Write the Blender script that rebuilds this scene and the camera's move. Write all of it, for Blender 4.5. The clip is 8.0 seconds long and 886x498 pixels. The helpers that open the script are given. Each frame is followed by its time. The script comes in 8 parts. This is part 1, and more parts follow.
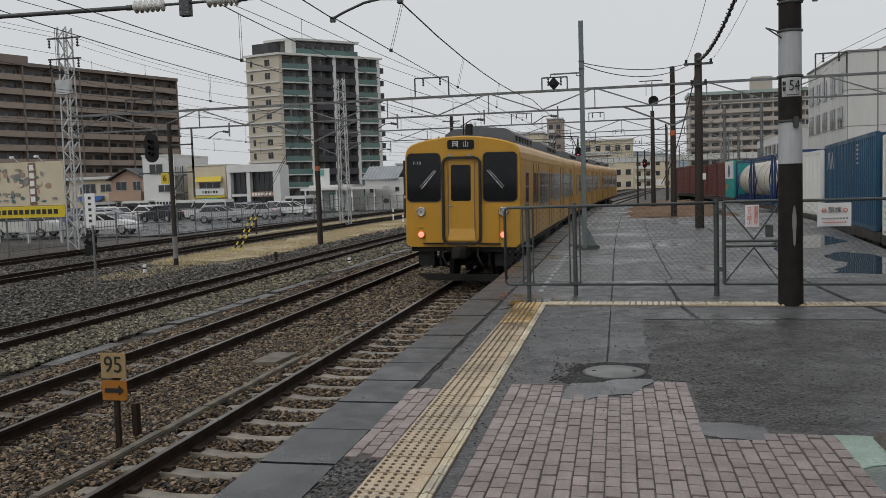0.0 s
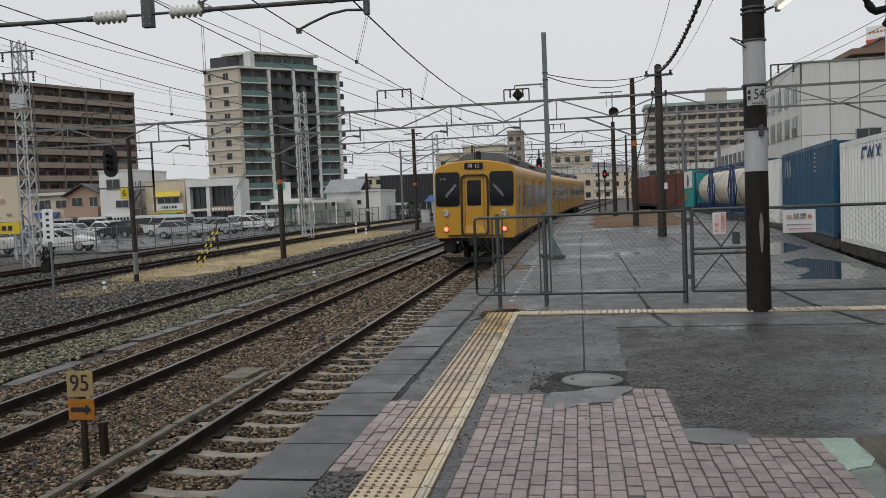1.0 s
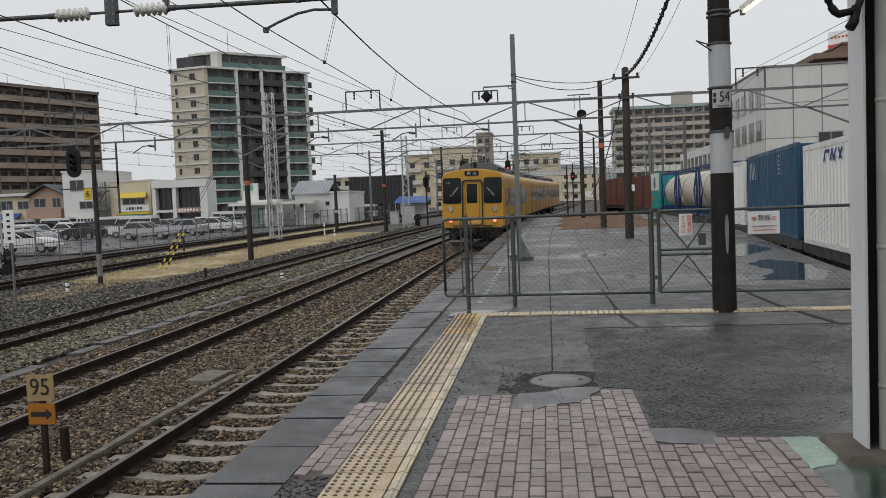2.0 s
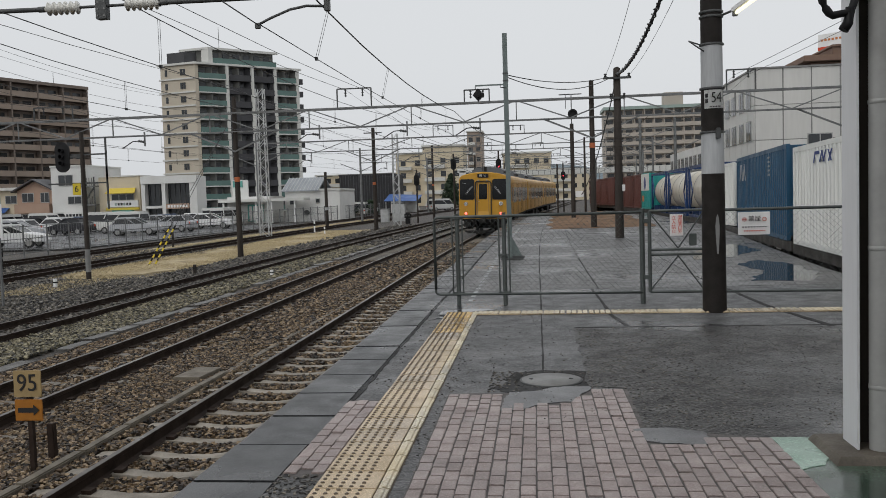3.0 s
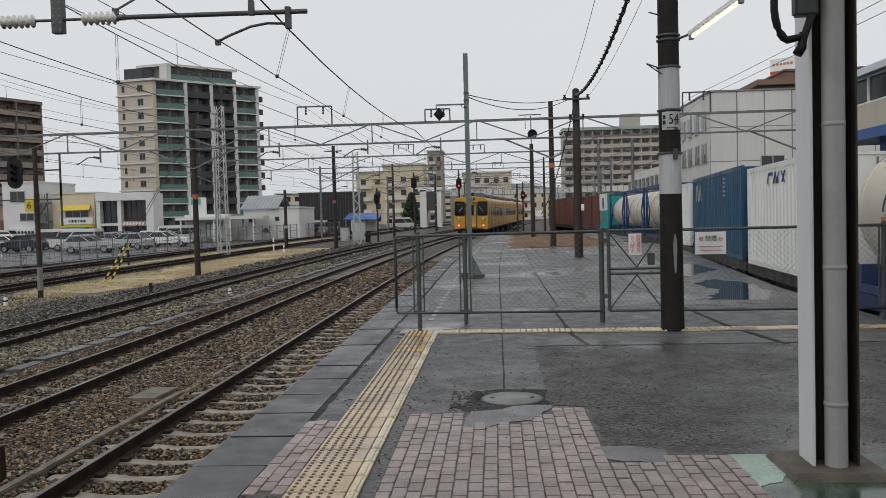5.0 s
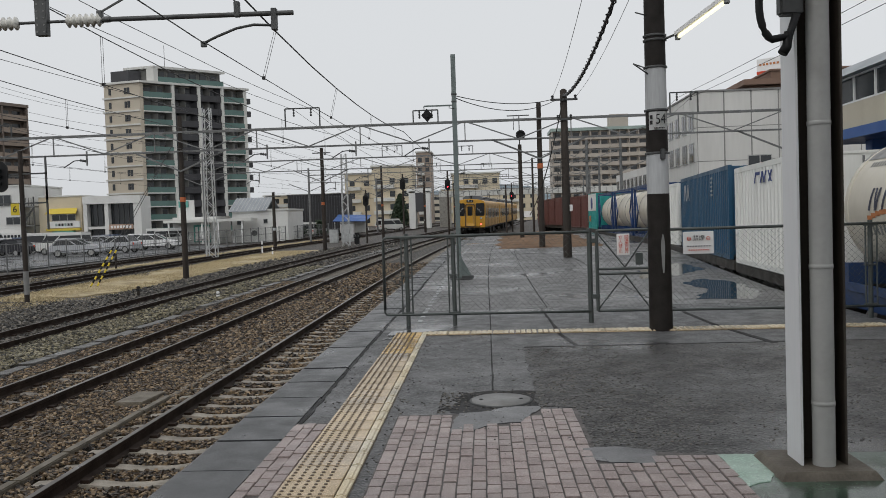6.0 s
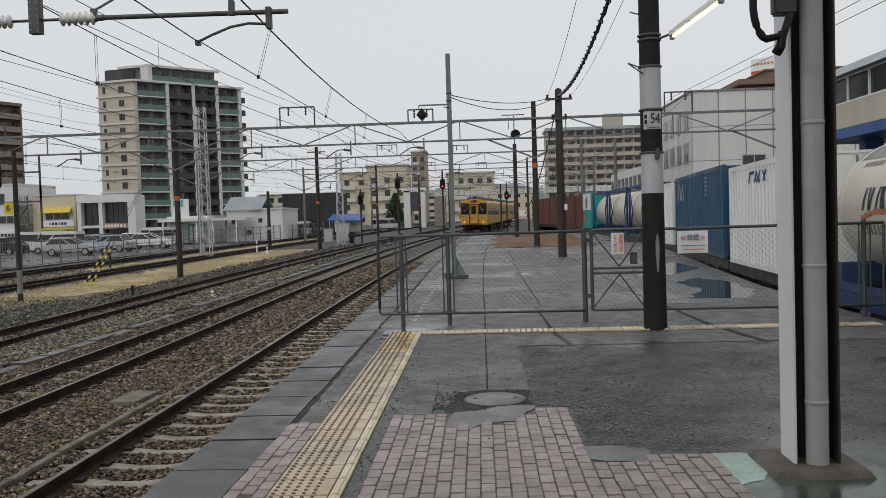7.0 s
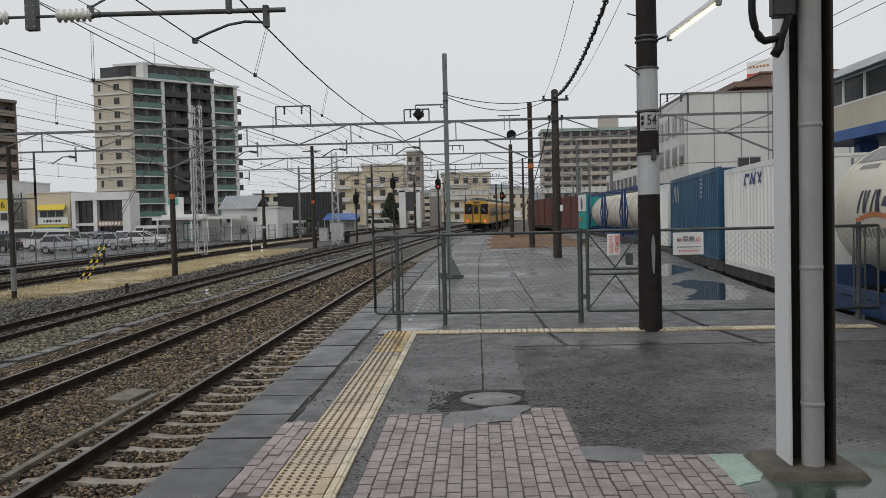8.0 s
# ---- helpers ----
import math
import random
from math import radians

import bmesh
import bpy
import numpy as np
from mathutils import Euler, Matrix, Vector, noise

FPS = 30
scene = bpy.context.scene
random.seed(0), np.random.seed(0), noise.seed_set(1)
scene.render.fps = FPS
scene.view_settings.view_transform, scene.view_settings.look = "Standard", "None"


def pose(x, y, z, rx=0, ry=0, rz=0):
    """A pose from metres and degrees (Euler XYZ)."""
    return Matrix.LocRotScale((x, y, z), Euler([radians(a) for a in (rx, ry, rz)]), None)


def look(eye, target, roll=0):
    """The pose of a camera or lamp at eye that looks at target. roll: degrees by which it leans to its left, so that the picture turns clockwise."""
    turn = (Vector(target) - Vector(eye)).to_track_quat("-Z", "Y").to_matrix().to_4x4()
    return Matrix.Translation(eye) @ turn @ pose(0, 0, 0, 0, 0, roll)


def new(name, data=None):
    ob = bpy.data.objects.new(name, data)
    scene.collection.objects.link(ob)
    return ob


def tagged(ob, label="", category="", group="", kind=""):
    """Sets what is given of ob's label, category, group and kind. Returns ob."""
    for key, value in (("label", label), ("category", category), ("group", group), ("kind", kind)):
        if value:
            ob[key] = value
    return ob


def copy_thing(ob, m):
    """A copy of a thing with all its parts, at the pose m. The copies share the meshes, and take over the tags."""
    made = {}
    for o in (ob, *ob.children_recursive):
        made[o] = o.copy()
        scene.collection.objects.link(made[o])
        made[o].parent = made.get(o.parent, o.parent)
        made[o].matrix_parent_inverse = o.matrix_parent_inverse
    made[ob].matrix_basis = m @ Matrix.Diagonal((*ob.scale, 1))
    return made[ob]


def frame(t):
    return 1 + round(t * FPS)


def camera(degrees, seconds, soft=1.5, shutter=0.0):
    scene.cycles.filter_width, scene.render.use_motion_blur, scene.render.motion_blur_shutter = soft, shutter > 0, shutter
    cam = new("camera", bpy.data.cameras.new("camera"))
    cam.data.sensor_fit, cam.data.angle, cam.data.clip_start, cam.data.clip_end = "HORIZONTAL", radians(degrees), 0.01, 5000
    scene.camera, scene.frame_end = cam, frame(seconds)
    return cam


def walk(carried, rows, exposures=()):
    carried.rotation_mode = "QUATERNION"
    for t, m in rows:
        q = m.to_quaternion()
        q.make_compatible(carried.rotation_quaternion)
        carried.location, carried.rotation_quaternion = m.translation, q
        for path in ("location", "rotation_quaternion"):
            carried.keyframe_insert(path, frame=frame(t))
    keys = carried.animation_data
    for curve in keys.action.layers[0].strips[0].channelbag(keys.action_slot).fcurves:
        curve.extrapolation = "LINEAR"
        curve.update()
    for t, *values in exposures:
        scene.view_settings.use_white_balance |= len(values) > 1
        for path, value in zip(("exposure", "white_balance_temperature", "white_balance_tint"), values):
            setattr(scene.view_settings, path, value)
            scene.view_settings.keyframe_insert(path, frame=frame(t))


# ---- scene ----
cam = camera(55.0, 8.0, soft=0.72)
PATH = [
    (0, (0.155, -0.112, 1.605), (-0.249, 1.842, 1.467), -1.8),
    (0.5, (0.071, -0.09, 1.601), (-0.266, 1.878, 1.482), -2.2),
    (1, (0.022, -0.079, 1.585), (-0.293, 1.893, 1.473), -2.4),
    (1.5, (0.023, -0.072, 1.577), (-0.252, 1.907, 1.471), -2.6),
    (2, (0.025, -0.045, 1.576), (-0.218, 1.938, 1.465), -2.3),
    (3.5, (0.002, -0.027, 1.57), (-0.207, 1.959, 1.454), -1.7),
    (4, (0.004, -0.024, 1.568), (-0.179, 1.964, 1.459), -1.8),
    (4.5, (-0.005, -0.028, 1.57), (-0.164, 1.964, 1.48), -1.6),
    (5, (-0.005, -0.018, 1.569), (-0.13, 1.977, 1.495), -1.5),
    (6.5, (0.015, 0.012, 1.571), (-0.08, 2.008, 1.499), -1.9),
    (7, (0.012, 0.009, 1.568), (-0.076, 2.006, 1.494), -1.8),
    (7.5, (0.005, 0.009, 1.569), (-0.075, 2.006, 1.497), -1.6),
    (8, (-0.004, 0.01, 1.564), (-0.08, 2.007, 1.49), -1.4),
]
EXPO = [(0, -0.03), (0.5, 0.08), (1, 0.10), (2, 0.12), (3.5, 0.12), (8, 0.10)]
walk(cam, [(t, look(eye, target, roll)) for t, eye, target, roll in PATH], EXPO)

# ---- sky and light: a flat overcast day with light rain ----
world = bpy.data.worlds.new("overcast_sky")
scene.world = world
world.use_nodes = True
wn, wl = world.node_tree.nodes, world.node_tree.links
wn.clear()
w_out = wn.new("ShaderNodeOutputWorld")
w_sky = wn.new("ShaderNodeTexSky")
w_sky.sky_type = "NISHITA"
w_sky.sun_disc = False
w_sky.sun_elevation, w_sky.sun_rotation = radians(42), radians(200)
w_sky.dust_density, w_sky.air_density = 6.0, 2.0
w_hsv = wn.new("ShaderNodeHueSaturation")
w_hsv.inputs["Saturation"].default_value = 0.12
w_b1 = wn.new("ShaderNodeBackground")
w_b1.inputs["Strength"].default_value = 0.02
w_b2 = wn.new("ShaderNodeBackground")
w_b2.inputs["Color"].default_value = (0.630, 0.650, 0.674, 1)
w_b2.inputs["Strength"].default_value = 0.92
w_add = wn.new("ShaderNodeAddShader")
wl.new(w_sky.outputs["Color"], w_hsv.inputs["Color"])
wl.new(w_hsv.outputs["Color"], w_b1.inputs["Color"])
wl.new(w_b1.outputs[0], w_add.inputs[0])
wl.new(w_b2.outputs[0], w_add.inputs[1])
wl.new(w_add.outputs[0], w_out.inputs["Surface"])
sun_data = bpy.data.lights.new("sun", "SUN")
sun_data.energy, sun_data.angle, sun_data.color = 0.6, radians(40), (1.0, 0.98, 0.95)
sun = new("sun", sun_data)
sun.matrix_world = look((0, 0, 60), (26, 30, 0))


# ---- materials ----
def mat(name, color, rough=0.6, metal=0.0, var=0.25, scale=6.0, fine=60.0, bump=0.0, color2=None, dirt=0.0,
        dirt_color=(0.05, 0.035, 0.02), rough_var=0.12, emit=None, strength=0.0, rnd=0.0, spec=0.5, streak=False):
    """A procedural surface: two scales of colour variation, stains, bump and uneven gloss."""
    m = bpy.data.materials.new(name)
    m.use_nodes = True
    n, l = m.node_tree.nodes, m.node_tree.links
    b = n["Principled BSDF"]
    b.inputs["Metallic"].default_value = metal
    b.inputs["Specular IOR Level"].default_value = spec
    tc = n.new("ShaderNodeTexCoord")
    src = tc.outputs["Object"]
    if streak:
        mp = n.new("ShaderNodeMapping")
        mp.inputs["Scale"].default_value = (1, 1, 0.12)
        l.new(src, mp.inputs["Vector"])
        src = mp.outputs["Vector"]

    def tex(sc, detail=4.0):
        t = n.new("ShaderNodeTexNoise")
        t.inputs["Scale"].default_value, t.inputs["Detail"].default_value = sc, detail
        l.new(src, t.inputs["Vector"])
        return t.outputs["Fac"]

    def ramp(fac, lo, hi):
        r = n.new("ShaderNodeMapRange")
        r.inputs["From Min"].default_value, r.inputs["From Max"].default_value = lo, hi
        l.new(fac, r.inputs["Value"])
        return r.outputs["Result"]

    def mix(fac, a, c, mode="MIX"):
        x = n.new("ShaderNodeMix")
        x.data_type, x.blend_type = "RGBA", mode
        for sock, v in ((x.inputs["Factor"], fac), (x.inputs["A"], a), (x.inputs["B"], c)):
            if hasattr(v, "is_output"):
                l.new(v, sock)
            else:
                sock.default_value = v
        return x.outputs["Result"]

    c1 = (*color, 1)
    c2 = (*(color2 or [c * (1 - var) for c in color]), 1)
    big, small = tex(scale), tex(fine, 2.0)
    col = mix(ramp(big, 0.35, 0.68), c1, c2)
    sm = ramp(small, 0.3, 0.7)
    col = mix(sm, col, mix(1.0, col, (1 - var * 0.6,) * 3 + (1,), "MULTIPLY"))
    if dirt:
        d = ramp(tex(scale * 0.6, 8.0), 0.58, 0.74)
        dm = n.new("ShaderNodeMath")
        dm.operation = "MULTIPLY"
        l.new(d, dm.inputs[0])
        dm.inputs[1].default_value = dirt
        col = mix(dm.outputs[0], col, (*dirt_color, 1))
    if rnd:
        oi = n.new("ShaderNodeObjectInfo")
        hs = n.new("ShaderNodeHueSaturation")
        r = n.new("ShaderNodeMapRange")
        r.inputs["To Min"].default_value, r.inputs["To Max"].default_value = 1 - rnd, 1 + rnd
        l.new(oi.outputs["Random"], r.inputs["Value"])
        l.new(r.outputs["Result"], hs.inputs["Value"])
        l.new(col, hs.inputs["Color"])
        col = hs.outputs["Color"]
    l.new(col, b.inputs["Base Color"])
    rr = n.new("ShaderNodeMapRange")
    rr.inputs["From Min"].default_value, rr.inputs["From Max"].default_value = 0.3, 0.7
    rr.inputs["To Min"].default_value, rr.inputs["To Max"].default_value = max(0.03, rough - rough_var), min(1, rough + rough_var)
    l.new(big, rr.inputs["Value"])
    l.new(rr.outputs["Result"], b.inputs["Roughness"])
    if bump:
        bp = n.new("ShaderNodeBump")
        bp.inputs["Strength"].default_value = bump
        bp.inputs["Distance"].default_value = 0.01
        l.new(small, bp.inputs["Height"])
        l.new(bp.outputs["Normal"], b.inputs["Normal"])
    if emit:
        b.inputs["Emission Color"].default_value = (*emit, 1)
        b.inputs["Emission Strength"].default_value = strength
    return m


def wet_ground(name, color, color2, dry, wet, puddle=(0.50, 0.62), patch_scale=0.55, grit=140.0, bump=0.35, stretch=(1, 1, 1), rnd=0.0, mid_scale=42.0, pit=0.35, mid_amt=1.0, spec=0.5, glint=1.9):
    """Rain-wet paving: mottled colour, coarse grit, and gloss that runs from damp to standing water."""
    m = bpy.data.materials.new(name)
    m.use_nodes = True
    n, l = m.node_tree.nodes, m.node_tree.links
    b = n["Principled BSDF"]
    tc = n.new("ShaderNodeTexCoord")
    geo = n.new("ShaderNodeNewGeometry")
    mp = n.new("ShaderNodeMapping")
    mp.inputs["Scale"].default_value = stretch
    l.new(geo.outputs["Position"], mp.inputs["Vector"])

    def tex(sc, detail, vec=None):
        t = n.new("ShaderNodeTexNoise")
        t.inputs["Scale"].default_value, t.inputs["Detail"].default_value = sc, detail
        l.new(vec or mp.outputs["Vector"], t.inputs["Vector"])
        return t.outputs["Fac"]

    def rng(fac, a, c, lo=0.0, hi=1.0):
        r = n.new("ShaderNodeMapRange")
        for k, v in (("From Min", a), ("From Max", c), ("To Min", lo), ("To Max", hi)):
            r.inputs[k].default_value = v
        l.new(fac, r.inputs["Value"])
        return r.outputs["Result"]

    def mix(fac, a, c):
        x = n.new("ShaderNodeMix")
        x.data_type = "RGBA"
        for sock, v in ((x.inputs["Factor"], fac), (x.inputs["A"], a), (x.inputs["B"], c)):
            if hasattr(v, "is_output"):
                l.new(v, sock)
            else:
                sock.default_value = v
        return x.outputs["Result"]

    patches = tex(patch_scale, 6.0)
    mottle = tex(4.0, 5.0)
    vor = n.new("ShaderNodeTexVoronoi")
    vor.inputs["Scale"].default_value = grit
    l.new(geo.outputs["Position"], vor.inputs["Vector"])
    grain = rng(vor.outputs["Distance"], 0.1, 0.6)
    vor2 = n.new("ShaderNodeTexVoronoi")
    vor2.inputs["Scale"].default_value = grit
    vor2.feature = "F1"
    l.new(geo.outputs["Position"], vor2.inputs["Vector"])
    bw = n.new("ShaderNodeRGBToBW")
    l.new(vor2.outputs["Color"], bw.inputs["Color"])
    col = mix(rng(mottle, 0.35, 0.65), (*color, 1), (*color2, 1))
    light = tuple(min(1, c * glint) for c in color)
    b.inputs["Specular IOR Level"].default_value = spec
    mid = tex(mid_scale, 3.0)
    col = mix(rng(mid, 0.38, 0.62, 0.0, 0.55 * mid_amt), col, (*[c * 0.42 for c in color2], 1))
    col = mix(rng(tex(mid_scale * 0.8, 2.0), 0.56, 0.68, 0.0, 0.5 * mid_amt), col, (*light, 1))
    pits = n.new("ShaderNodeTexVoronoi")
    pits.inputs["Scale"].default_value = mid_scale * 0.55
    l.new(geo.outputs["Position"], pits.inputs["Vector"])
    col = mix(rng(pits.outputs["Distance"], 0.10, 0.22, pit, 0.0), col, (0.006, 0.006, 0.006, 1))
    col = mix(rng(bw.outputs["Val"], 0.62, 0.85, 0, 0.6), col, (*light, 1))
    wetf = rng(patches, *puddle)
    dark = mix(0.45, col, (0.004, 0.004, 0.005, 1))
    col = mix(wetf, col, dark)
    if rnd:
        oi = n.new("ShaderNodeObjectInfo")
        hs = n.new("ShaderNodeHueSaturation")
        l.new(rng(oi.outputs["Random"], 0, 1, 1 - rnd, 1 + rnd), hs.inputs["Value"])
        l.new(col, hs.inputs["Color"])
        col = hs.outputs["Color"]
    l.new(col, b.inputs["Base Color"])
    rough = n.new("ShaderNodeMix")
    rough.data_type = "FLOAT"
    l.new(wetf, rough.inputs["Factor"])
    l.new(rng(mottle, 0.3, 0.7, dry - 0.1, dry + 0.1), rough.inputs["A"])
    rough.inputs["B"].default_value = wet
    l.new(rough.outputs["Result"], b.inputs["Roughness"])
    bp = n.new("ShaderNodeBump")
    bp.inputs["Distance"].default_value = 0.004
    st = rng(wetf, 0, 1, bump, bump * 0.12)
    l.new(st, bp.inputs["Strength"])
    hsum = n.new("ShaderNodeMath")
    hsum.operation = "MULTIPLY_ADD"
    l.new(mid, hsum.inputs[0])
    hsum.inputs[1].default_value = 5.0 * mid_amt
    l.new(grain, hsum.inputs[2])
    l.new(hsum.outputs[0], bp.inputs["Height"])
    l.new(bp.outputs["Normal"], b.inputs["Normal"])
    return m


def stone_mat(name, cols, rough=0.55):
    """Loose stones: each island of the mesh takes its own tone."""
    m = bpy.data.materials.new(name)
    m.use_nodes = True
    n, l = m.node_tree.nodes, m.node_tree.links
    b = n["Principled BSDF"]
    g = n.new("ShaderNodeNewGeometry")
    r = n.new("ShaderNodeValToRGB")
    r.color_ramp.interpolation = "LINEAR"
    for i, c in enumerate(cols):
        e = r.color_ramp.elements[i] if i < 2 else r.color_ramp.elements.new(1)
        e.color = (*c, 1)
    for i, e in enumerate(r.color_ramp.elements):
        e.position = i / (len(cols) - 1)
    for i, c in enumerate(cols):
        r.color_ramp.elements[i].color = (*c, 1)
    l.new(g.outputs["Random Per Island"], r.inputs["Fac"])
    l.new(r.outputs["Color"], b.inputs["Base Color"])
    b.inputs["Roughness"].default_value = rough
    return m


def ground_mat():
    """The yard: wet ballast, with earth and thin dry grass beyond."""
    m = bpy.data.materials.new("ballast_bed")
    m.use_nodes = True
    n, l = m.node_tree.nodes, m.node_tree.links
    b = n["Principled BSDF"]
    geo = n.new("ShaderNodeNewGeometry")
    v = n.new("ShaderNodeTexVoronoi")
    v.inputs["Scale"].default_value = 17.0
    l.new(geo.outputs["Position"], v.inputs["Vector"])
    bw = n.new("ShaderNodeRGBToBW")
    l.new(v.outputs["Color"], bw.inputs["Color"])
    r = n.new("ShaderNodeValToRGB")
    r.color_ramp.elements[0].color = (0.008, 0.0065, 0.0055, 1)
    r.color_ramp.elements[1].color = (0.125, 0.10, 0.074, 1)
    e = r.color_ramp.elements.new(0.5)
    e.color = (0.032, 0.025, 0.019, 1)
    l.new(bw.outputs["Val"], r.inputs["Fac"])
    big = n.new("ShaderNodeTexNoise")
    big.inputs["Scale"].default_value = 0.25
    l.new(geo.outputs["Position"], big.inputs["Vector"])
    x = n.new("ShaderNodeMix")
    x.data_type, x.blend_type = "RGBA", "MULTIPLY"
    rg = n.new("ShaderNodeMapRange")
    rg.inputs["From Min"].default_value, rg.inputs["From Max"].default_value = 0.35, 0.65
    l.new(big.outputs["Fac"], rg.inputs["Value"])
    l.new(rg.outputs["Result"], x.inputs["Factor"])
    l.new(r.outputs["Color"], x.inputs["A"])
    x.inputs["B"].default_value = (0.62, 0.60, 0.58, 1)
    l.new(x.outputs["Result"], b.inputs["Base Color"])
    b.inputs["Roughness"].default_value = 0.6
    bp = n.new("ShaderNodeBump")
    bp.inputs["Strength"].default_value, bp.inputs["Distance"].default_value = 0.8, 0.03
    l.new(v.outputs["Distance"], bp.inputs["Height"])
    bp.invert = True
    l.new(bp.outputs["Normal"], b.inputs["Normal"])
    return m


def glass_mat(name, tint, rough=0.05):
    m = mat(name, tint, rough=rough, var=0.2, scale=1.2, fine=8, rough_var=0.03, spec=0.6)
    return m


M = {}
M["ground"] = ground_mat()
M["stones"] = stone_mat("ballast_stone", [(0.004, 0.003, 0.0025), (0.026, 0.0155, 0.008), (0.080, 0.047, 0.021), (0.29, 0.21, 0.125), (0.008, 0.006, 0.005)])
M["stones_grey"] = stone_mat("ballast_stone_grey", [(0.012, 0.012, 0.010), (0.058, 0.052, 0.036), (0.14, 0.122, 0.076), (0.30, 0.265, 0.17), (0.022, 0.021, 0.018)])
M["stones_dark"] = stone_mat("ballast_stone_dark", [(0.010, 0.009, 0.009), (0.032, 0.029, 0.026), (0.07, 0.062, 0.052), (0.19, 0.17, 0.14), (0.014, 0.013, 0.012)])
M["asphalt"] = wet_ground("wet_asphalt", (0.092, 0.092, 0.093), (0.055, 0.056, 0.058), 0.50, 0.15, puddle=(0.50, 0.68), grit=90, bump=0.7, mid_scale=27, spec=0.42, glint=2.4, pit=0.5)
M["asphalt_new"] = wet_ground("wet_dark_asphalt", (0.042, 0.040, 0.038), (0.020, 0.020, 0.020), 0.56, 0.15, puddle=(0.47, 0.66), patch_scale=0.7, grit=48, bump=0.9, stretch=(0.9, 0.8, 1), mid_scale=34, spec=0.45, glint=3.4, pit=0.6)
M["asphalt_seal"] = wet_ground("tar_seal", (0.026, 0.025, 0.025), (0.014, 0.014, 0.014), 0.72, 0.45, spec=0.2, mid_scale=24, pit=0.4)
M["coping"] = wet_ground("wet_concrete_coping", (0.052, 0.053, 0.055), (0.029, 0.030, 0.032), 0.42, 0.20, puddle=(0.46, 0.64), grit=200, bump=0.15, rnd=0.12, mid_amt=0.4)
M["far_paving"] = wet_ground("wet_concrete_paving", (0.115, 0.112, 0.110), (0.062, 0.061, 0.062), 0.50, 0.16, mid_scale=16, glint=2.2, puddle=(0.50, 0.66), patch_scale=0.35, grit=45, bump=0.5, rnd=0.10)
M["brick"] = wet_ground("wet_paving_brick", (0.285, 0.232, 0.218), (0.205, 0.163, 0.153), 0.42, 0.22, mid_scale=60, pit=0.2, mid_amt=0.2, puddle=(0.52, 0.72), patch_scale=0.8, grit=260, bump=0.25, rnd=0.14)
M["mortar"] = wet_ground("wet_grey_mortar", (0.115, 0.115, 0.118), (0.075, 0.076, 0.08), 0.42, 0.2, puddle=(0.46, 0.64), grit=200, bump=0.12, mid_amt=0.25, pit=0.5)
M["brick_joint"] = mat("brick_joint", (0.095, 0.082, 0.077), 0.6, var=0.4, fine=120, bump=0.3)
M["tactile"] = wet_ground("wet_tactile_yellow", (0.50, 0.395, 0.265), (0.40, 0.305, 0.19), 0.38, 0.15, pit=0.15, mid_amt=0.2, puddle=(0.46, 0.66), patch_scale=0.7, grit=220, bump=0.15, rnd=0.09)
M["tactile_far"] = wet_ground("wet_tactile_orange", (0.56, 0.35, 0.10), (0.44, 0.30, 0.13), 0.34, 0.12, pit=0.15, mid_amt=0.2, puddle=(0.44, 0.62), patch_scale=0.9, grit=220, bump=0.15, rnd=0.09)
# dome wear plus the small dome shadows, both put into one dark brown
M["tactile_dome"] = mat("worn_shadowed_dome", (0.105, 0.070, 0.036), 0.42, var=0.3, scale=30, fine=120)
M["tactile_pale"] = wet_ground("worn_tactile_cream", (0.62, 0.54, 0.40), (0.50, 0.40, 0.25), 0.40, 0.16, mid_amt=0.2, puddle=(0.46, 0.66), patch_scale=0.9, grit=220, bump=0.15, rnd=0.14)
M["mint_floor"] = wet_ground("wet_mint_floor_paint", (0.27, 0.38, 0.31), (0.20, 0.30, 0.24), 0.34, 0.14, mid_amt=0.1, pit=0.1, puddle=(0.46, 0.66), patch_scale=1.2, grit=160, bump=0.08)
M["plinth"] = mat("dirty_brown_concrete", (0.135, 0.115, 0.09), 0.7, var=0.4, scale=6, fine=60, bump=0.4, dirt=0.5)
# worn green paint, with the shade round the column base in its colour
M["green_floor"] = wet_ground("wet_shade_darkened_green_paint", (0.075, 0.115, 0.085), (0.045, 0.06, 0.042), 0.36, 0.14, mid_amt=0.15, pit=0.2, puddle=(0.44, 0.6), patch_scale=1.6, grit=120, bump=0.1)
M["concrete"] = mat("weathered_concrete", (0.30, 0.285, 0.255), 0.7, var=0.3, scale=3, fine=50, bump=0.3, dirt=0.5)
M["sleeper"] = mat("concrete_sleeper", (0.31, 0.275, 0.225), 0.6, var=0.35, scale=5, fine=60, bump=0.3, dirt=0.35, dirt_color=(0.16, 0.12, 0.09), rnd=0.15)
M["sleeper_mid"] = mat("half_buried_sleeper", (0.20, 0.178, 0.148), 0.6, var=0.35, scale=5, fine=60, bump=0.3, dirt=0.5, dirt_color=(0.07, 0.05, 0.04), rnd=0.2)
M["water"] = mat("standing_rain_water", (0.035, 0.036, 0.038), 0.05, var=0.2, scale=2, fine=20, rough_var=0.02)
M["sleeper_dark"] = mat("aged_sleeper", (0.11, 0.095, 0.08), 0.65, var=0.4, scale=5, fine=60, bump=0.3, dirt=0.5, rnd=0.2)
M["rail_rust"] = mat("rusty_rail_side", (0.034, 0.021, 0.015), 0.75, spec=0.22, var=0.4, scale=4, fine=40, bump=0.2)
M["rail_top"] = mat("polished_rail_head", (0.15, 0.13, 0.12), 0.34, metal=0.8, var=0.2, scale=2, fine=30)
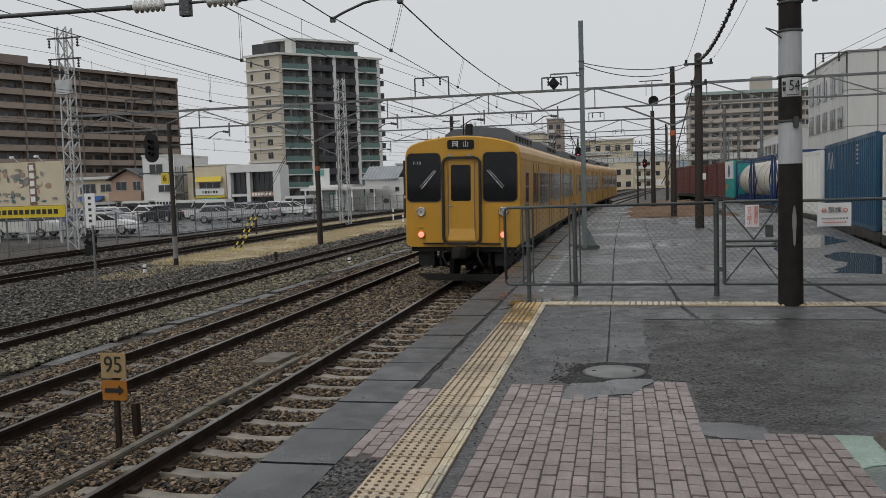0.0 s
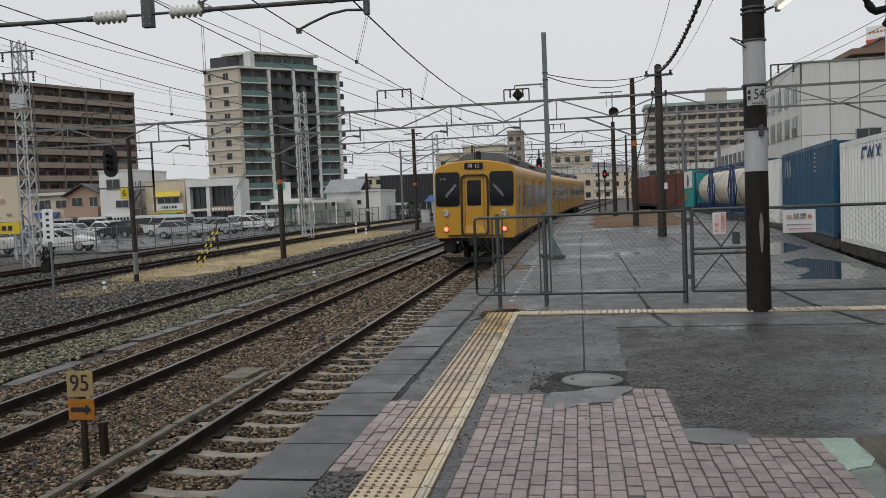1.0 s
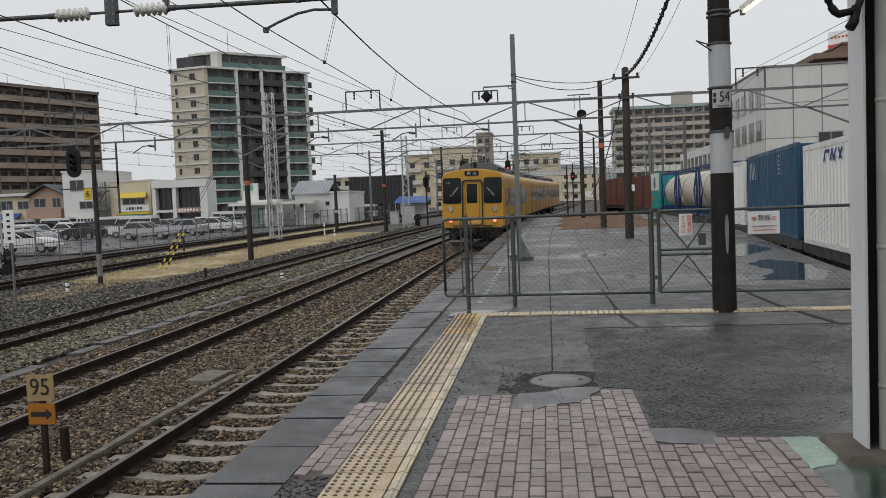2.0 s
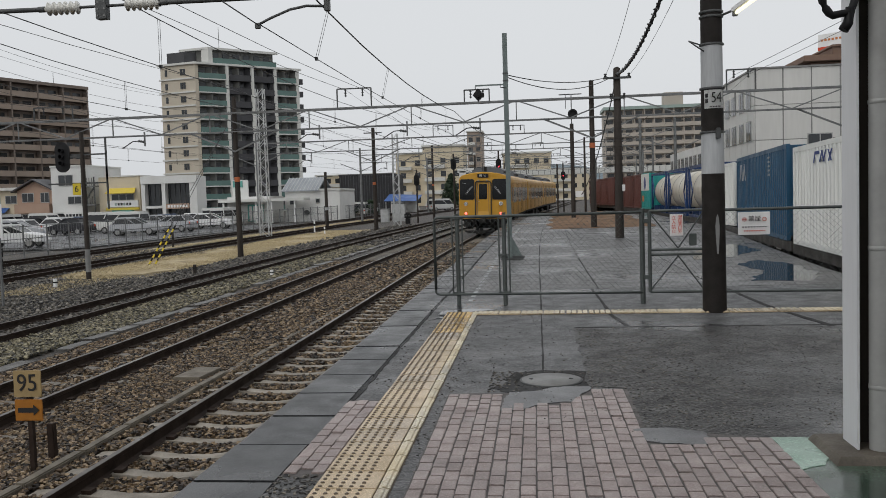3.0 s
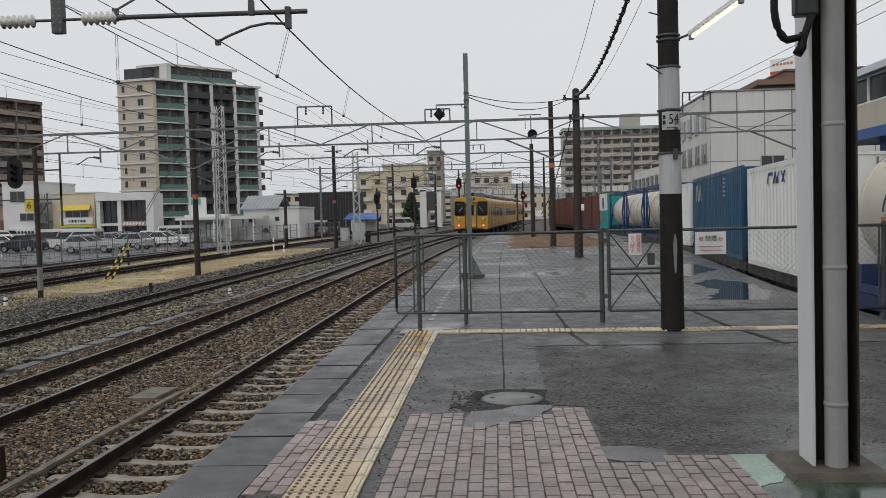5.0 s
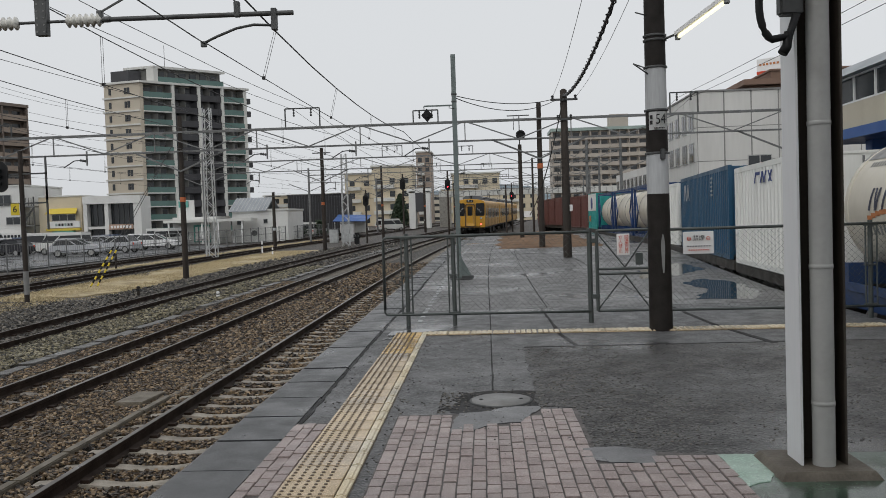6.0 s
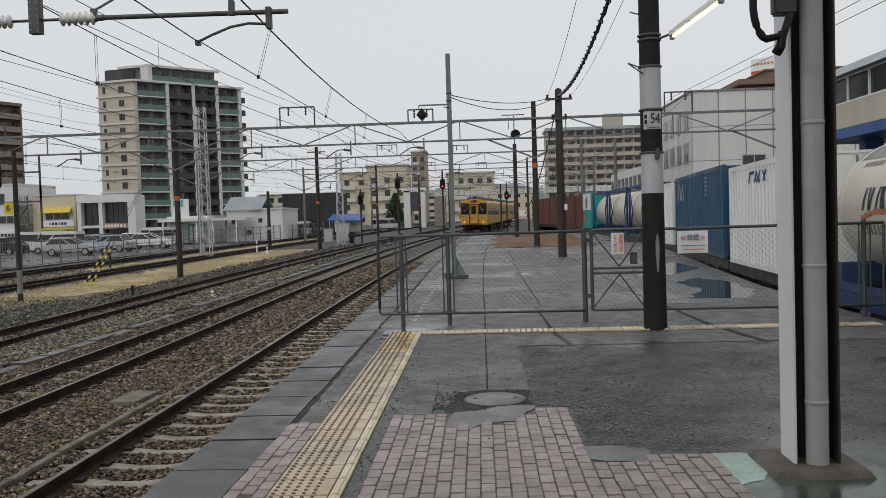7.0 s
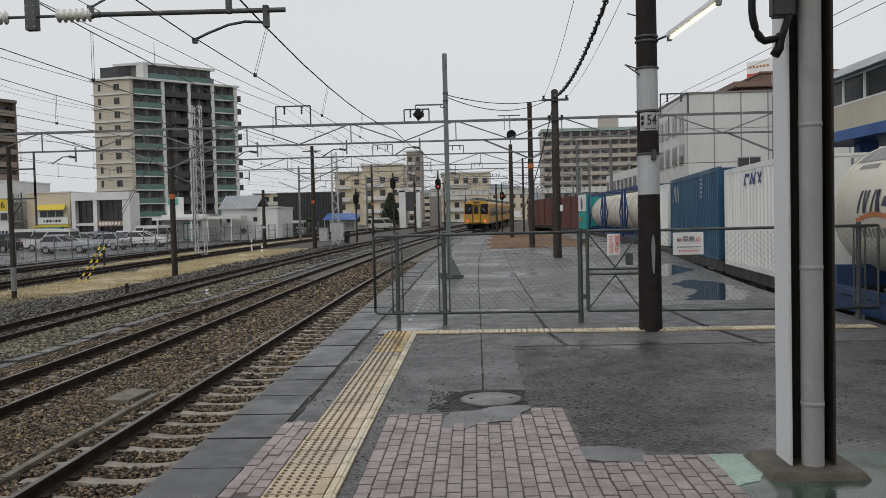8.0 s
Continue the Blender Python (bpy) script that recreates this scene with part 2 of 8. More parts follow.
M["rail_top_dull"] = mat("dull_rail_head", (0.10, 0.08, 0.07), 0.45, metal=0.8, var=0.3, scale=2, fine=30)
M["trough"] = mat("muddy_concrete", (0.17, 0.145, 0.11), 0.65, var=0.35, scale=4, fine=50, bump=0.3, dirt=0.5, dirt_color=(0.06, 0.05, 0.04))
M["walk_slab"] = wet_ground("wet_muddy_slab", (0.11, 0.105, 0.098), (0.06, 0.055, 0.05), 0.5, 0.2, puddle=(0.48, 0.66), patch_scale=1.3, grit=150, bump=0.2, rnd=0.2, mid_amt=0.5)
M["straw"] = mat("matted_straw", (0.50, 0.41, 0.245), 0.85, color2=(0.27, 0.215, 0.125), scale=1.4, fine=22, bump=0.5)
M["grass"] = stone_mat("dry_grass", [(0.33, 0.26, 0.14), (0.45, 0.37, 0.22), (0.57, 0.48, 0.30), (0.40, 0.33, 0.19), (0.26, 0.20, 0.11)], 0.8)
M["train_yellow"] = mat("train_yellow_paint", (0.53, 0.275, 0.020), 0.34, var=0.10, scale=0.8, fine=14, rough_var=0.06, dirt=0.25, dirt_color=(0.30, 0.14, 0.02), streak=True)
M["train_under"] = mat("sooty_underframe", (0.028, 0.026, 0.025), 0.65, spec=0.22, var=0.4, scale=3, fine=30, dirt=0.4, dirt_color=(0.07, 0.05, 0.035))
M["train_roof"] = mat("train_roof_grey", (0.13, 0.135, 0.14), 0.6, var=0.2, scale=2, fine=20, dirt=0.5)
M["rubber"] = mat("black_rubber", (0.012, 0.012, 0.013), 0.5, var=0.2)
M["cab_glass"] = mat("dark_cab_glass", (0.008, 0.009, 0.010), 0.06, var=0.2, scale=1.2, fine=8, rough_var=0.03, spec=0.28)
M["car_glass"] = mat("dark_car_glass", (0.02, 0.022, 0.025), 0.1, var=0.2, scale=1.2, fine=8, rough_var=0.03, spec=0.3)
M["side_glass"] = glass_mat("dark_side_glass", (0.035, 0.042, 0.040), 0.08)
M["chrome"] = mat("bright_metal", (0.62, 0.62, 0.62), 0.25, metal=1.0, var=0.1)
M["alu"] = mat("aluminium_sash", (0.42, 0.42, 0.41), 0.4, metal=0.7, var=0.15)
M["tail_red"] = mat("lit_tail_lamp", (0.5, 0.02, 0.01), 0.3, emit=(1.0, 0.11, 0.085), strength=4.0)
M["signal_red"] = mat("lit_signal_red", (0.5, 0.01, 0.02), 0.3, emit=(1.0, 0.03, 0.06), strength=4.0)
M["lens"] = mat("clear_lamp_lens", (0.55, 0.53, 0.48), 0.12, var=0.1)
M["lens_glass"] = mat("headlight_reflector", (0.50, 0.46, 0.36), 0.12, metal=0.8, var=0.2, scale=20)
M["panel_white"] = mat("lit_destination_text", (0.6, 0.6, 0.55), 0.5, emit=(1, 1, 0.85), strength=0.12)
M["steel_grey"] = mat("galvanised_steel", (0.20, 0.205, 0.205), 0.5, metal=0.35, var=0.25, scale=3, fine=40, dirt=0.35)
M["steel_dark"] = mat("aged_dark_steel", (0.085, 0.088, 0.088), 0.55, metal=0.3, var=0.3, scale=3, fine=40, dirt=0.3)
M["steel_pale"] = mat("pale_galvanised_lattice", (0.50, 0.51, 0.51), 0.5, metal=0.2, var=0.2, scale=3, fine=30, dirt=0.25)
M["fence_green"] = mat("grey_green_fence_paint", (0.082, 0.094, 0.090), 0.45, metal=0.2, var=0.25, scale=5, fine=50, dirt=0.3)
M["mast_green"] = mat("grey_green_mast_paint", (0.155, 0.19, 0.185), 0.45, var=0.2, scale=3, fine=30, dirt=0.3)
M["wire"] = mat("black_cable", (0.02, 0.02, 0.021), 0.55, var=0.2)
M["wood_pole"] = mat("dark_creosoted_pole", (0.052, 0.043, 0.037), 0.75, spec=0.22, var=0.35, scale=5, fine=60, bump=0.4, streak=True)
M["pole_white"] = mat("faded_white_pole_paint", (0.44, 0.45, 0.46), 0.75, var=0.2, scale=5, fine=40, dirt=0.5, dirt_color=(0.25, 0.25, 0.25), streak=True)
M["pole_brown"] = mat("dark_brown_pole_paint", (0.020, 0.0165, 0.0145), 0.68, spec=0.22, var=0.3, scale=6, fine=60, bump=0.15)
M["pole_grey"] = mat("bare_concrete_pole", (0.22, 0.22, 0.215), 0.6, var=0.2, scale=4, fine=60, dirt=0.3)
M["orange_band"] = mat("orange_band_paint", (0.50, 0.13, 0.04), 0.5)
M["white_paint"] = mat("white_enamel", (0.78, 0.78, 0.77), 0.4, var=0.06, scale=3, dirt=0.12, dirt_color=(0.45, 0.43, 0.40))
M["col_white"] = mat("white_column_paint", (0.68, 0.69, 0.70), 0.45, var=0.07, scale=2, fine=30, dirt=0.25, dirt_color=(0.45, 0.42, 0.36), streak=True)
# inner column faces: brown with the recess shade mixed into the colour
M["col_shaded_brown"] = mat("shaded_brown_column_inside", (0.060, 0.050, 0.041), 0.5, spec=0.22, var=0.2, scale=4)
M["pipe_grey"] = mat("grey_drain_pipe", (0.38, 0.38, 0.365), 0.4, var=0.1, scale=3, fine=30, dirt=0.25)
M["insulator"] = mat("glazed_insulator", (0.66, 0.65, 0.60), 0.2, var=0.1)
M["black"] = mat("matt_black", (0.014, 0.014, 0.015), 0.5, spec=0.22, var=0.2)
M["text_black"] = mat("black_lettering", (0.012, 0.012, 0.013), 0.5, var=0.1)
M["text_red"] = mat("red_lettering", (0.58, 0.06, 0.02), 0.5, var=0.1)
M["sign_orange"] = mat("orange_sign", (0.37, 0.14, 0.012), 0.45, var=0.15, scale=8, dirt=0.35)
M["sign_cream"] = mat("faded_yellow_sign", (0.36, 0.255, 0.115), 0.5, var=0.15, scale=8, dirt=0.35)
M["yellow"] = mat("yellow_paint", (0.66, 0.50, 0.02), 0.45, var=0.12)
M["cont_blue"] = mat("blue_container_paint", (0.012, 0.078, 0.155), 0.45, var=0.2, scale=1.5, fine=30, dirt=0.25, dirt_color=(0.06, 0.05, 0.05), streak=True)
M["cont_white"] = mat("white_container_paint", (0.76, 0.765, 0.73), 0.45, var=0.08, scale=1.5, fine=30, dirt=0.3, dirt_color=(0.42, 0.38, 0.30), streak=True)
M["cont_red"] = mat("maroon_container_paint", (0.135, 0.045, 0.035), 0.55, var=0.25, scale=1.5, fine=30, dirt=0.3, streak=True)
M["cont_teal"] = mat("teal_container_paint", (0.02, 0.30, 0.28), 0.5, var=0.15, scale=2)
M["tank_cream"] = mat("cream_tank_paint", (0.62, 0.575, 0.48), 0.38, var=0.1, scale=1.2, fine=20, dirt=0.35, dirt_color=(0.30, 0.26, 0.20), streak=True)
M["frame_blue"] = mat("blue_frame_paint", (0.009, 0.040, 0.135), 0.45, var=0.2, scale=2, dirt=0.3)
M["logo_blue"] = mat("blue_logo_paint", (0.02, 0.05, 0.22), 0.5)
M["logo_navy"] = mat("navy_logo_paint", (0.025, 0.03, 0.06), 0.5)
M["logo_orange"] = mat("orange_logo_paint", (0.55, 0.20, 0.06), 0.5)
M["wagon"] = mat("rusty_wagon_frame", (0.05, 0.042, 0.036), 0.7, var=0.4, scale=2, dirt=0.4)
M["soil"] = mat("red_brown_soil", (0.20, 0.105, 0.045), 0.85, var=0.45, scale=1.2, fine=14, bump=0.6)
M["tower_beige"] = mat("beige_render", (0.50, 0.445, 0.36), 0.75, var=0.06, scale=0.2, fine=3)
M["tower_white"] = mat("pale_band_render", (0.60, 0.60, 0.57), 0.7, var=0.06, scale=0.3, fine=3)
M["tower_dark"] = mat("charcoal_cladding", (0.050, 0.050, 0.055), 0.6, var=0.15, scale=0.3, fine=3)
M["balcony_glass"] = mat("green_balcony_glass", (0.10, 0.185, 0.165), 0.15, var=0.15, scale=0.3)
# grey with the balcony recess shade in it; plain grey wall elsewhere
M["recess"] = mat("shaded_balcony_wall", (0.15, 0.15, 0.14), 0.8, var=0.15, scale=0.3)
M["window_dark"] = mat("dark_window", (0.035, 0.04, 0.045), 0.12, var=0.3, scale=0.4)
# far facades: distance haze is lightened into the next three base colours
M["brown_tile"] = mat("haze_lightened_brown_tile", (0.205, 0.165, 0.138), 0.65, var=0.12, scale=0.3, fine=4)
M["brown_pale"] = mat("haze_lightened_tan", (0.33, 0.265, 0.215), 0.65, var=0.12, scale=0.3, fine=4)
M["far_taupe"] = mat("haze_lightened_taupe", (0.42, 0.375, 0.325), 0.7, var=0.08, scale=0.2, fine=3)
M["panel_joint"] = mat("grey_panel_joint", (0.25, 0.25, 0.24), 0.7, var=0.15, scale=0.5)
M["awning_yellow"] = mat("yellow_awning_cloth", (0.62, 0.47, 0.06), 0.7, var=0.1)
M["teal_awning"] = mat("teal_awning_cloth", (0.12, 0.36, 0.31), 0.7, var=0.1)
M["plaster_white"] = mat("white_plaster", (0.68, 0.68, 0.66), 0.7, var=0.10, scale=0.5, fine=6, dirt=0.25, dirt_color=(0.40, 0.38, 0.34))
M["plaster_cream"] = mat("cream_plaster", (0.60, 0.52, 0.38), 0.7, var=0.1, scale=0.5, fine=6)
M["panel_wall"] = mat("pale_grey_wall_panel", (0.62, 0.615, 0.59), 0.6, var=0.10, scale=0.3, fine=5, dirt=0.3, dirt_color=(0.33, 0.33, 0.32), streak=True, rnd=0.05)
M["roof_grey"] = mat("grey_metal_roof", (0.30, 0.32, 0.34), 0.45, metal=0.2, var=0.15, scale=0.5)
M["roof_green"] = mat("green_copper_roof", (0.30, 0.38, 0.35), 0.6, var=0.15, scale=0.2)
M["dark_wall"] = mat("black_sheet_wall", (0.022, 0.022, 0.025), 0.6, var=0.3, scale=0.4)
M["brown_wall"] = mat("red_brown_render", (0.20, 0.125, 0.090), 0.7, var=0.15, scale=0.5)
M["house_pink"] = mat("pinkish_house_render", (0.40, 0.27, 0.20), 0.75, var=0.1, scale=0.5)
M["blue_band"] = mat("blue_fascia", (0.02, 0.09, 0.30), 0.45, var=0.15, scale=0.6)
M["cream_fascia"] = mat("rain_stained_cream_fascia", (0.56, 0.51, 0.40), 0.6, var=0.12, scale=0.6, dirt=0.5, dirt_color=(0.26, 0.16, 0.08), streak=True)
M["tree"] = stone_mat("dark_conifer_leaf", [(0.018, 0.035, 0.018), (0.035, 0.06, 0.03), (0.05, 0.08, 0.04), (0.025, 0.045, 0.022), (0.03, 0.05, 0.03)], 0.7)
M["bark"] = mat("bark", (0.07, 0.05, 0.035), 0.85, var=0.4)
# blue-grey holds the distance haze over the woods
M["hill"] = mat("haze_tinted_wooded_hill", (0.20, 0.25, 0.28), 0.9, var=0.2, scale=0.01, fine=0.1)
M["lot"] = wet_ground("wet_parking_asphalt", (0.09, 0.092, 0.095), (0.06, 0.062, 0.065), 0.45, 0.12, grit=60)
M["tube_lit"] = mat("lit_fluorescent_tube", (0.9, 0.9, 0.8), 0.3, emit=(1.0, 0.93, 0.62), strength=1.25)
for i, c in enumerate([(0.80, 0.80, 0.80), (0.45, 0.46, 0.48), (0.03, 0.03, 0.035), (0.12, 0.15, 0.22), (0.25, 0.05, 0.04), (0.62, 0.62, 0.60)]):
    M["car%d" % i] = mat("car_paint", c, 0.25, var=0.05, scale=1, rough_var=0.04)


# ---- geometry helpers ----
def rise(y):
    """The yard climbs gently away from the platform end."""
    return 0.0068 * min(max(0.0, y - 18.0), 180.0)


def bend(y):
    """All tracks and the platform bend to the right, on a radius of 860 m, and then run straight."""
    if y > 95.0:
        return 77.0 ** 2 / 1720.0 + (min(y, 300.0) - 95.0) * 0.0895
    return max(0.0, y - 18.0) ** 2 / 1720.0


def yard(u, y, z):
    return Vector((u + bend(y), y, z + rise(y)))


RAIL = -0.76


def box(bm, lo, hi, bevel=0.0, m=None):
    vs = [bm.verts.new((x, y, z)) for x in (lo[0], hi[0]) for y in (lo[1], hi[1]) for z in (lo[2], hi[2])]
    fs = [bm.faces.new([vs[i] for i in q]) for q in ((0, 1, 3, 2), (4, 6, 7, 5), (0, 4, 5, 1), (2, 3, 7, 6), (0, 2, 6, 4), (1, 5, 7, 3))]
    if bevel:
        es = list({e for f in fs for e in f.edges})
        out = bmesh.ops.bevel(bm, geom=es, offset=bevel, segments=2, affect="EDGES", clamp_overlap=True)
        vs = list({v for v in vs if v.is_valid} | set(out["verts"]))
    if m is not None:
        bmesh.ops.transform(bm, matrix=m, verts=vs)
    return vs


def tube(bm, p, q, r, n=8, r2=None, caps=True):
    p, q = Vector(p), Vector(q)
    d = (q - p).normalized()
    a = d.orthogonal().normalized()
    b = d.cross(a)
    r2 = r if r2 is None else r2
    ring = lambda c, rr: [bm.verts.new(c + rr * (math.cos(2 * math.pi * i / n) * a + math.sin(2 * math.pi * i / n) * b)) for i in range(n)]  # noqa: E731
    A, B = ring(p, r), ring(q, r2)
    for i in range(n):
        f = bm.faces.new((A[i], A[(i + 1) % n], B[(i + 1) % n], B[i]))
        f.smooth = n > 6
    if caps:
        for f in (bm.faces.new(A[::-1]), bm.faces.new(B)):
            for e in f.edges:
                e.smooth = False


def path_tube(bm, pts, r, n=6):
    """A bent tube along a run of points."""
    pts = [Vector(p) for p in pts]
    rings = []
    for i, p in enumerate(pts):
        d = (pts[min(i + 1, len(pts) - 1)] - pts[max(i - 1, 0)]).normalized()
        up = Vector((0, 0, 1)) if abs(d.z) < 0.95 else Vector((0, 1, 0))
        a = d.cross(up).normalized()
        b = a.cross(d)
        rings.append([bm.verts.new(p + r * (math.cos(2 * math.pi * k / n) * a + math.sin(2 * math.pi * k / n) * b)) for k in range(n)])
    for A, B in zip(rings, rings[1:]):
        for k in range(n):
            bm.faces.new((A[k], A[(k + 1) % n], B[(k + 1) % n], B[k])).smooth = True
    bm.faces.new(rings[0][::-1])
    bm.faces.new(rings[-1])


def bar(bm, p, q, w, h=None, up=(0, 0, 1)):
    """A square or flat bar from p to q."""
    p, q = Vector(p), Vector(q)
    h = h or w
    d = (q - p).normalized()
    u = Vector(up)
    if abs(d.dot(u)) > 0.98:
        u = Vector((0, 1, 0))
    a = d.cross(u).normalized() * w / 2
    b = a.cross(d).normalized() * h / 2
    A = [bm.verts.new(p + s * a + t * b) for s, t in ((-1, -1), (1, -1), (1, 1), (-1, 1))]
    B = [bm.verts.new(q + s * a + t * b) for s, t in ((-1, -1), (1, -1), (1, 1), (-1, 1))]
    for i in range(4):
        bm.faces.new((A[i], A[(i + 1) % 4], B[(i + 1) % 4], B[i]))
    bm.faces.new(A[::-1])
    bm.faces.new(B)


def sweep(bm, section, stations, closed=True, caps=True):
    """A section of (u, z) pairs swept along stations: each a function of (u, z) to a place."""
    rings = [[bm.verts.new(st(u, z)) for u, z in section] for st in stations]
    k = len(section)
    for A, B in zip(rings, rings[1:]):
        for i in range(k if closed else k - 1):
            bm.faces.new((A[i], A[(i + 1) % k], B[(i + 1) % k], B[i]))
    if caps and closed:
        bm.faces.new(rings[0][::-1])
        bm.faces.new(rings[-1])
    return rings


def lathe(bm, profile, m=None, n=12, cap=True):
    """A turned shape about z from (radius, height) pairs."""
    rings = [[bm.verts.new((r * math.cos(2 * math.pi * i / n), r * math.sin(2 * math.pi * i / n), z)) for i in range(n)] for r, z in profile]
    for A, B in zip(rings, rings[1:]):
        for i in range(n):
            bm.faces.new((A[i], A[(i + 1) % n], B[(i + 1) % n], B[i])).smooth = True
    if cap:
        for f in (bm.faces.new(rings[0][::-1]), bm.faces.new(rings[-1])):
            for e in f.edges:
                e.smooth = False
    if m is not None:
        bmesh.ops.transform(bm, matrix=m, verts=[v for ring in rings for v in ring])


def poly(bm, pts, thick):
    """A flat plate: pts (3D, in order) pushed by the vector thick."""
    A = [bm.verts.new(p) for p in pts]
    B = [bm.verts.new(Vector(p) + Vector(thick)) for p in pts]
    bm.faces.new(A)
    bm.faces.new(B[::-1])
    for i in range(len(A)):
        j = (i + 1) % len(A)
        bm.faces.new((A[j], A[i], B[i], B[j]))


def mesh_of(name, bm, material):
    bmesh.ops.recalc_face_normals(bm, faces=bm.faces[:])
    me = bpy.data.meshes.new(name)
    bm.to_mesh(me)
    bm.free()
    me.materials.append(M[material] if isinstance(material, str) else material)
    return me


def part(name, bm, material, parent, label=""):
    ob = new(name, mesh_of(name, bm, material))
    ob.parent = parent
    return tagged(ob, label)


def thing(name, label, category, group="", at=None, kind=""):
    """An Empty at a thing's base."""
    ob = new(name)
    if at is not None:
        ob.matrix_basis = at if isinstance(at, Matrix) else Matrix.Translation(at)
    return tagged(ob, label, category, group, kind)


def solid(name, bm, material, label, category, group="", kind="", at=None):
    ob = new(name, mesh_of(name, bm, material))
    if at is not None:
        ob.matrix_basis = at
    return tagged(ob, label, category, group, kind)


def BM():
    return bmesh.new()


def text_mesh(body, size, depth=0.004):
    """Lettering from the built-in font as a mesh, centred on its middle, in the xz plane, facing -y."""
    cu = bpy.data.curves.new("text", "FONT")
    cu.body, cu.size, cu.extrude = body, size, depth / 2
    cu.align_x, cu.align_y = "CENTER", "CENTER"
    ob = bpy.data.objects.new("text", cu)
    scene.collection.objects.link(ob)
    bpy.context.view_layer.update()
    me = bpy.data.meshes.new_from_object(ob.evaluated_get(bpy.context.evaluated_depsgraph_get()))
    bpy.data.objects.remove(ob)
    me.transform(pose(0, 0, 0, 90, 0, 0))
    return me


def text_part(name, body, size, material, parent, m, label="", stretch=1.0):
    me = text_mesh(body, size)
    me.transform(m @ Matrix.Diagonal((stretch, 1, 1, 1)))
    me.materials.clear()
    me.materials.append(M[material])
    ob = new(name, me)
    ob.parent = parent
    return tagged(ob, label)


# ---- ground ----
def ground():
    bm = BM()
    xs = [-900, -300, -120, -60, -40, -30, -20, -12, -6, -2, 2, 6, 12, 20, 40, 100, 300, 900]
    ys = [-300, -60, -10, 10, 18] + [18 + 6 * i for i in range(1, 31)] + [230, 300, 600, 1500, 3500]
    rows = [[bm.verts.new((x, y, RAIL - 0.19 + rise(y))) for x in xs] for y in ys]
    for A, B in zip(rows, rows[1:]):
        for i in range(len(xs) - 1):
            bm.faces.new((A[i], A[i + 1], B[i + 1], B[i])).smooth = True
    tagged(new("ground", mesh_of("ground", bm, "ground")), "wet grey-brown ballast ground of a rail yard", "ground", kind="structure")


def strip(name, material, label, u0, u1, z, y0, y1, step=4.0, thick=0.06, edge=0.0, seed=1):
    """A long flat band that follows the yard's bend; edge: how ragged its sides are."""
    rng = random.Random(seed)
    bm = BM()
    n = max(2, int((y1 - y0) / step) + 1)
    prev = None
    for i in range(n):
        y = y0 + (y1 - y0) * i / (n - 1)
        a, b = u0 + rng.uniform(-edge, edge), u1 + rng.uniform(-edge, edge)
        cur = [bm.verts.new(yard(a, y, z)), bm.verts.new(yard(b, y, z)), bm.verts.new(yard(b, y, z - thick)), bm.verts.new(yard(a, y, z - thick))]
        if prev:
            for k in range(4):
                bm.faces.new((prev[k], prev[(k + 1) % 4], cur[(k + 1) % 4], cur[k]))
        else:
            bm.faces.new(cur[::-1])
        prev = cur
    bm.faces.new(prev)
    return tagged(new(name, mesh_of(name, bm, material)), label, name.split("_")[0], kind="structure")


ground()
EDGE = -2.0
SIDE_LINE = ((-10, 5.0), (5, 5.3), (12, 5.6), (16.9, 5.8), (21.5, 6.22), (32, 7.25), (45, 7.6), (57, 7.6), (66, 7.4), (78, 6.4), (90, 5.6), (120, 6.5))


def side(y):
    """Where the platform-facing side of the freight wagons runs."""
    for (a, p), (b, q) in zip(SIDE_LINE, SIDE_LINE[1:]):
        if y <= b:
            return p + (q - p) * (y - a) / (b - a)
    return SIDE_LINE[-1][1]


def deck(name, material, label, y0, y1, step, top):
    """A stretch of platform from its track edge to the freight side."""
    bm = BM()
    prev = None
    n = int((y1 - y0) / step) + 1
    for i in range(n):
        y = y0 + (y1 - y0) * i / (n - 1)
        l, r = yard(EDGE + 0.52, y, top), Vector((side(y) - 0.2, y, top + rise(y)))
        cur = [bm.verts.new(p) for p in (l, r, r - Vector((0, 0, 1.0)), l - Vector((0, 0, 1.0)))]
        if prev:
            for k in range(4):
                bm.faces.new((prev[k], prev[(k + 1) % 4], cur[(k + 1) % 4], cur[k]))
        else:
            bm.faces.new(cur[::-1])
        prev = cur
    bm.faces.new(prev)
    return tagged(new(name, mesh_of(name, bm, material)), label, "platform", kind="structure")


deck("platform", "asphalt", "rain-wet grey asphalt platform surface", -9.0, 14.4, 1.2, 0.0)
deck("platform_far", "asphalt_seal", "dark joint bed of the platform's paved far end", 14.4, 60.0, 2.0, -0.012)
strip("platform_wall", "concrete", "weathered concrete platform wall below the edge", EDGE + 0.08, EDGE + 0.51, -0.13, -9.0, 60.0, thick=0.85)


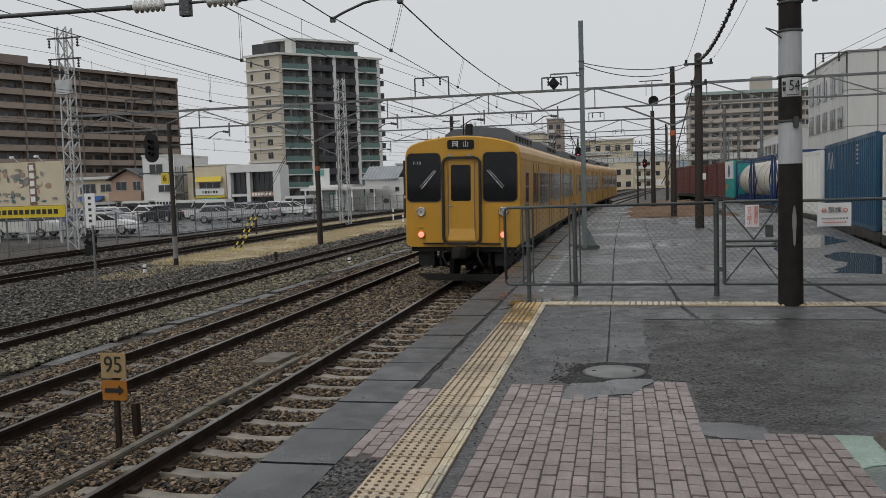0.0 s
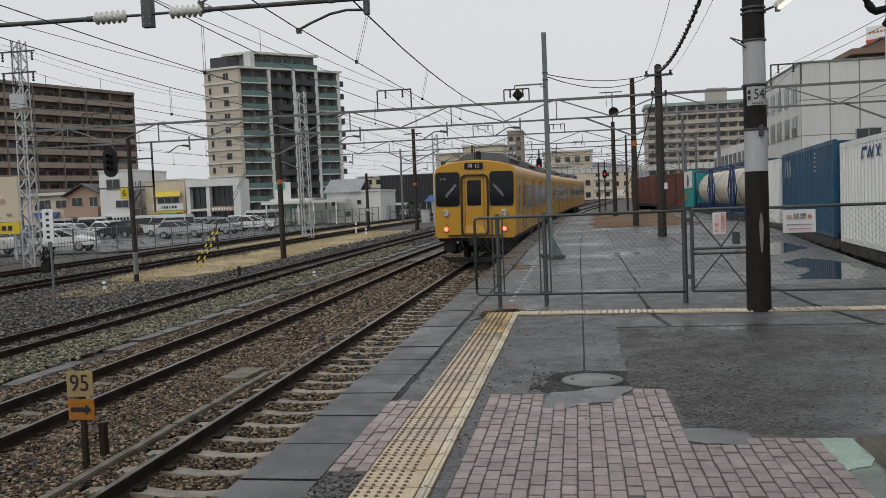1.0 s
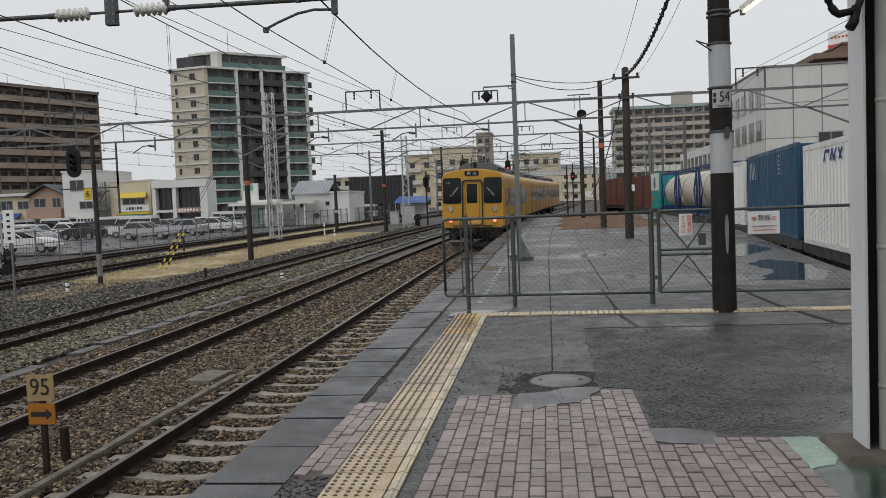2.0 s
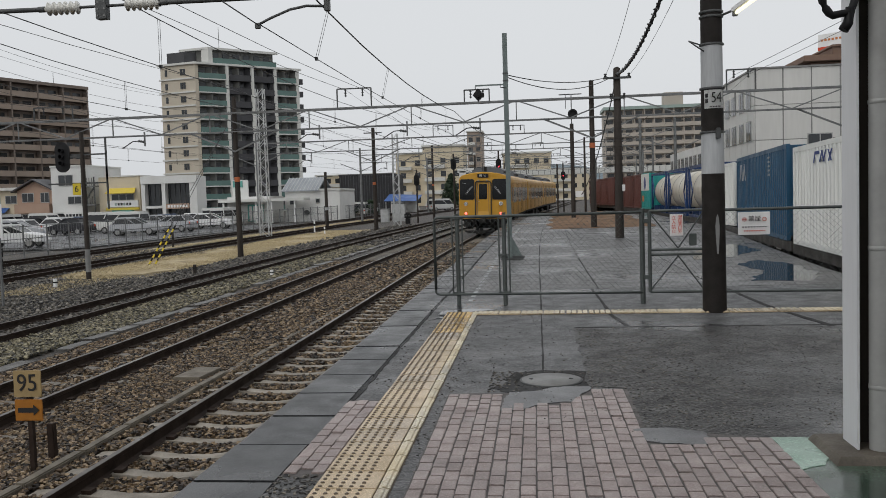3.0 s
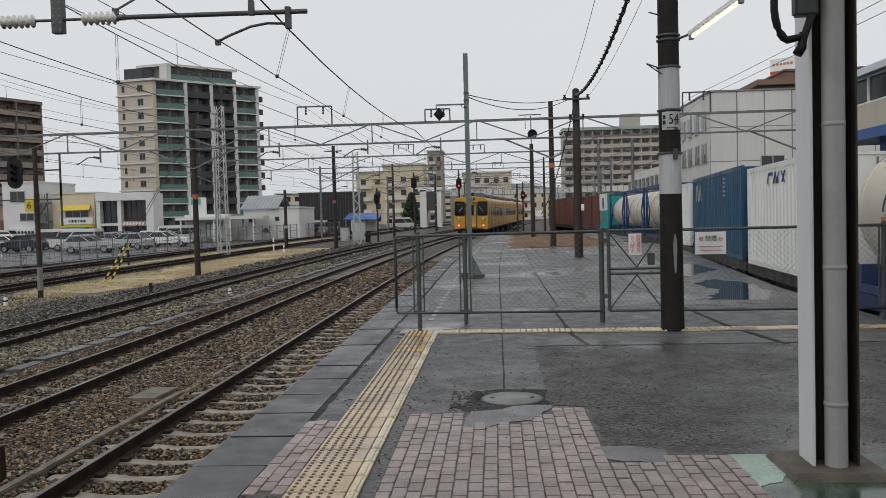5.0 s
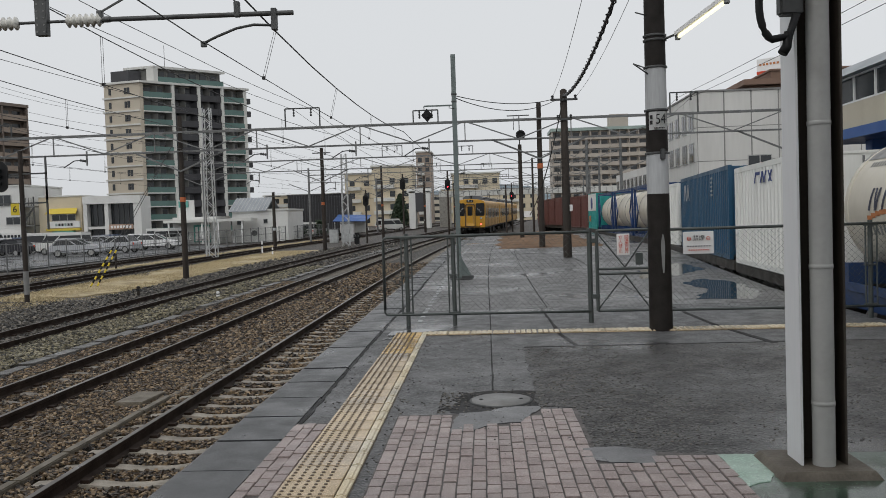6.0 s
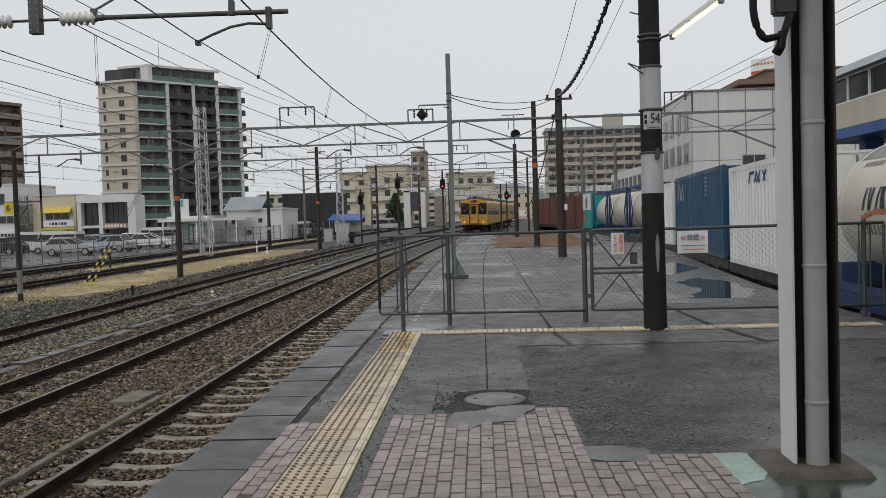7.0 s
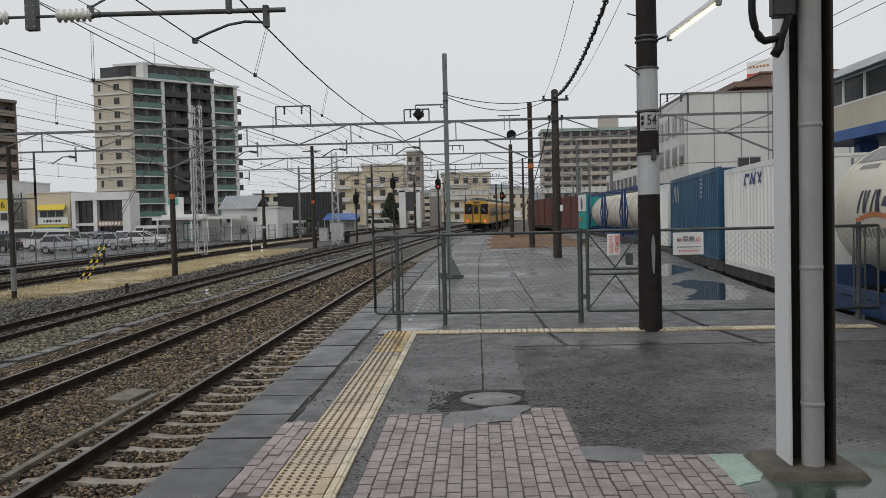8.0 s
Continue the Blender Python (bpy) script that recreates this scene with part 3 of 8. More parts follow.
# ---- tracks ----
def track(name, centre, y0, y1, sleeper, top, label, spacing=0.575, step=6.0, lie=0.152):
    t = thing(name, label, "railway track", kind="structure")
    head = [(-0.0325, 0.0), (0.0325, 0.0), (0.0325, -0.035), (0.009, -0.05), (0.009, -0.125), (0.062, -0.150), (-0.062, -0.150), (-0.009, -0.125), (-0.009, -0.05), (-0.0325, -0.035)]
    ys = [y0 + (y1 - y0) * i / int((y1 - y0) / step) for i in range(int((y1 - y0) / step) + 1)]
    for s in (-1, 1):
        bm = BM()
        sweep(bm, [(u, z - 0.004) for u, z in head], [lambda u, z, y=y: yard(centre + s * 0.566 + u, y, RAIL + z) for y in ys])
        part("rail", bm, "rail_rust", t, "rust-brown steel rail")
        bm = BM()
        sweep(bm, [(-0.029, 0.0), (0.029, 0.0), (0.029, -0.0035), (-0.029, -0.0035)], [lambda u, z, y=y: yard(centre + s * 0.566 + u, y, RAIL + z) for y in ys])
        part("rail_head", bm, top, t, "wet worn running surface")
    # one sleeper, dipped between the rails
    bm = BM()
    xs = [-1.0, -0.75, -0.38, -0.15, 0.15, 0.38, 0.75, 1.0]
    hs = [0.0, 0.012, 0.004, -0.022, -0.022, 0.004, 0.012, 0.0]
    prev = None
    for x, h in zip(xs, hs):
        cur = [bm.verts.new(p) for p in ((x, -0.13, -0.2), (x, 0.13, -0.2), (x, 0.088, h), (x, -0.088, h))]
        if prev:
            for k in range(4):
                bm.faces.new((prev[k], prev[(k + 1) % 4], cur[(k + 1) % 4], cur[k]))
        else:
            bm.faces.new(cur[::-1])
        prev = cur
    bm.faces.new(prev)
    me = mesh_of("sleeper", bm, sleeper)
    bm = BM()
    for s in (-1, 1):
        for d in (-1, 1):
            box(bm, (s * 0.566 + d * 0.10 - 0.045, -0.05, 0.0), (s * 0.566 + d * 0.10 + 0.045, 0.05, 0.04))
    clips = mesh_of("rail_clip", bm, "rail_rust")
    rng = random.Random(int(centre * 10))
    y = max(y0, 2.915)
    while y < min(y1, 110):
        ob = new("sleeper", me)
        ob.parent = t
        ob.matrix_basis = Matrix.Translation(yard(centre, y, RAIL - lie + rng.uniform(-0.008, 0.004))) @ pose(0, 0, 0, 0, 0, rng.uniform(-0.6, 0.6))
        if y < 30:
            oc = new("rail_clip", clips)
            oc.parent = ob
        y += spacing
    return t


TRACKS = (-3.5, -6.78, -10.8, -19.1, -24.2)
track("track_1", TRACKS[0], -9, 220, "sleeper", "rail_top", "platform track on concrete sleepers in brown ballast")
track("track_2", TRACKS[1], 2.9, 220, "sleeper_mid", "rail_top", "through track on half-buried concrete sleepers")
track("track_3", TRACKS[2], 6, 220, "sleeper_dark", "rail_top_dull", "dull rusty siding track in dark ballast", spacing=0.65)
track("track_4", TRACKS[3], 14, 220, "sleeper_dark", "rail_top_dull", "far siding track with dark sleepers", spacing=0.7)
track("track_5", TRACKS[4], 20, 220, "sleeper_dark", "rail_top_dull", "outer siding track beside the fence", spacing=0.7)
def walkway_slabs():
    """Trough covers between two tracks, sunk unevenly into the ballast."""
    rng = random.Random(14)
    t = thing("walkway_slabs", "broken row of wet concrete trough covers in ballast", "cable trough", kind="structure")
    bm = BM()
    box(bm, (-0.16, -0.46, -0.12), (0.16, 0.46, 0.0), 0.012)
    me = mesh_of("trough_cover", bm, "walk_slab")
    for k in range(62):
        if rng.random() < 0.16:
            continue
        ob = new("trough_cover", me)
        ob.parent = t
        ob.matrix_basis = Matrix.Translation(yard(-8.56 + rng.uniform(-0.05, 0.05), 5.0 + 0.98 * k, RAIL - 0.128 + rng.uniform(-0.022, 0.010))) @ pose(0, 0, 0, rng.uniform(-1, 1), rng.uniform(-2, 2), rng.uniform(-2.5, 2.5))


walkway_slabs()


def cable_trough():
    """A low concrete cable trough, in unit lengths, beside the platform track."""
    bm = BM()
    box(bm, (-0.055, -0.49, -0.16), (0.055, 0.49, 0.0), 0.012)
    me = mesh_of("trough_unit", bm, "trough")
    t = thing("cable_trough", "run of narrow grey concrete cable trough in ballast", "cable trough", kind="structure")
    for i in range(20):
        ob = new("trough_unit", me)
        ob.parent = t
        ob.matrix_basis = Matrix.Translation(yard(-4.62 - 0.006 * max(0, 9 - i) ** 1.0 + 0.01 * math.sin(i * 2.1), 4.5 + i, RAIL - 0.088 - (0.0 if i < 8 else 0.035))) @ pose(0, 0, 0, 0.8 * math.sin(i * 2.3), 0, 0.9 * math.sin(i * 1.7))


cable_trough()
bm = BM()
box(bm, (-0.21, -0.38, -0.12), (0.21, 0.38, 0.0), 0.01)
solid("trough_cover", bm, "trough", "flat concrete inspection cover lying in ballast", "cover", at=Matrix.Translation(yard(-5.0, 11.9, RAIL - 0.085)) @ pose(0, 0, 0, 0, 0, -4))


def stones(name, regions, material, label, seed):
    """Loose ballast: small uneven blocks in one sheet of geometry."""
    rng = np.random.default_rng(seed)
    base = np.array([[x, y, z] for x in (-1, 1) for y in (-1, 1) for z in (-1, 1)], float) * 0.5
    quads = np.array([(0, 1, 3, 2), (4, 6, 7, 5), (0, 4, 5, 1), (2, 3, 7, 6), (0, 2, 6, 4), (1, 5, 7, 3)])
    V, F, off = [], [], 0
    for u0, u1, y0, y1, per, size, lift in regions:
        k = int((u1 - u0) * (y1 - y0) * per)
        u, y = rng.uniform(u0, u1, k), rng.uniform(y0, y1, k)
        bed = np.abs((y - 2.915 + 0.2875) % 0.575 - 0.2875) < 0.115
        near, mid_track = np.abs(u + 3.5) < 1.04, np.abs(u + 6.78) < 1.04
        keep = ~(bed & (near | (mid_track & (rng.uniform(0, 1, k) < 0.8))))
        u, y = u[keep], y[keep]
        k = len(u)
        s = rng.uniform(0.6, 1.35, (k, 1, 1)) * size
        v = base[None] * s * np.array([1.25, 0.95, 0.75]) * rng.uniform(0.55, 1.25, (k, 8, 3))
        a, b = rng.uniform(0, 6.28, k), rng.uniform(-0.6, 0.6, k)
        ca, sa, cb, sb = np.cos(a)[:, None], np.sin(a)[:, None], np.cos(b)[:, None], np.sin(b)[:, None]
        x1, z1 = v[..., 0] * cb - v[..., 2] * sb, v[..., 0] * sb + v[..., 2] * cb
        x2, y2 = x1 * ca - v[..., 1] * sa, x1 * sa + v[..., 1] * ca
        bx = np.maximum(0, y - 18) ** 2 / 1720
        rz = 0.0068 * np.maximum(0, y - 18)
        z = RAIL - 0.175 + lift + rz + rng.uniform(-0.012, 0.022, k)
        V.append(np.stack([x2 + (u + bx)[:, None], y2 + y[:, None], z1 + z[:, None]], -1).reshape(-1, 3))
        F.append((quads[None] + (np.arange(k) * 8)[:, None, None]).reshape(-1, 4) + off)
        off += k * 8
    V, F = np.concatenate(V), np.concatenate(F)
    me = bpy.data.meshes.new(name)
    me.from_pydata(V.tolist(), [], F.tolist())
    me.materials.append(M[material])
    return tagged(new(name, me), label, "ballast", kind="stuff")


stones("ballast", [(-4.3, -2.0, 3.5, 12, 1300, 0.033, -0.010), (-6.1, -4.3, 4.5, 14, 1500, 0.033, 0.022), (-4.3, -2.0, 12, 26, 480, 0.045, -0.012), (-6.1, -4.3, 14, 26, 480, 0.048, 0.02),
                   (-8.3, -7.45, 6, 18, 850, 0.038, 0.02), (-8.3, -7.45, 18, 34, 260, 0.055, 0.02), (-7.45, -6.1, 6, 18, 850, 0.038, -0.005), (-7.45, -6.1, 18, 34, 260, 0.055, -0.005), (-6.1, -4.15, 26, 45, 90, 0.075, 0.015), (-4.3, -2.2, 26, 45, 90, 0.075, -0.01)], "stones", "loose wet brown ballast stones", 3)
stones("ballast_pale", [(-10.2, -8.75, 8, 22, 460, 0.045, 0.03), (-10.2, -8.75, 22, 44, 130, 0.065, 0.03)],
       "stones_grey", "loose grey and buff ballast stones", 4)
stones("ballast_dark", [(-12.4, -10.2, 12, 34, 150, 0.055, 0.0), (-18.0, -12.4, 14, 28.5, 110, 0.06, 0.0), (-13.9, -12.4, 28.5, 46, 60, 0.07, 0.0), (-26.0, -18.0, 22, 46, 40, 0.075, 0.0), (-14.2, -8.8, 44, 75, 16, 0.11, 0.0)],
       "stones_dark", "loose dark wet ballast stones", 6)


# ---- train ----
def body_section():
    """Half of the car body's cross-section, from the sill up to the roof's crown."""
    return [(1.30, 0.98), (1.40, 1.06), (1.40, 1.9), (1.40, 3.08), (1.39, 3.22), (1.345, 3.34), (1.25, 3.43), (1.05, 3.50), (0.75, 3.565), (0.4, 3.61), (0.0, 3.63)]


CAR = 19.5
CARS = []
DOORS = (3.4, 8.0, 12.6, 17.2)


def shape(lo, hi, r, n=4):
    """A rounded rectangle of (x, z) points."""
    out = []
    for cx, cz, a0 in ((hi[0] - r, hi[1] - r, 0), (lo[0] + r, hi[1] - r, 90), (lo[0] + r, lo[1] + r, 180), (hi[0] - r, lo[1] + r, 270)):
        for k in range(n + 1):
            a = radians(a0 + 90 * k / n)
            out.append((cx + r * math.cos(a), cz + r * math.sin(a)))
    return out


def face_plate(bm, lo, hi, r, y0, y1):
    poly(bm, [(x, y0, z) for x, z in shape(lo, hi, r)], (0, y1 - y0, 0))


def side_plate(bm, y0, y1, z0, z1, r, x0, x1):
    poly(bm, [(x0, y, z) for y, z in shape((y0, z0), (y1, z1), r)], (x1 - x0, 0, 0))


def ring_plate(bm, lo, hi, r, w, y0, y1):
    """A raised rubber or metal frame round an opening in the end face."""
    A, B = shape(lo, hi, r), shape((lo[0] - w, lo[1] - w), (hi[0] + w, hi[1] + w), r + w)
    va = [[bm.verts.new((x, y, z)) for x, z in P] for y in (y0, y1) for P in (A, B)]
    k = len(A)
    for i in range(k):
        j = (i + 1) % k
        for P, Q in ((va[0], va[1]), (va[3], va[2]), (va[1], va[3]), (va[2], va[0])):
            bm.faces.new((P[i], P[j], Q[j], Q[i]))


def car(tail, pantograph):
    """One car, 19.5 m long, with its tail end at y = 0 and the rail top at z = 0."""
    t = thing("train_car", "yellow-painted suburban electric train car leaving the platform" if not tail else
              "rear yellow-painted electric train car with red tail lamps lit", "train car", "cars of the train")
    half = body_section()
    sec = [(-x, z) for x, z in half] + [(x, z) for x, z in reversed(half[:-1])]
    bm = BM()
    ends = [(0.0, 0.985, -0.03), (0.06, 1.0, 0.0), (CAR - 0.06, 1.0, 0.0), (CAR, 0.985, -0.03)]
    sweep(bm, sec, [lambda x, z, y=y, k=k, d=d: Vector((x * k, y, z + d * (z > 2.9))) for y, k, d in ends])
    body = part("body", bm, "train_yellow", t)
    bm = BM()
    roof = [(-1.05, 3.50), (-0.75, 3.585), (-0.4, 3.64), (0, 3.665), (0.4, 3.64), (0.75, 3.585), (1.05, 3.50)]
    sweep(bm, roof + [(1.0, 3.46), (-1.0, 3.46)], [lambda x, z, y=y: Vector((x, y, z)) for y in (0.5, CAR - 0.5)])
    part("roof_sheet", bm, "train_roof", t, "grey canvas-like roof sheet")
    # roof gear
    for i, y in enumerate((4.6, 13.4)):
        bm = BM()
        sec2 = [(-0.95, 3.52), (-0.93, 3.78), (-0.7, 3.93), (0, 3.98), (0.7, 3.93), (0.93, 3.78), (0.95, 3.52)]
        sweep(bm, sec2, [lambda x, z, y=yy: Vector((x, y, z)) for yy in (y - 2.1, y + 2.1)])
        unit = part("air_conditioner", bm, "train_roof", t, "grey roof air conditioner")
        for k in range(6):
            bm = BM()
            box(bm, (-0.96, y - 1.9 + k * 0.66, 3.6), (0.96, y - 1.6 + k * 0.66, 3.74))
            part("grille", bm, "train_under", unit)
    if tail:
        bm = BM()
        tube(bm, (-0.12, 0.9, 3.6), (-0.12, 0.9, 4.15), 0.018, 6)
        box(bm, (-0.05, 0.75, 3.6), (0.12, 0.92, 3.95), 0.02)
        part("aerial", bm, "train_under", t, "roof aerial and whistle cover")
    if pantograph:
        bm = BM()
        for x in (-0.55, 0.55):
            bar(bm, (x, 8.2, 3.70), (x, 10.4, 3.70), 0.06)
            bar(bm, (x, 8.4, 3.72), (x * 1.2, 8.0, 4.35), 0.035)
            bar(bm, (x, 10.2, 3.72), (x * 1.2, 10.6, 4.35), 0.035)
            bar(bm, (x * 1.2, 8.0, 4.35), (x * 0.8, 9.2, 4.95), 0.03)
            bar(bm, (x * 1.2, 10.6, 4.35), (x * 0.8, 9.4, 4.95), 0.03)
        for y in (8.3, 10.3):
            bar(bm, (-0.6, y, 3.7), (0.6, y, 3.7), 0.06)
        for y in (9.15, 9.45):
            bar(bm, (-0.85, y, 4.98), (0.85, y, 4.98), 0.04)
        part("pantograph", bm, "train_under", t, "raised diamond pantograph")
        for x in (-0.5, 0.5):
            for y in (8.3, 10.3):
                bm = BM()
                lathe(bm, [(0.05, 0), (0.09, 0.03), (0.05, 0.05), (0.09, 0.08), (0.05, 0.1)], Matrix.Translation((x, y, 3.58)), 8)
                part("insulator", bm, "insulator", t)
    # sides
    for s in (-1, 1):
        X = 1.40 * s
        for d in DOORS:
            bm = BM()
            side_plate(bm, d - 0.66, d + 0.66, 1.12, 2.98, 0.03, X - 0.01 * s, X + 0.004 * s)
            door = part("door", bm, "train_yellow", t)
            # thin brown strips stand in for the shadow lines at the door edges
            for y in (d - 0.68, d, d + 0.68):
                bm = BM()
                box(bm, (min(X, X + 0.012 * s), y - 0.03, 1.10), (max(X, X + 0.012 * s), y + 0.03, 3.0))
                part("door_edge", bm, "brown_wall", door, "brown strip painted as a door edge shadow")
            for y in (d - 0.33, d + 0.33):
                bm = BM()
                side_plate(bm, y - 0.21, y + 0.21, 1.95, 2.75, 0.06, X, X + 0.010 * s)
                part("door_window", bm, "side_glass", door)
        spans = [(0.95, 1.65)] + [(DOORS[i] + 0.95, DOORS[i + 1] - 0.95) for i in range(3)] + [(18.1, 18.9)]
        for a, b in spans:
            n = 3 if b - a > 1.5 else 1
            w = (b - a) / n
            for k in range(n):
                lo, hi = a + k * w + 0.05, a + (k + 1) * w - 0.05
                bm = BM()
                side_plate(bm, lo - 0.05, hi + 0.05, 1.80, 2.80, 0.09, X, X + 0.008 * s)
                win = part("window_sash", bm, "alu", t, "aluminium window sash")
                bm = BM()
                side_plate(bm, lo, hi, 1.86, 2.74, 0.06, X, X + 0.012 * s)
                part("window_pane", bm, "side_glass", win)
                bm = BM()
                box(bm, (min(X, X + 0.016 * s), lo, 2.38), (max(X, X + 0.016 * s), hi, 2.41))
                part("sash_bar", bm, "alu", win)
        bm = BM()
        bar(bm, (X + 0.01 * s, 0.1, 3.06), (X + 0.01 * s, CAR - 0.1, 3.06), 0.03)
        part("rain_gutter", bm, "train_yellow", t)
    # ends
    for end in (0, 1):
        m = Matrix.Identity(4) if end == 0 else pose(0, CAR, 0, 0, 0, 180)
        made = []

        def put(name, bm, material, parent=None, label=""):
            bmesh.ops.transform(bm, matrix=m, verts=bm.verts[:])
            ob = part(name, bm, material, parent or t, label)
            made.append(ob)
            return ob

        if end == 0 and tail:
            for s in (-1, 1):
                bm = BM()
                lo, hi = ((-1.33, 2.08), (-0.53, 3.21)) if s < 0 else ((0.53, 2.08), (1.31, 3.21))
                face_plate(bm, lo, hi, 0.09, -0.012, 0.02)
                w = put("cab_window", bm, "cab_glass", None, "dark cab windscreen in black rubber")
                bm = BM()
                ring_plate(bm, lo, hi, 0.09, 0.02, -0.02, 0.02)
                put("window_rubber", bm, "rubber", w)
                bm = BM()
                x0 = s * 0.55
                bar(bm, (s * 0.62, -0.035, 2.80), (s * 0.98, -0.035, 2.38), 0.018)
                bar(bm, (s * 0.66, -0.035, 2.82), (s * 1.02, -0.035, 2.42), 0.012)
                put("wiper", bm, "chrome", w)
                bm = BM()
                lathe(bm, [(0.12, 0.0), (0.12, 0.05), (0.10, 0.075), (0.092, 0.075), (0.088, 0.03)], pose(s * 1.0, 0.0, 1.83, 90), 16)
                h = put("headlight", bm, "chrome", None, "unlit round headlight in a bright rim")
                bm = BM()
                lathe(bm, [(0.088, 0.03), (0.075, 0.032), (0.05, 0.018), (0.03, 0.016), (0.028, 0.04), (0.0005, 0.045)], pose(s * 1.0, 0.0, 1.83, 90), 16, cap=False)
                put("headlight_lens", bm, "lens_glass", h)
                bm = BM()
                lathe(bm, [(0.10, 0.0), (0.10, 0.05), (0.085, 0.06)], pose(s * 1.0, 0.0, 1.28, 90), 16)
                h = put("tail_lamp", bm, "train_yellow", None, "lit red tail lamp")
                bm = BM()
                lathe(bm, [(0.07, 0.05), (0.068, 0.075), (0.04, 0.085), (0.001, 0.088)], pose(s * 1.0, 0.0, 1.28, 90), 14)
                put("tail_lamp_lens", bm, "tail_red", h)
                bm = BM()
                box(bm, (s * 0.68 - 0.22, -0.035, 1.08), (s * 0.68 + 0.22, 0.0, 1.96), 0.01)
                put("equipment_cover", bm, "train_yellow")
                bm = BM()
                box(bm, (s * 0.68 - 0.25, -0.16, 1.055), (s * 0.68 + 0.25, 0.0, 1.08), 0.004)
                put("step", bm, "train_under", None, "dark foot step")
                bm = BM()
                path_tube(bm, [(s * 1.02 - 0.06, 0, 1.46), (s * 1.02 - 0.06, -0.05, 1.46), (s * 1.02 + 0.06, -0.05, 1.46), (s * 1.02 + 0.06, 0, 1.46)], 0.012)
                put("grab_rail", bm, "train_yellow")
            text_part("set_number", "F-10", 0.11, "pole_white", made[0], Matrix.Translation((-1.09, -0.018, 2.99)), "small white set number")
            bm = BM()
            ring_plate(bm, (-0.42, 1.09), (0.42, 3.08), 0.12, 0.055, -0.11, 0.02)
            g = put("gangway_frame", bm, "rubber", None, "black rubber gangway frame")
            bm = BM()
            face_plate(bm, (-0.42, 1.09), (0.42, 3.08), 0.1, -0.022, 0.0)
            d = put("end_door", bm, "train_yellow", None, "yellow end door with a tall window")
            bm = BM()
            face_plate(bm, (-0.26, 2.08), (0.22, 2.94), 0.05, -0.03, 0.0)
            put("door_glass", bm, "cab_glass", d)
            for x in (-0.33, 0.31):
                bm = BM()
                box(bm, (x - 0.012, -0.035, 1.15), (x + 0.012, -0.02, 3.0))
                put("door_seam", bm, "brown_wall", d)
            bm = BM()
            path_tube(bm, [(-0.31, -0.03, 1.98), (-0.31, -0.07, 1.98), (-0.22, -0.07, 1.95)], 0.012)
            put("door_handle", bm, "chrome", d)
            bm = BM()
            poly(bm, [(-0.34, -0.09, 1.14), (0.34, -0.09, 1.14), (0.30, -0.03, 1.42), (-0.30, -0.03, 1.42)], (0, 0.012, 0.0))
            put("gangway_plate", bm, "train_yellow", d, "scuffed yellow folding foot plate")
            bm = BM()
            face_plate(bm, (-0.34, 3.31), (0.30, 3.53), 0.05, -0.03, 0.05)
            h = put("destination_box", bm, "black", None, "black destination blind box")
            text_part("destination_text", "\u5ca1  \u5c71", 0.16, "panel_white", h, Matrix.Translation((-0.02, -0.034, 3.42)), "white destination lettering")
            for x in (-0.27, 0.2):
                bm = BM()
                box(bm, (x - 0.04, -0.08, 3.14), (x + 0.04, 0.0, 3.2), 0.01)
                put("hinge_block", bm, "alu")
        else:
            bm = BM()
            ring_plate(bm, (-0.42, 1.09), (0.42, 3.0), 0.1, 0.12, -0.3, 0.02)
            put("gangway_bellows", bm, "rubber", None, "black concertina gangway")
        bm = BM()
        box(bm, (-0.16, -0.55, 0.74), (0.16, 0.3, 1.0), 0.03)
        box(bm, (-0.11, -0.75, 0.78), (0.11, -0.5, 0.98), 0.03)
        for x in (-0.45, 0.4):
            path_tube(bm, [(x, 0, 0.95), (x, -0.18, 0.8), (x + 0.08, -0.2, 0.6), (x + 0.15, -0.1, 0.5)], 0.025)
        put("coupler", bm, "train_under", None, "sooty knuckle coupler and hoses")
    # underframe
    bm = BM()
    box(bm, (-1.28, 0.1, 0.86), (1.28, CAR - 0.1, 1.0))
    part("underframe", bm, "train_under", t)
    for y, L, s, w in ((6.2, 1.6, -1, 0.8), (8.4, 1.9, 1, 0.9), (10.6, 1.8, -1, 0.8), (12.3, 1.3, 1, 0.8), (9.2, 1.2, -1, 0.7)):
        bm = BM()
        box(bm, (min(s * 1.25, s * (1.25 - w)), y - L / 2, 0.32), (max(s * 1.25, s * (1.25 - w)), y + L / 2, 0.88), 0.03)
        part("equipment_box", bm, "train_under", t)
    if tail:
        bm = BM()
        poly(bm, [(-0.95, 0.3, 0.13), (0.95, 0.3, 0.13), (1.2, 0.3, 0.30), (-1.2, 0.3, 0.30)], (0, 0.03, 0))
        for s in (-1, 1):
            box(bm, (s * 0.95 - 0.2, 0.25, 0.5), (s * 0.95 + 0.2, 0.6, 0.95), 0.02)
            bar(bm, (s * 0.6, 0.32, 0.5), (s * 0.6, 0.32, 0.95), 0.06)
        part("snow_plough", bm, "train_under", t, "black pilot plate and brackets")
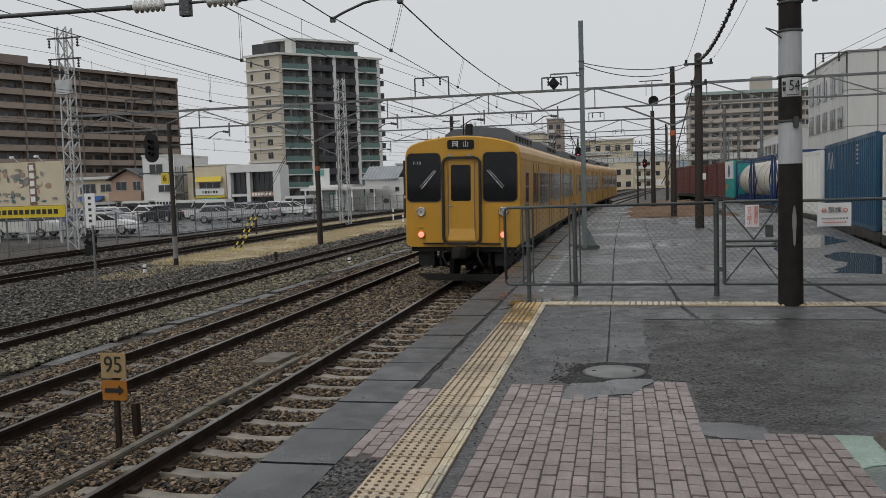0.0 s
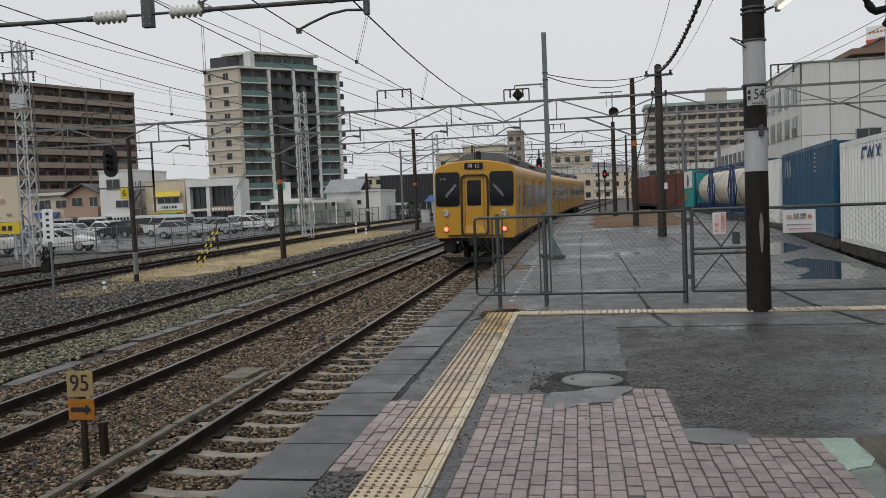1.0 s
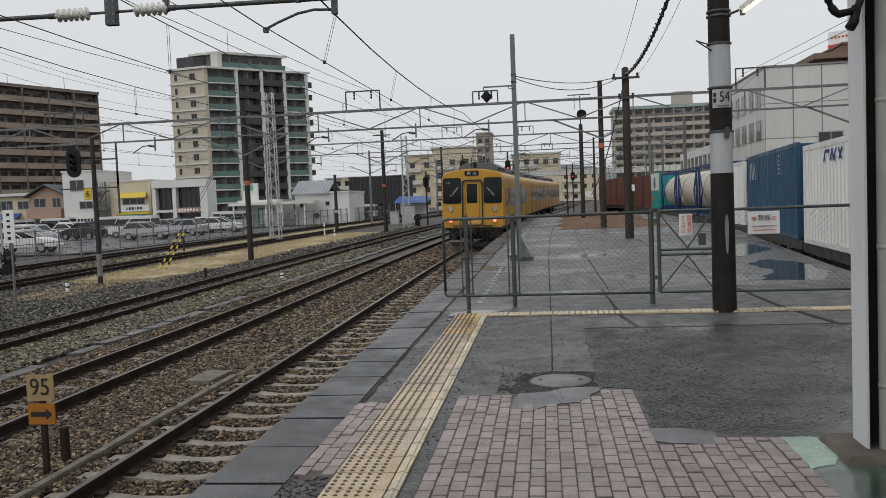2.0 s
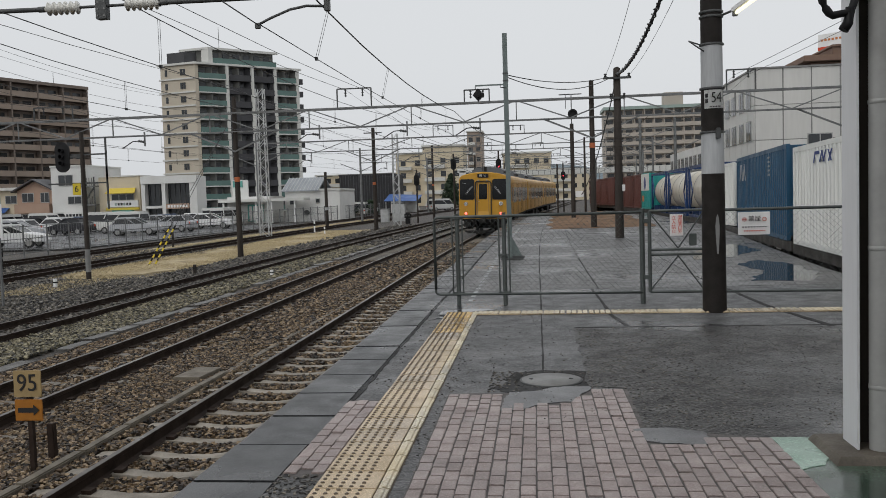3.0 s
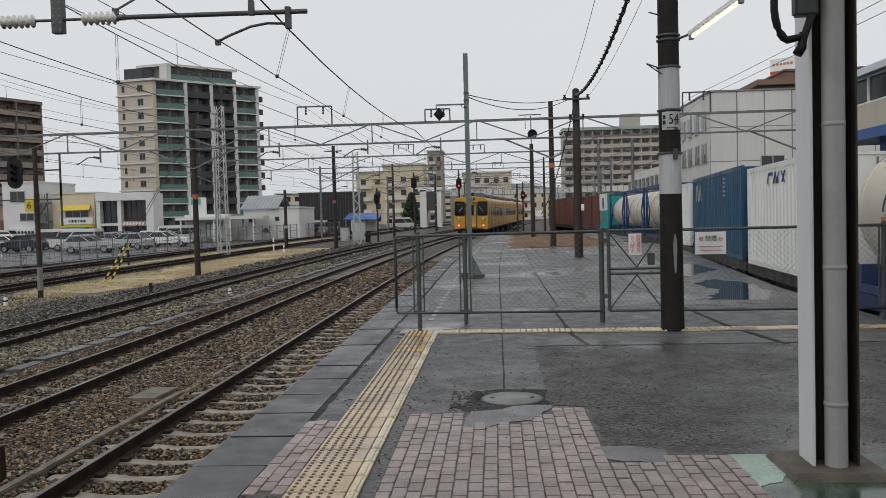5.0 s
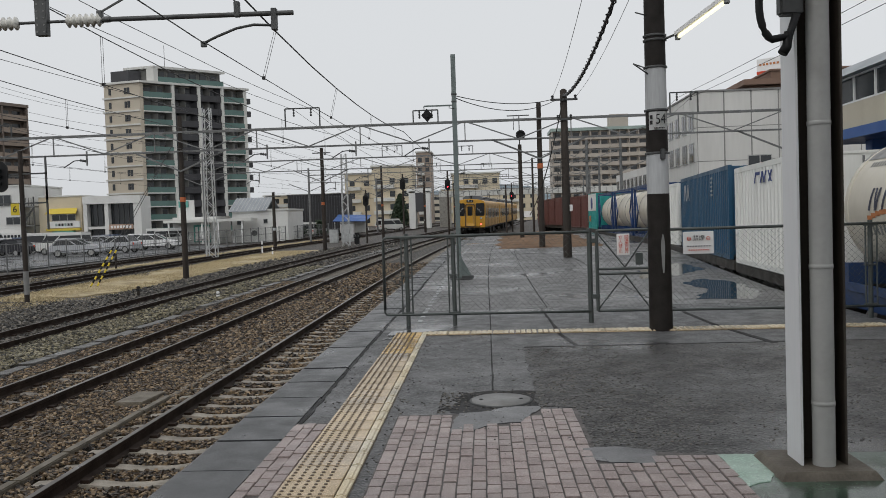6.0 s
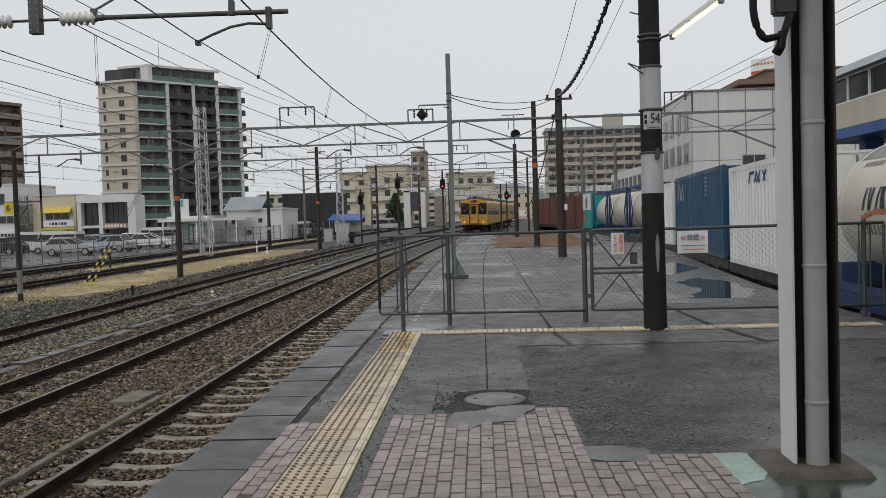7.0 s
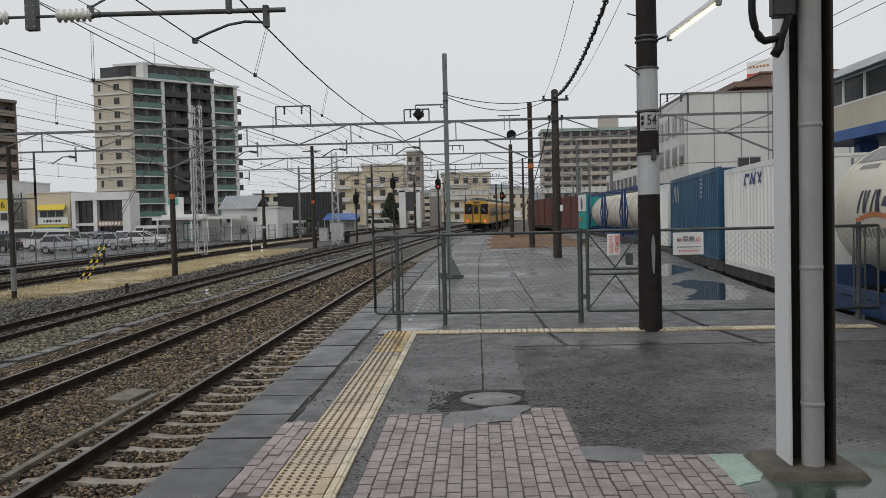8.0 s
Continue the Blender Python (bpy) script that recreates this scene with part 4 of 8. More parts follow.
    for yb in (2.9, CAR - 2.9):
        bm = BM()
        for s in (-1, 1):
            poly(bm, [(s * 0.98, yb - 1.5, 0.48), (s * 0.98, yb - 0.6, 0.62), (s * 0.98, yb + 0.6, 0.62), (s * 0.98, yb + 1.5, 0.48), (s * 0.98, yb + 1.45, 0.34), (s * 0.98, yb + 0.5, 0.32), (s * 0.98, yb - 0.5, 0.32), (s * 0.98, yb - 1.45, 0.34)], (0.1 * s, 0, 0))
            for dy in (-1.05, 1.05):
                box(bm, (s * 0.95 - 0.12, yb + dy - 0.17, 0.33), (s * 0.95 + 0.14, yb + dy + 0.17, 0.56), 0.03)
        box(bm, (-0.95, yb - 0.25, 0.4), (0.95, yb + 0.25, 0.7), 0.03)
        bogie = part("bogie", bm, "train_under", t, "dark bogie frame")
        for dy in (-1.05, 1.05):
            bm = BM()
            for s in (-1, 1):
                lathe(bm, [(0.43, -0.065), (0.43, 0.05), (0.46, 0.065)] if s < 0 else [(0.46, -0.065), (0.43, -0.05), (0.43, 0.065)], pose(s * 0.565, 0, 0, 0, 90, 0), 20)
            tube(bm, (-0.56, 0, 0), (0.56, 0, 0), 0.08, 10)
            ws = part("wheelset", bm, "train_under", bogie, "steel wheels on one axle")
            ws.matrix_basis = Matrix.Translation((0, yb + dy, 0.43))
            WHEELS.append(ws)
    CARS.append(t)
    return t


WHEELS = []
for i in range(3):
    car(i == 0, i == 1)


# ---- platform surface ----
def flat(name, pts, z, material, label, thick=0.02):
    bm = BM()
    poly(bm, [(x, y, z) for x, y in pts], (0, 0, -thick))
    return solid(name, bm, material, label, name.split("_")[0], kind="structure")


def ragged(pts, amount, per, seed):
    """Roughens a polygon's outline."""
    rng = random.Random(seed)
    out = []
    for (x0, y0), (x1, y1) in zip(pts, pts[1:] + pts[:1]):
        n = max(1, int(math.hypot(x1 - x0, y1 - y0) / per))
        for k in range(n):
            f = k / n
            out.append((x0 + (x1 - x0) * f + rng.uniform(-amount, amount), y0 + (y1 - y0) * f + rng.uniform(-amount, amount)))
    return out


flat("asphalt_patch", ragged([(0.42, 10.15), (0.40, 9.1), (0.43, 8.4), (0.41, 7.65), (0.37, 7.2), (0.42, 6.96), (0.66, 6.92), (0.68, 6.3), (0.66, 5.64), (0.98, 5.50), (1.42, 5.46), (5.1, 5.46), (5.35, 10.05), (3.0, 10.12)], 0.022, 0.14, 2), 0.0045,
     "asphalt_new", "newer darker wet asphalt patch with ragged edges")
flat("tar_patch", ragged([(-0.42, 6.93), (-0.24, 6.77), (0.0, 6.82), (0.12, 6.94), (0.40, 6.96), (0.44, 7.60), (0.1, 7.66), (-0.2, 7.56), (-0.29, 7.36), (-0.26, 7.06)], 0.025, 0.06, 5), 0.0035, "asphalt_seal", "rough black asphalt ring round a manhole")
flat("tar_patch", ragged([(-1.50, 4.68), (-1.25, 4.64), (-1.25, 3.2), (-1.50, 3.2)], 0.02, 0.08, 15), 0.0052, "asphalt_new", "rough black asphalt beside the tactile strip")
flat("concrete_patch", ragged([(-0.285, 6.12), (-0.27, 6.62), (-0.23, 6.74), (0.0, 6.80), (0.14, 6.93), (0.40, 6.95), (0.42, 6.84), (0.31, 6.64), (0.24, 6.42), (0.0, 6.37), (-0.10, 6.2)], 0.012, 0.05, 6), 0.0134, "mortar", "smeared grey mortar patch over broken bricks")
flat("mortar_patch", ragged([(0.62, 5.66), (0.60, 5.48), (0.72, 5.34), (0.98, 5.28), (1.08, 5.36), (1.06, 5.60), (0.84, 5.68)], 0.015, 0.06, 7), 0.0134, "mortar", "smooth grey mortar patch beside the bricks")
flat("tar_joint", ragged([(0.030, 7.7), (0.046, 7.7), (0.060, 14.4), (0.042, 14.4)], 0.004, 0.3, 8), 0.0055, "asphalt_seal", "black tar-filled joint along the platform")
flat("tar_joint", ragged([(1.05, 10.15), (1.10, 10.15), (0.98, 11.1), (0.93, 14.4), (0.90, 14.4), (0.93, 11.1)], 0.008, 0.3, 9), 0.0055, "asphalt_seal", "black tar-filled joint along the platform")
flat("tar_joint", ragged([(3.28, 10.0), (3.36, 10.0), (3.12, 11.8), (3.05, 14.4), (3.0, 14.4), (3.05, 11.8)], 0.012, 0.3, 10), 0.0055, "asphalt_seal", "black tar-filled joint along the platform")
flat("tar_joint", ragged([(-1.49, 3.5), (-1.458, 3.5), (-1.466, 14.4), (-1.492, 14.4)], 0.010, 0.15, 11), 0.0045, "asphalt_seal", "cracked black joint behind the coping stones")
flat("tar_joint", ragged([(0.43, 10.17), (0.43, 10.11), (5.3, 10.05), (5.3, 10.09)], 0.008, 0.3, 12), 0.0065, "asphalt_seal", "black seam along an asphalt patch")
flat("green_floor", [(1.435, 5.46), (1.30, 3.0), (5.0, 3.0), (5.0, 5.46)], 0.0085, "green_floor", "worn wet green floor paint, darkened for the canopy shade")
flat("paint_patch", ragged([(1.44, 5.455), (1.745, 5.45), (1.72, 5.2), (1.66, 5.02), (1.60, 4.90), (1.44, 4.82)], 0.012, 0.06, 16), 0.0125, "mint_floor", "surviving patch of pale mint floor paint")


def grit():
    """Loose chips of stone and dirt washed over the platform."""
    rng = np.random.default_rng(17)
    base = np.array([[x, y, z] for x in (-1, 1) for y in (-1, 1) for z in (-1, 1)], float) * 0.5
    quads = np.array([(0, 1, 3, 2), (4, 6, 7, 5), (0, 4, 5, 1), (2, 3, 7, 6), (0, 2, 6, 4), (1, 5, 7, 3)])
    V, F, off = [], [], 0
    for x0, x1, y0, y1, n, size, z in ((0.45, 5.0, 5.7, 10.1, 5200, 0.010, 0.005), (0.42, 1.5, 5.7, 10.1, 1100, 0.013, 0.005), (-0.80, 0.42, 7.0, 11.2, 170, 0.012, 0.002), (-0.42, 0.44, 6.8, 7.6, 420, 0.013, 0.004), (-0.3, 0.7, 5.5, 6.9, 120, 0.007, 0.0145), (-0.82, -0.70, 4.5, 11.2, 110, 0.012, 0.002), (-1.46, -1.26, 6.6, 11, 50, 0.013, 0.002), (-1.5, -1.26, 3.6, 4.7, 300, 0.014, 0.007)):
        x, y = rng.uniform(x0, x1, n), rng.uniform(y0, y1, n)
        v = base[None] * (rng.uniform(0.5, 1.3, (n, 1, 1)) * size) * np.array([1.3, 1.0, 0.55]) * rng.uniform(0.5, 1.2, (n, 8, 3))
        a = rng.uniform(0, 6.28, n)
        ca, sa = np.cos(a)[:, None], np.sin(a)[:, None]
        V.append(np.stack([v[..., 0] * ca - v[..., 1] * sa + x[:, None], v[..., 0] * sa + v[..., 1] * ca + y[:, None], v[..., 2] + z], -1).reshape(-1, 3))
        F.append((quads[None] + (np.arange(n) * 8)[:, None, None]).reshape(-1, 4) + off)
        off += n * 8
    me = bpy.data.meshes.new("loose_grit")
    me.from_pydata(np.concatenate(V).tolist(), [], np.concatenate(F).tolist())
    me.materials.append(M["stones_dark"])
    tagged(new("loose_grit", me), "loose dark chips of grit on the wet platform", "grit", kind="stuff")


grit()


def manhole():
    t = thing("manhole_cover", "round grey concrete manhole cover set in tar", "manhole cover", at=(0.10, 7.22, 0.004))
    bm = BM()
    lathe(bm, [(0.268, 0.0), (0.268, 0.006), (0.255, 0.008)], None, 40)
    part("rim", bm, "steel_dark", t, "dark iron rim")
    bm = BM()
    lathe(bm, [(0.250, 0.0), (0.250, 0.012), (0.05, 0.014), (0.0005, 0.014)], None, 40, cap=False)
    part("lid", bm, "pole_grey", t)
    for x in (-0.17, 0.17):
        bm = BM()
        lathe(bm, [(0.018, 0.013), (0.018, 0.017)], Matrix.Translation((x, 0, 0)), 8)
        part("lifting_hole", bm, "black", t)


manhole()
for pts, sd in (([(3.7, 15.2), (4.6, 14.9), (5.2, 16.4), (5.35, 18.5), (4.9, 19.5), (4.2, 18.6), (4.4, 17.0)], 41), ([(3.6, 20.0), (4.6, 20.6), (5.7, 22.5), (5.6, 25.0), (4.7, 24.2), (3.9, 22.0)], 42), ([(-1.35, 10.9), (-0.9, 11.72), (-0.5, 11.9), (-0.9, 12.0), (-1.35, 11.8)], 43)):
    q = ragged(pts, 0.08, 0.3, sd)
    bm = BM()
    poly(bm, [(x, y, 0.0065 + rise(y)) for x, y in q], (0, 0, -0.004))
    solid("rain_puddle", bm, "water", "shallow rain puddle on the paving", "puddle", kind="structure")


def tactile():
    """Warning blocks: five columns of domes, a plain margin and a narrow bar block on the safe side."""
    L = 0.3
    bm = BM()
    box(bm, (-0.155, -L / 2 + 0.006, 0.0), (0.198, L / 2 - 0.006, 0.012), 0.003)
    for i in range(5):
        for j in range(5):
            lathe(bm, [(0.0150, 0.011), (0.0095, 0.0185)], Matrix.Translation((-0.122 + 0.059 * i, -0.12 + 0.06 * j, 0)), 6)
    # dome faces take the brown that holds wear and dome shadow
    for f in bm.faces:
        if f.calc_center_median().z > 0.0125:
            f.material_index = 1
    me = mesh_of("warning_block", bm, "tactile")
    me.materials.append(M["tactile_dome"])
    far = me.copy()
    far.materials[0] = M["tactile_far"]
    bm = BM()
    box(bm, (0.206, -L / 2 + 0.006, 0.0), (0.272, L / 2 - 0.006, 0.012), 0.003)
    box(bm, (0.226, -L / 2 + 0.010, 0.011), (0.252, L / 2 - 0.010, 0.0185), 0.003)
    edge = mesh_of("bar_block", bm, "tactile_pale")
    t = thing("tactile_strip", "worn yellow tactile warning strip with domes, rain-wet", "tactile paving", kind="structure")
    bm = BM()
    box(bm, (-1.252, 3.2, 0.0), (-0.815, 11.66, 0.0045))
    part("mortar_bed", bm, "tactile_dome", t, "dark mortar bed between the blocks")
    rng = random.Random(5)
    for i in range(28):
        y = 3.40 + L * i
        for k, m in enumerate((far if y > 9.9 else me, edge)):
            ob = new("bar_block" if k else "warning_block", m)
            ob.parent = t
            ob.matrix_basis = Matrix.Translation((-1.093, y, 0.003 + rng.uniform(0, 0.002))) @ pose(0, 0, 0, 0, 0, rng.uniform(-0.4, 0.4))
    bm = BM()
    box(bm, (-0.145, -0.145, 0.0), (0.145, 0.145, 0.012), 0.003)
    base = mesh_of("guide_block", bm, "tactile")
    bm = BM()
    for i in range(4):
        box(bm, (-0.136 + 0.073 * i, -0.138, 0.010), (-0.084 + 0.073 * i, 0.138, 0.021), 0.003)
    bars = mesh_of("guide_bars", bm, "tactile_pale")
    t = thing("guide_strip", "worn cream guiding strip with raised bars across the platform", "tactile paving", kind="structure")
    for i in range(20):
        ob = new("guide_block", base)
        ob.parent = t
        ob.matrix_basis = Matrix.Translation((-0.68 + 0.3 * i, 11.50 - 0.012 * i, 0.002 + rng.uniform(0, 0.002))) @ pose(0, 0, 0, 0, 0, -2.2 + rng.uniform(-0.5, 0.5))
        top = new("guide_bars", bars)
        top.parent = ob


tactile()


def coping():
    """Edge stones of the platform and the paving slabs of its far end."""
    t = thing("platform_edge", "row of wet concrete coping slabs along the platform edge", "platform edge", kind="structure")
    bm = BM()
    box(bm, (0.0, 0.006, -0.14), (0.505, 0.734, 0.0), 0.012)
    me = mesh_of("coping_slab", bm, "coping")
    rng = random.Random(9)
    for i in range(92):
        y = -8.0 + 0.74 * i
        ob = new("coping_slab", me)
        ob.parent = t
        ob.matrix_basis = Matrix.Translation(yard(EDGE + rng.uniform(-0.006, 0.006), y, 0.004 + rng.uniform(-0.004, 0.004)))
    t = thing("far_slabs", "wet concrete paving slabs of the disused platform end", "paving", kind="structure")
    k = 0
    for j in range(17):
        y0 = 14.42 + 2.66 * j
        joints = [-1.47, 0.05, 1.02, 2.95, 5.0]
        for i in range(4):
            bm = BM()
            y1 = y0 + 2.64
            l0, r0 = joints[i] + 0.012, joints[i + 1] - 0.012
            if i == 3:
                a = [yard(l0, y0, 0), Vector((side(y0) - 0.22, y0, rise(y0))), Vector((side(y1) - 0.22, y1, rise(y1))), yard(l0, y1, 0)]
            else:
                a = [yard(l0, y0, 0), yard(r0, y0, 0), yard(r0, y1, 0), yard(l0, y1, 0)]
            lift = Vector((0, 0, rng.uniform(-0.003, 0.003)))
            poly(bm, [p + lift for p in a], (0, 0, -0.05))
            part("paving_slab", bm, "far_paving", t)


def markings():
    t = thing("edge_marking", "worn dashed white paint line on the far platform", "road marking", kind="structure")
    for i in range(46):
        y = 12.9 + 0.58 * i
        bm = BM()
        w = 0.035 + 0.012 * math.sin(i * 3.1)
        poly(bm, [yard(u, yy, 0.0075) for u, yy in ((-1.03 - w, y), (-1.03 + w, y), (-1.03 + w, y + 0.24 + 0.05 * math.sin(i)), (-1.03 - w, y + 0.24))], (0, 0, -0.006))
        part("paint_dash", bm, "pole_white", t)


def bricks():
    """Running-bond paving bricks; each is its own piece."""
    bm = BM()
    W, L = 0.0868, 0.155
    box(bm, (-W / 2 + 0.0042, -L / 2 + 0.0055, -0.03), (W / 2 - 0.0042, L / 2 - 0.0055, 0.0), 0.003)
    me = mesh_of("brick", bm, "brick")
    bm = BM()
    box(bm, (-W / 2 + 0.0042, -L / 4 + 0.0055, -0.03), (W / 2 - 0.0042, L / 4 - 0.0055, 0.0), 0.003)
    half = mesh_of("brick", bm, "brick")
    t = thing("brick_paving", "wet pinkish paving bricks in running bond, some sunken", "brick paving", kind="structure")
    rng = random.Random(21)

    def put(mesh, x, y):
        ob = new("brick", mesh)
        ob.parent = t
        sink = -0.005 if rng.random() < 0.06 else 0.0
        ob.matrix_basis = Matrix.Translation((x + rng.uniform(-0.002, 0.002), y, 0.0135 + sink + rng.uniform(-0.002, 0.002))) @ pose(0, 0, 0, rng.uniform(-0.7, 0.7), rng.uniform(-0.9, 0.9), rng.uniform(-1.1, 1.1))

    def lay(x0, cols, y0, tops, w=W):
        for c in range(cols):
            x = x0 + w * (c + 0.5)
            y = y0 + (L / 2 if c % 2 else 0)
            top = tops(x)
            while y + L / 2 <= top + 0.02:
                put(me, x, y)
                y += L
            if y <= top + 0.03:
                put(half, x, y - L / 4)

    lay(-0.722, 5, 4.06, lambda x: 6.74)
    lay(-0.286, 11, 3.98, lambda x: 6.36 if x < 0.24 else 6.86 if x > 0.38 else 6.62)
    lay(0.671, 9, 3.98, lambda x: 5.30 if x < 1.05 else 5.46)
    lay(-1.505, 3, 4.80, lambda x: 6.52, w=0.084)
    flat("brick_bed", [(-0.73, 2.5), (1.30, 2.5), (1.435, 5.47), (1.1, 5.56), (0.70, 5.62), (0.70, 6.86), (0.15, 6.88), (0.15, 6.74), (-0.73, 6.74)], 0.0058, "brick_joint", "dark mortar bed under paving bricks")
    flat("brick_bed", [(-1.505, 4.60), (-1.254, 4.60), (-1.254, 6.54), (-1.505, 6.54)], 0.0028, "brick_joint", "dark mortar bed under paving bricks")


# ---- fence across the platform ----
FA, FC = Vector((-1.50, 12.50, 0)), Vector((5.60, 12.02, 0))


def fx(x, z=0.0, d=0.0):
    f = (x - FA.x) / (FC.x - FA.x)
    return Vector((x, FA.y + (FC.y - FA.y) * f + d, z))


def chain_link(x0, x1, z0, z1, parent, pitch=0.085):
    """Diamond wire netting, each wire a thin rod."""
    bm = BM()
    h = z1 - z0
    for s in (1, -1):
        n = int((x1 - x0 + h) / pitch)
        for i in range(n + 1):
            a = x0 - h + i * pitch
            lo, hi = max(a, x0), min(a + h, x1)
            if hi - lo < 0.02:
                continue
            za, zb = z0 + (lo - a), z0 + (hi - a)
            if s < 0:
                za, zb = z0 + z1 - za, z0 + z1 - zb
            tube(bm, fx(lo, za, 0.003 * s), fx(hi, zb, 0.003 * s), 0.0019, 3, caps=False)
    ob = part("wire_netting", bm, "fence_green", parent, "diamond wire netting")
    tagged(ob, kind="stuff")


def fence():
    t = thing("platform_fence", "grey-green chain-link fence closing off the platform end", "fence", at=None)

    def rod(name, p, q, r=0.021, m="fence_green"):
        bm = BM()
        tube(bm, p, q, r, 10)
        part(name, bm, m, t)

    panels = ((-1.50, 1.50), (2.42, 5.58))
    for a, b in panels:
        bm = BM()
        path_tube(bm, [fx(a, 0.24), fx(a, 1.25), fx(a + 0.015, 1.295), fx(a + 0.06, 1.31), fx(b, 1.31)], 0.021, 8)
        part("top_rail", bm, "fence_green", t)
        bm = BM()
        path_tube(bm, [fx(a, 0.26), fx(a, 0.20), fx(a + 0.02, 0.175), fx(a + 0.06, 0.165), fx(b, 0.165)], 0.018, 8)
        part("bottom_rail", bm, "fence_green", t)
        rod("end_upright", fx(b, 0.165), fx(b, 1.31), 0.018)
        chain_link(a + 0.02, b - 0.02, 0.185, 1.29, t)
    for x in (-1.16, -0.47, 5.33):
        rod("post", fx(x, 0.0, 0.03), fx(x, 1.36, 0.03), 0.032)
        for dx in (-0.075, 0.075):
            rod("panel_upright", fx(x + dx, 0.165), fx(x + dx, 1.31), 0.011)
        for z in (0.19, 0.74, 1.29):
            bm = BM()
            box(bm, tuple(fx(x - 0.09, z - 0.012, -0.02)), tuple(fx(x + 0.09, z + 0.012, 0.05)), 0.003)
            part("clamp", bm, "fence_green", t)
    for x in (1.50, 2.40):
        rod("gate_post", fx(x, 0.0, 0.03), fx(x, 1.36, 0.03), 0.038)
    g = thing("gate", "closed chain-link gate leaf with crossed braces", "gate")

    def grod(name, p, q, r):
        bm = BM()
        tube(bm, p, q, r, 8)
        part(name, bm, "fence_green", g)

    a, b = 1.60, 2.34
    grod("gate_stile", fx(a, 0.17), fx(a, 1.32), 0.026)
    grod("gate_stile", fx(b, 0.17), fx(b, 1.32), 0.026)
    grod("gate_rail", fx(a, 1.32), fx(b, 1.32), 0.02)
    grod("gate_rail", fx(a, 0.17), fx(b, 0.17), 0.02)
    for z in (0.70, 0.77):
        grod("middle_rail", fx(a, z), fx(b, z), 0.018)
    c = (a + b) / 2 + 0.02
    for x in (a, b):
        grod("brace", fx(c, 0.79), fx(x, 1.30), 0.011)
        grod("brace", fx(c, 0.68), fx(x, 0.19), 0.011)
    bm = BM()
    box(bm, tuple(fx(2.14, 0.82, -0.03)), tuple(fx(2.24, 0.99, 0.03)), 0.008)
    part("latch_box", bm, "fence_green", g)
    for z in (0.35, 1.15):
        bm = BM()
        box(bm, tuple(fx(1.51, z, -0.03)), tuple(fx(1.60, z + 0.06, 0.03)), 0.006)
        part("hinge", bm, "fence_green", g)
    chain_link(a + 0.02, b - 0.02, 0.19, 1.30, g)
    # notices wired to it
    s = thing("warning_notice", "white notice board with red lettering wired to the gate", "sign")
    bm = BM()
    box(bm, tuple(fx(1.875, 0.965, -0.045)), tuple(fx(2.055, 1.27, -0.038)), 0.002)
    board = part("board", bm, "white_paint", s)
    for j, col in enumerate(("\u95a2\u4fc2\u8005\u4ee5\u5916", "\u7acb\u5165\u7981\u6b62")):
        for i, ch in enumerate(col):
            k = len(col)
            text_part("lettering", ch, 0.064, "text_red", s, Matrix.Translation(fx(2.008 - 0.085 * j, 1.245 - (0.25 / k) * (i + 0.5), -0.075)))
    s = thing("no_smoking_notice", "white no-smoking notice board with black lettering", "sign")
    bm = BM()
    box(bm, tuple(fx(2.79, 0.955, -0.045)), tuple(fx(3.215, 1.27, -0.038)), 0.003)
    part("board", bm, "white_paint", s)
    text_part("lettering", "\u7981\u7159", 0.085, "text_black", s, Matrix.Translation(fx(3.003, 1.175, -0.075)))
    for x in (2.87, 3.135):
        bm = BM()
        lathe(bm, [(0.028, 0), (0.028, 0.005), (0.021, 0.006), (0.021, 0.0)], Matrix.Translation(fx(x, 1.17, -0.068)) @ pose(0, 0, 0, 90), 18, cap=False)
        box(bm, tuple(fx(x - 0.018, 1.168, -0.078)), tuple(fx(x + 0.018, 1.174, -0.066)))
        part("pictogram", bm, "text_red", s)
    for z, w, m in ((1.065, 0.30, "text_black"), (1.01, 0.26, "text_red")):
        for k in range(9):
            bm = BM()
            x = 3.003 - w / 2 + w * k / 8
            box(bm, tuple(fx(x - 0.010, z - 0.008, -0.078)), tuple(fx(x + 0.008, z + 0.008, -0.066)))
            part("small_print", bm, m, s)


fence()


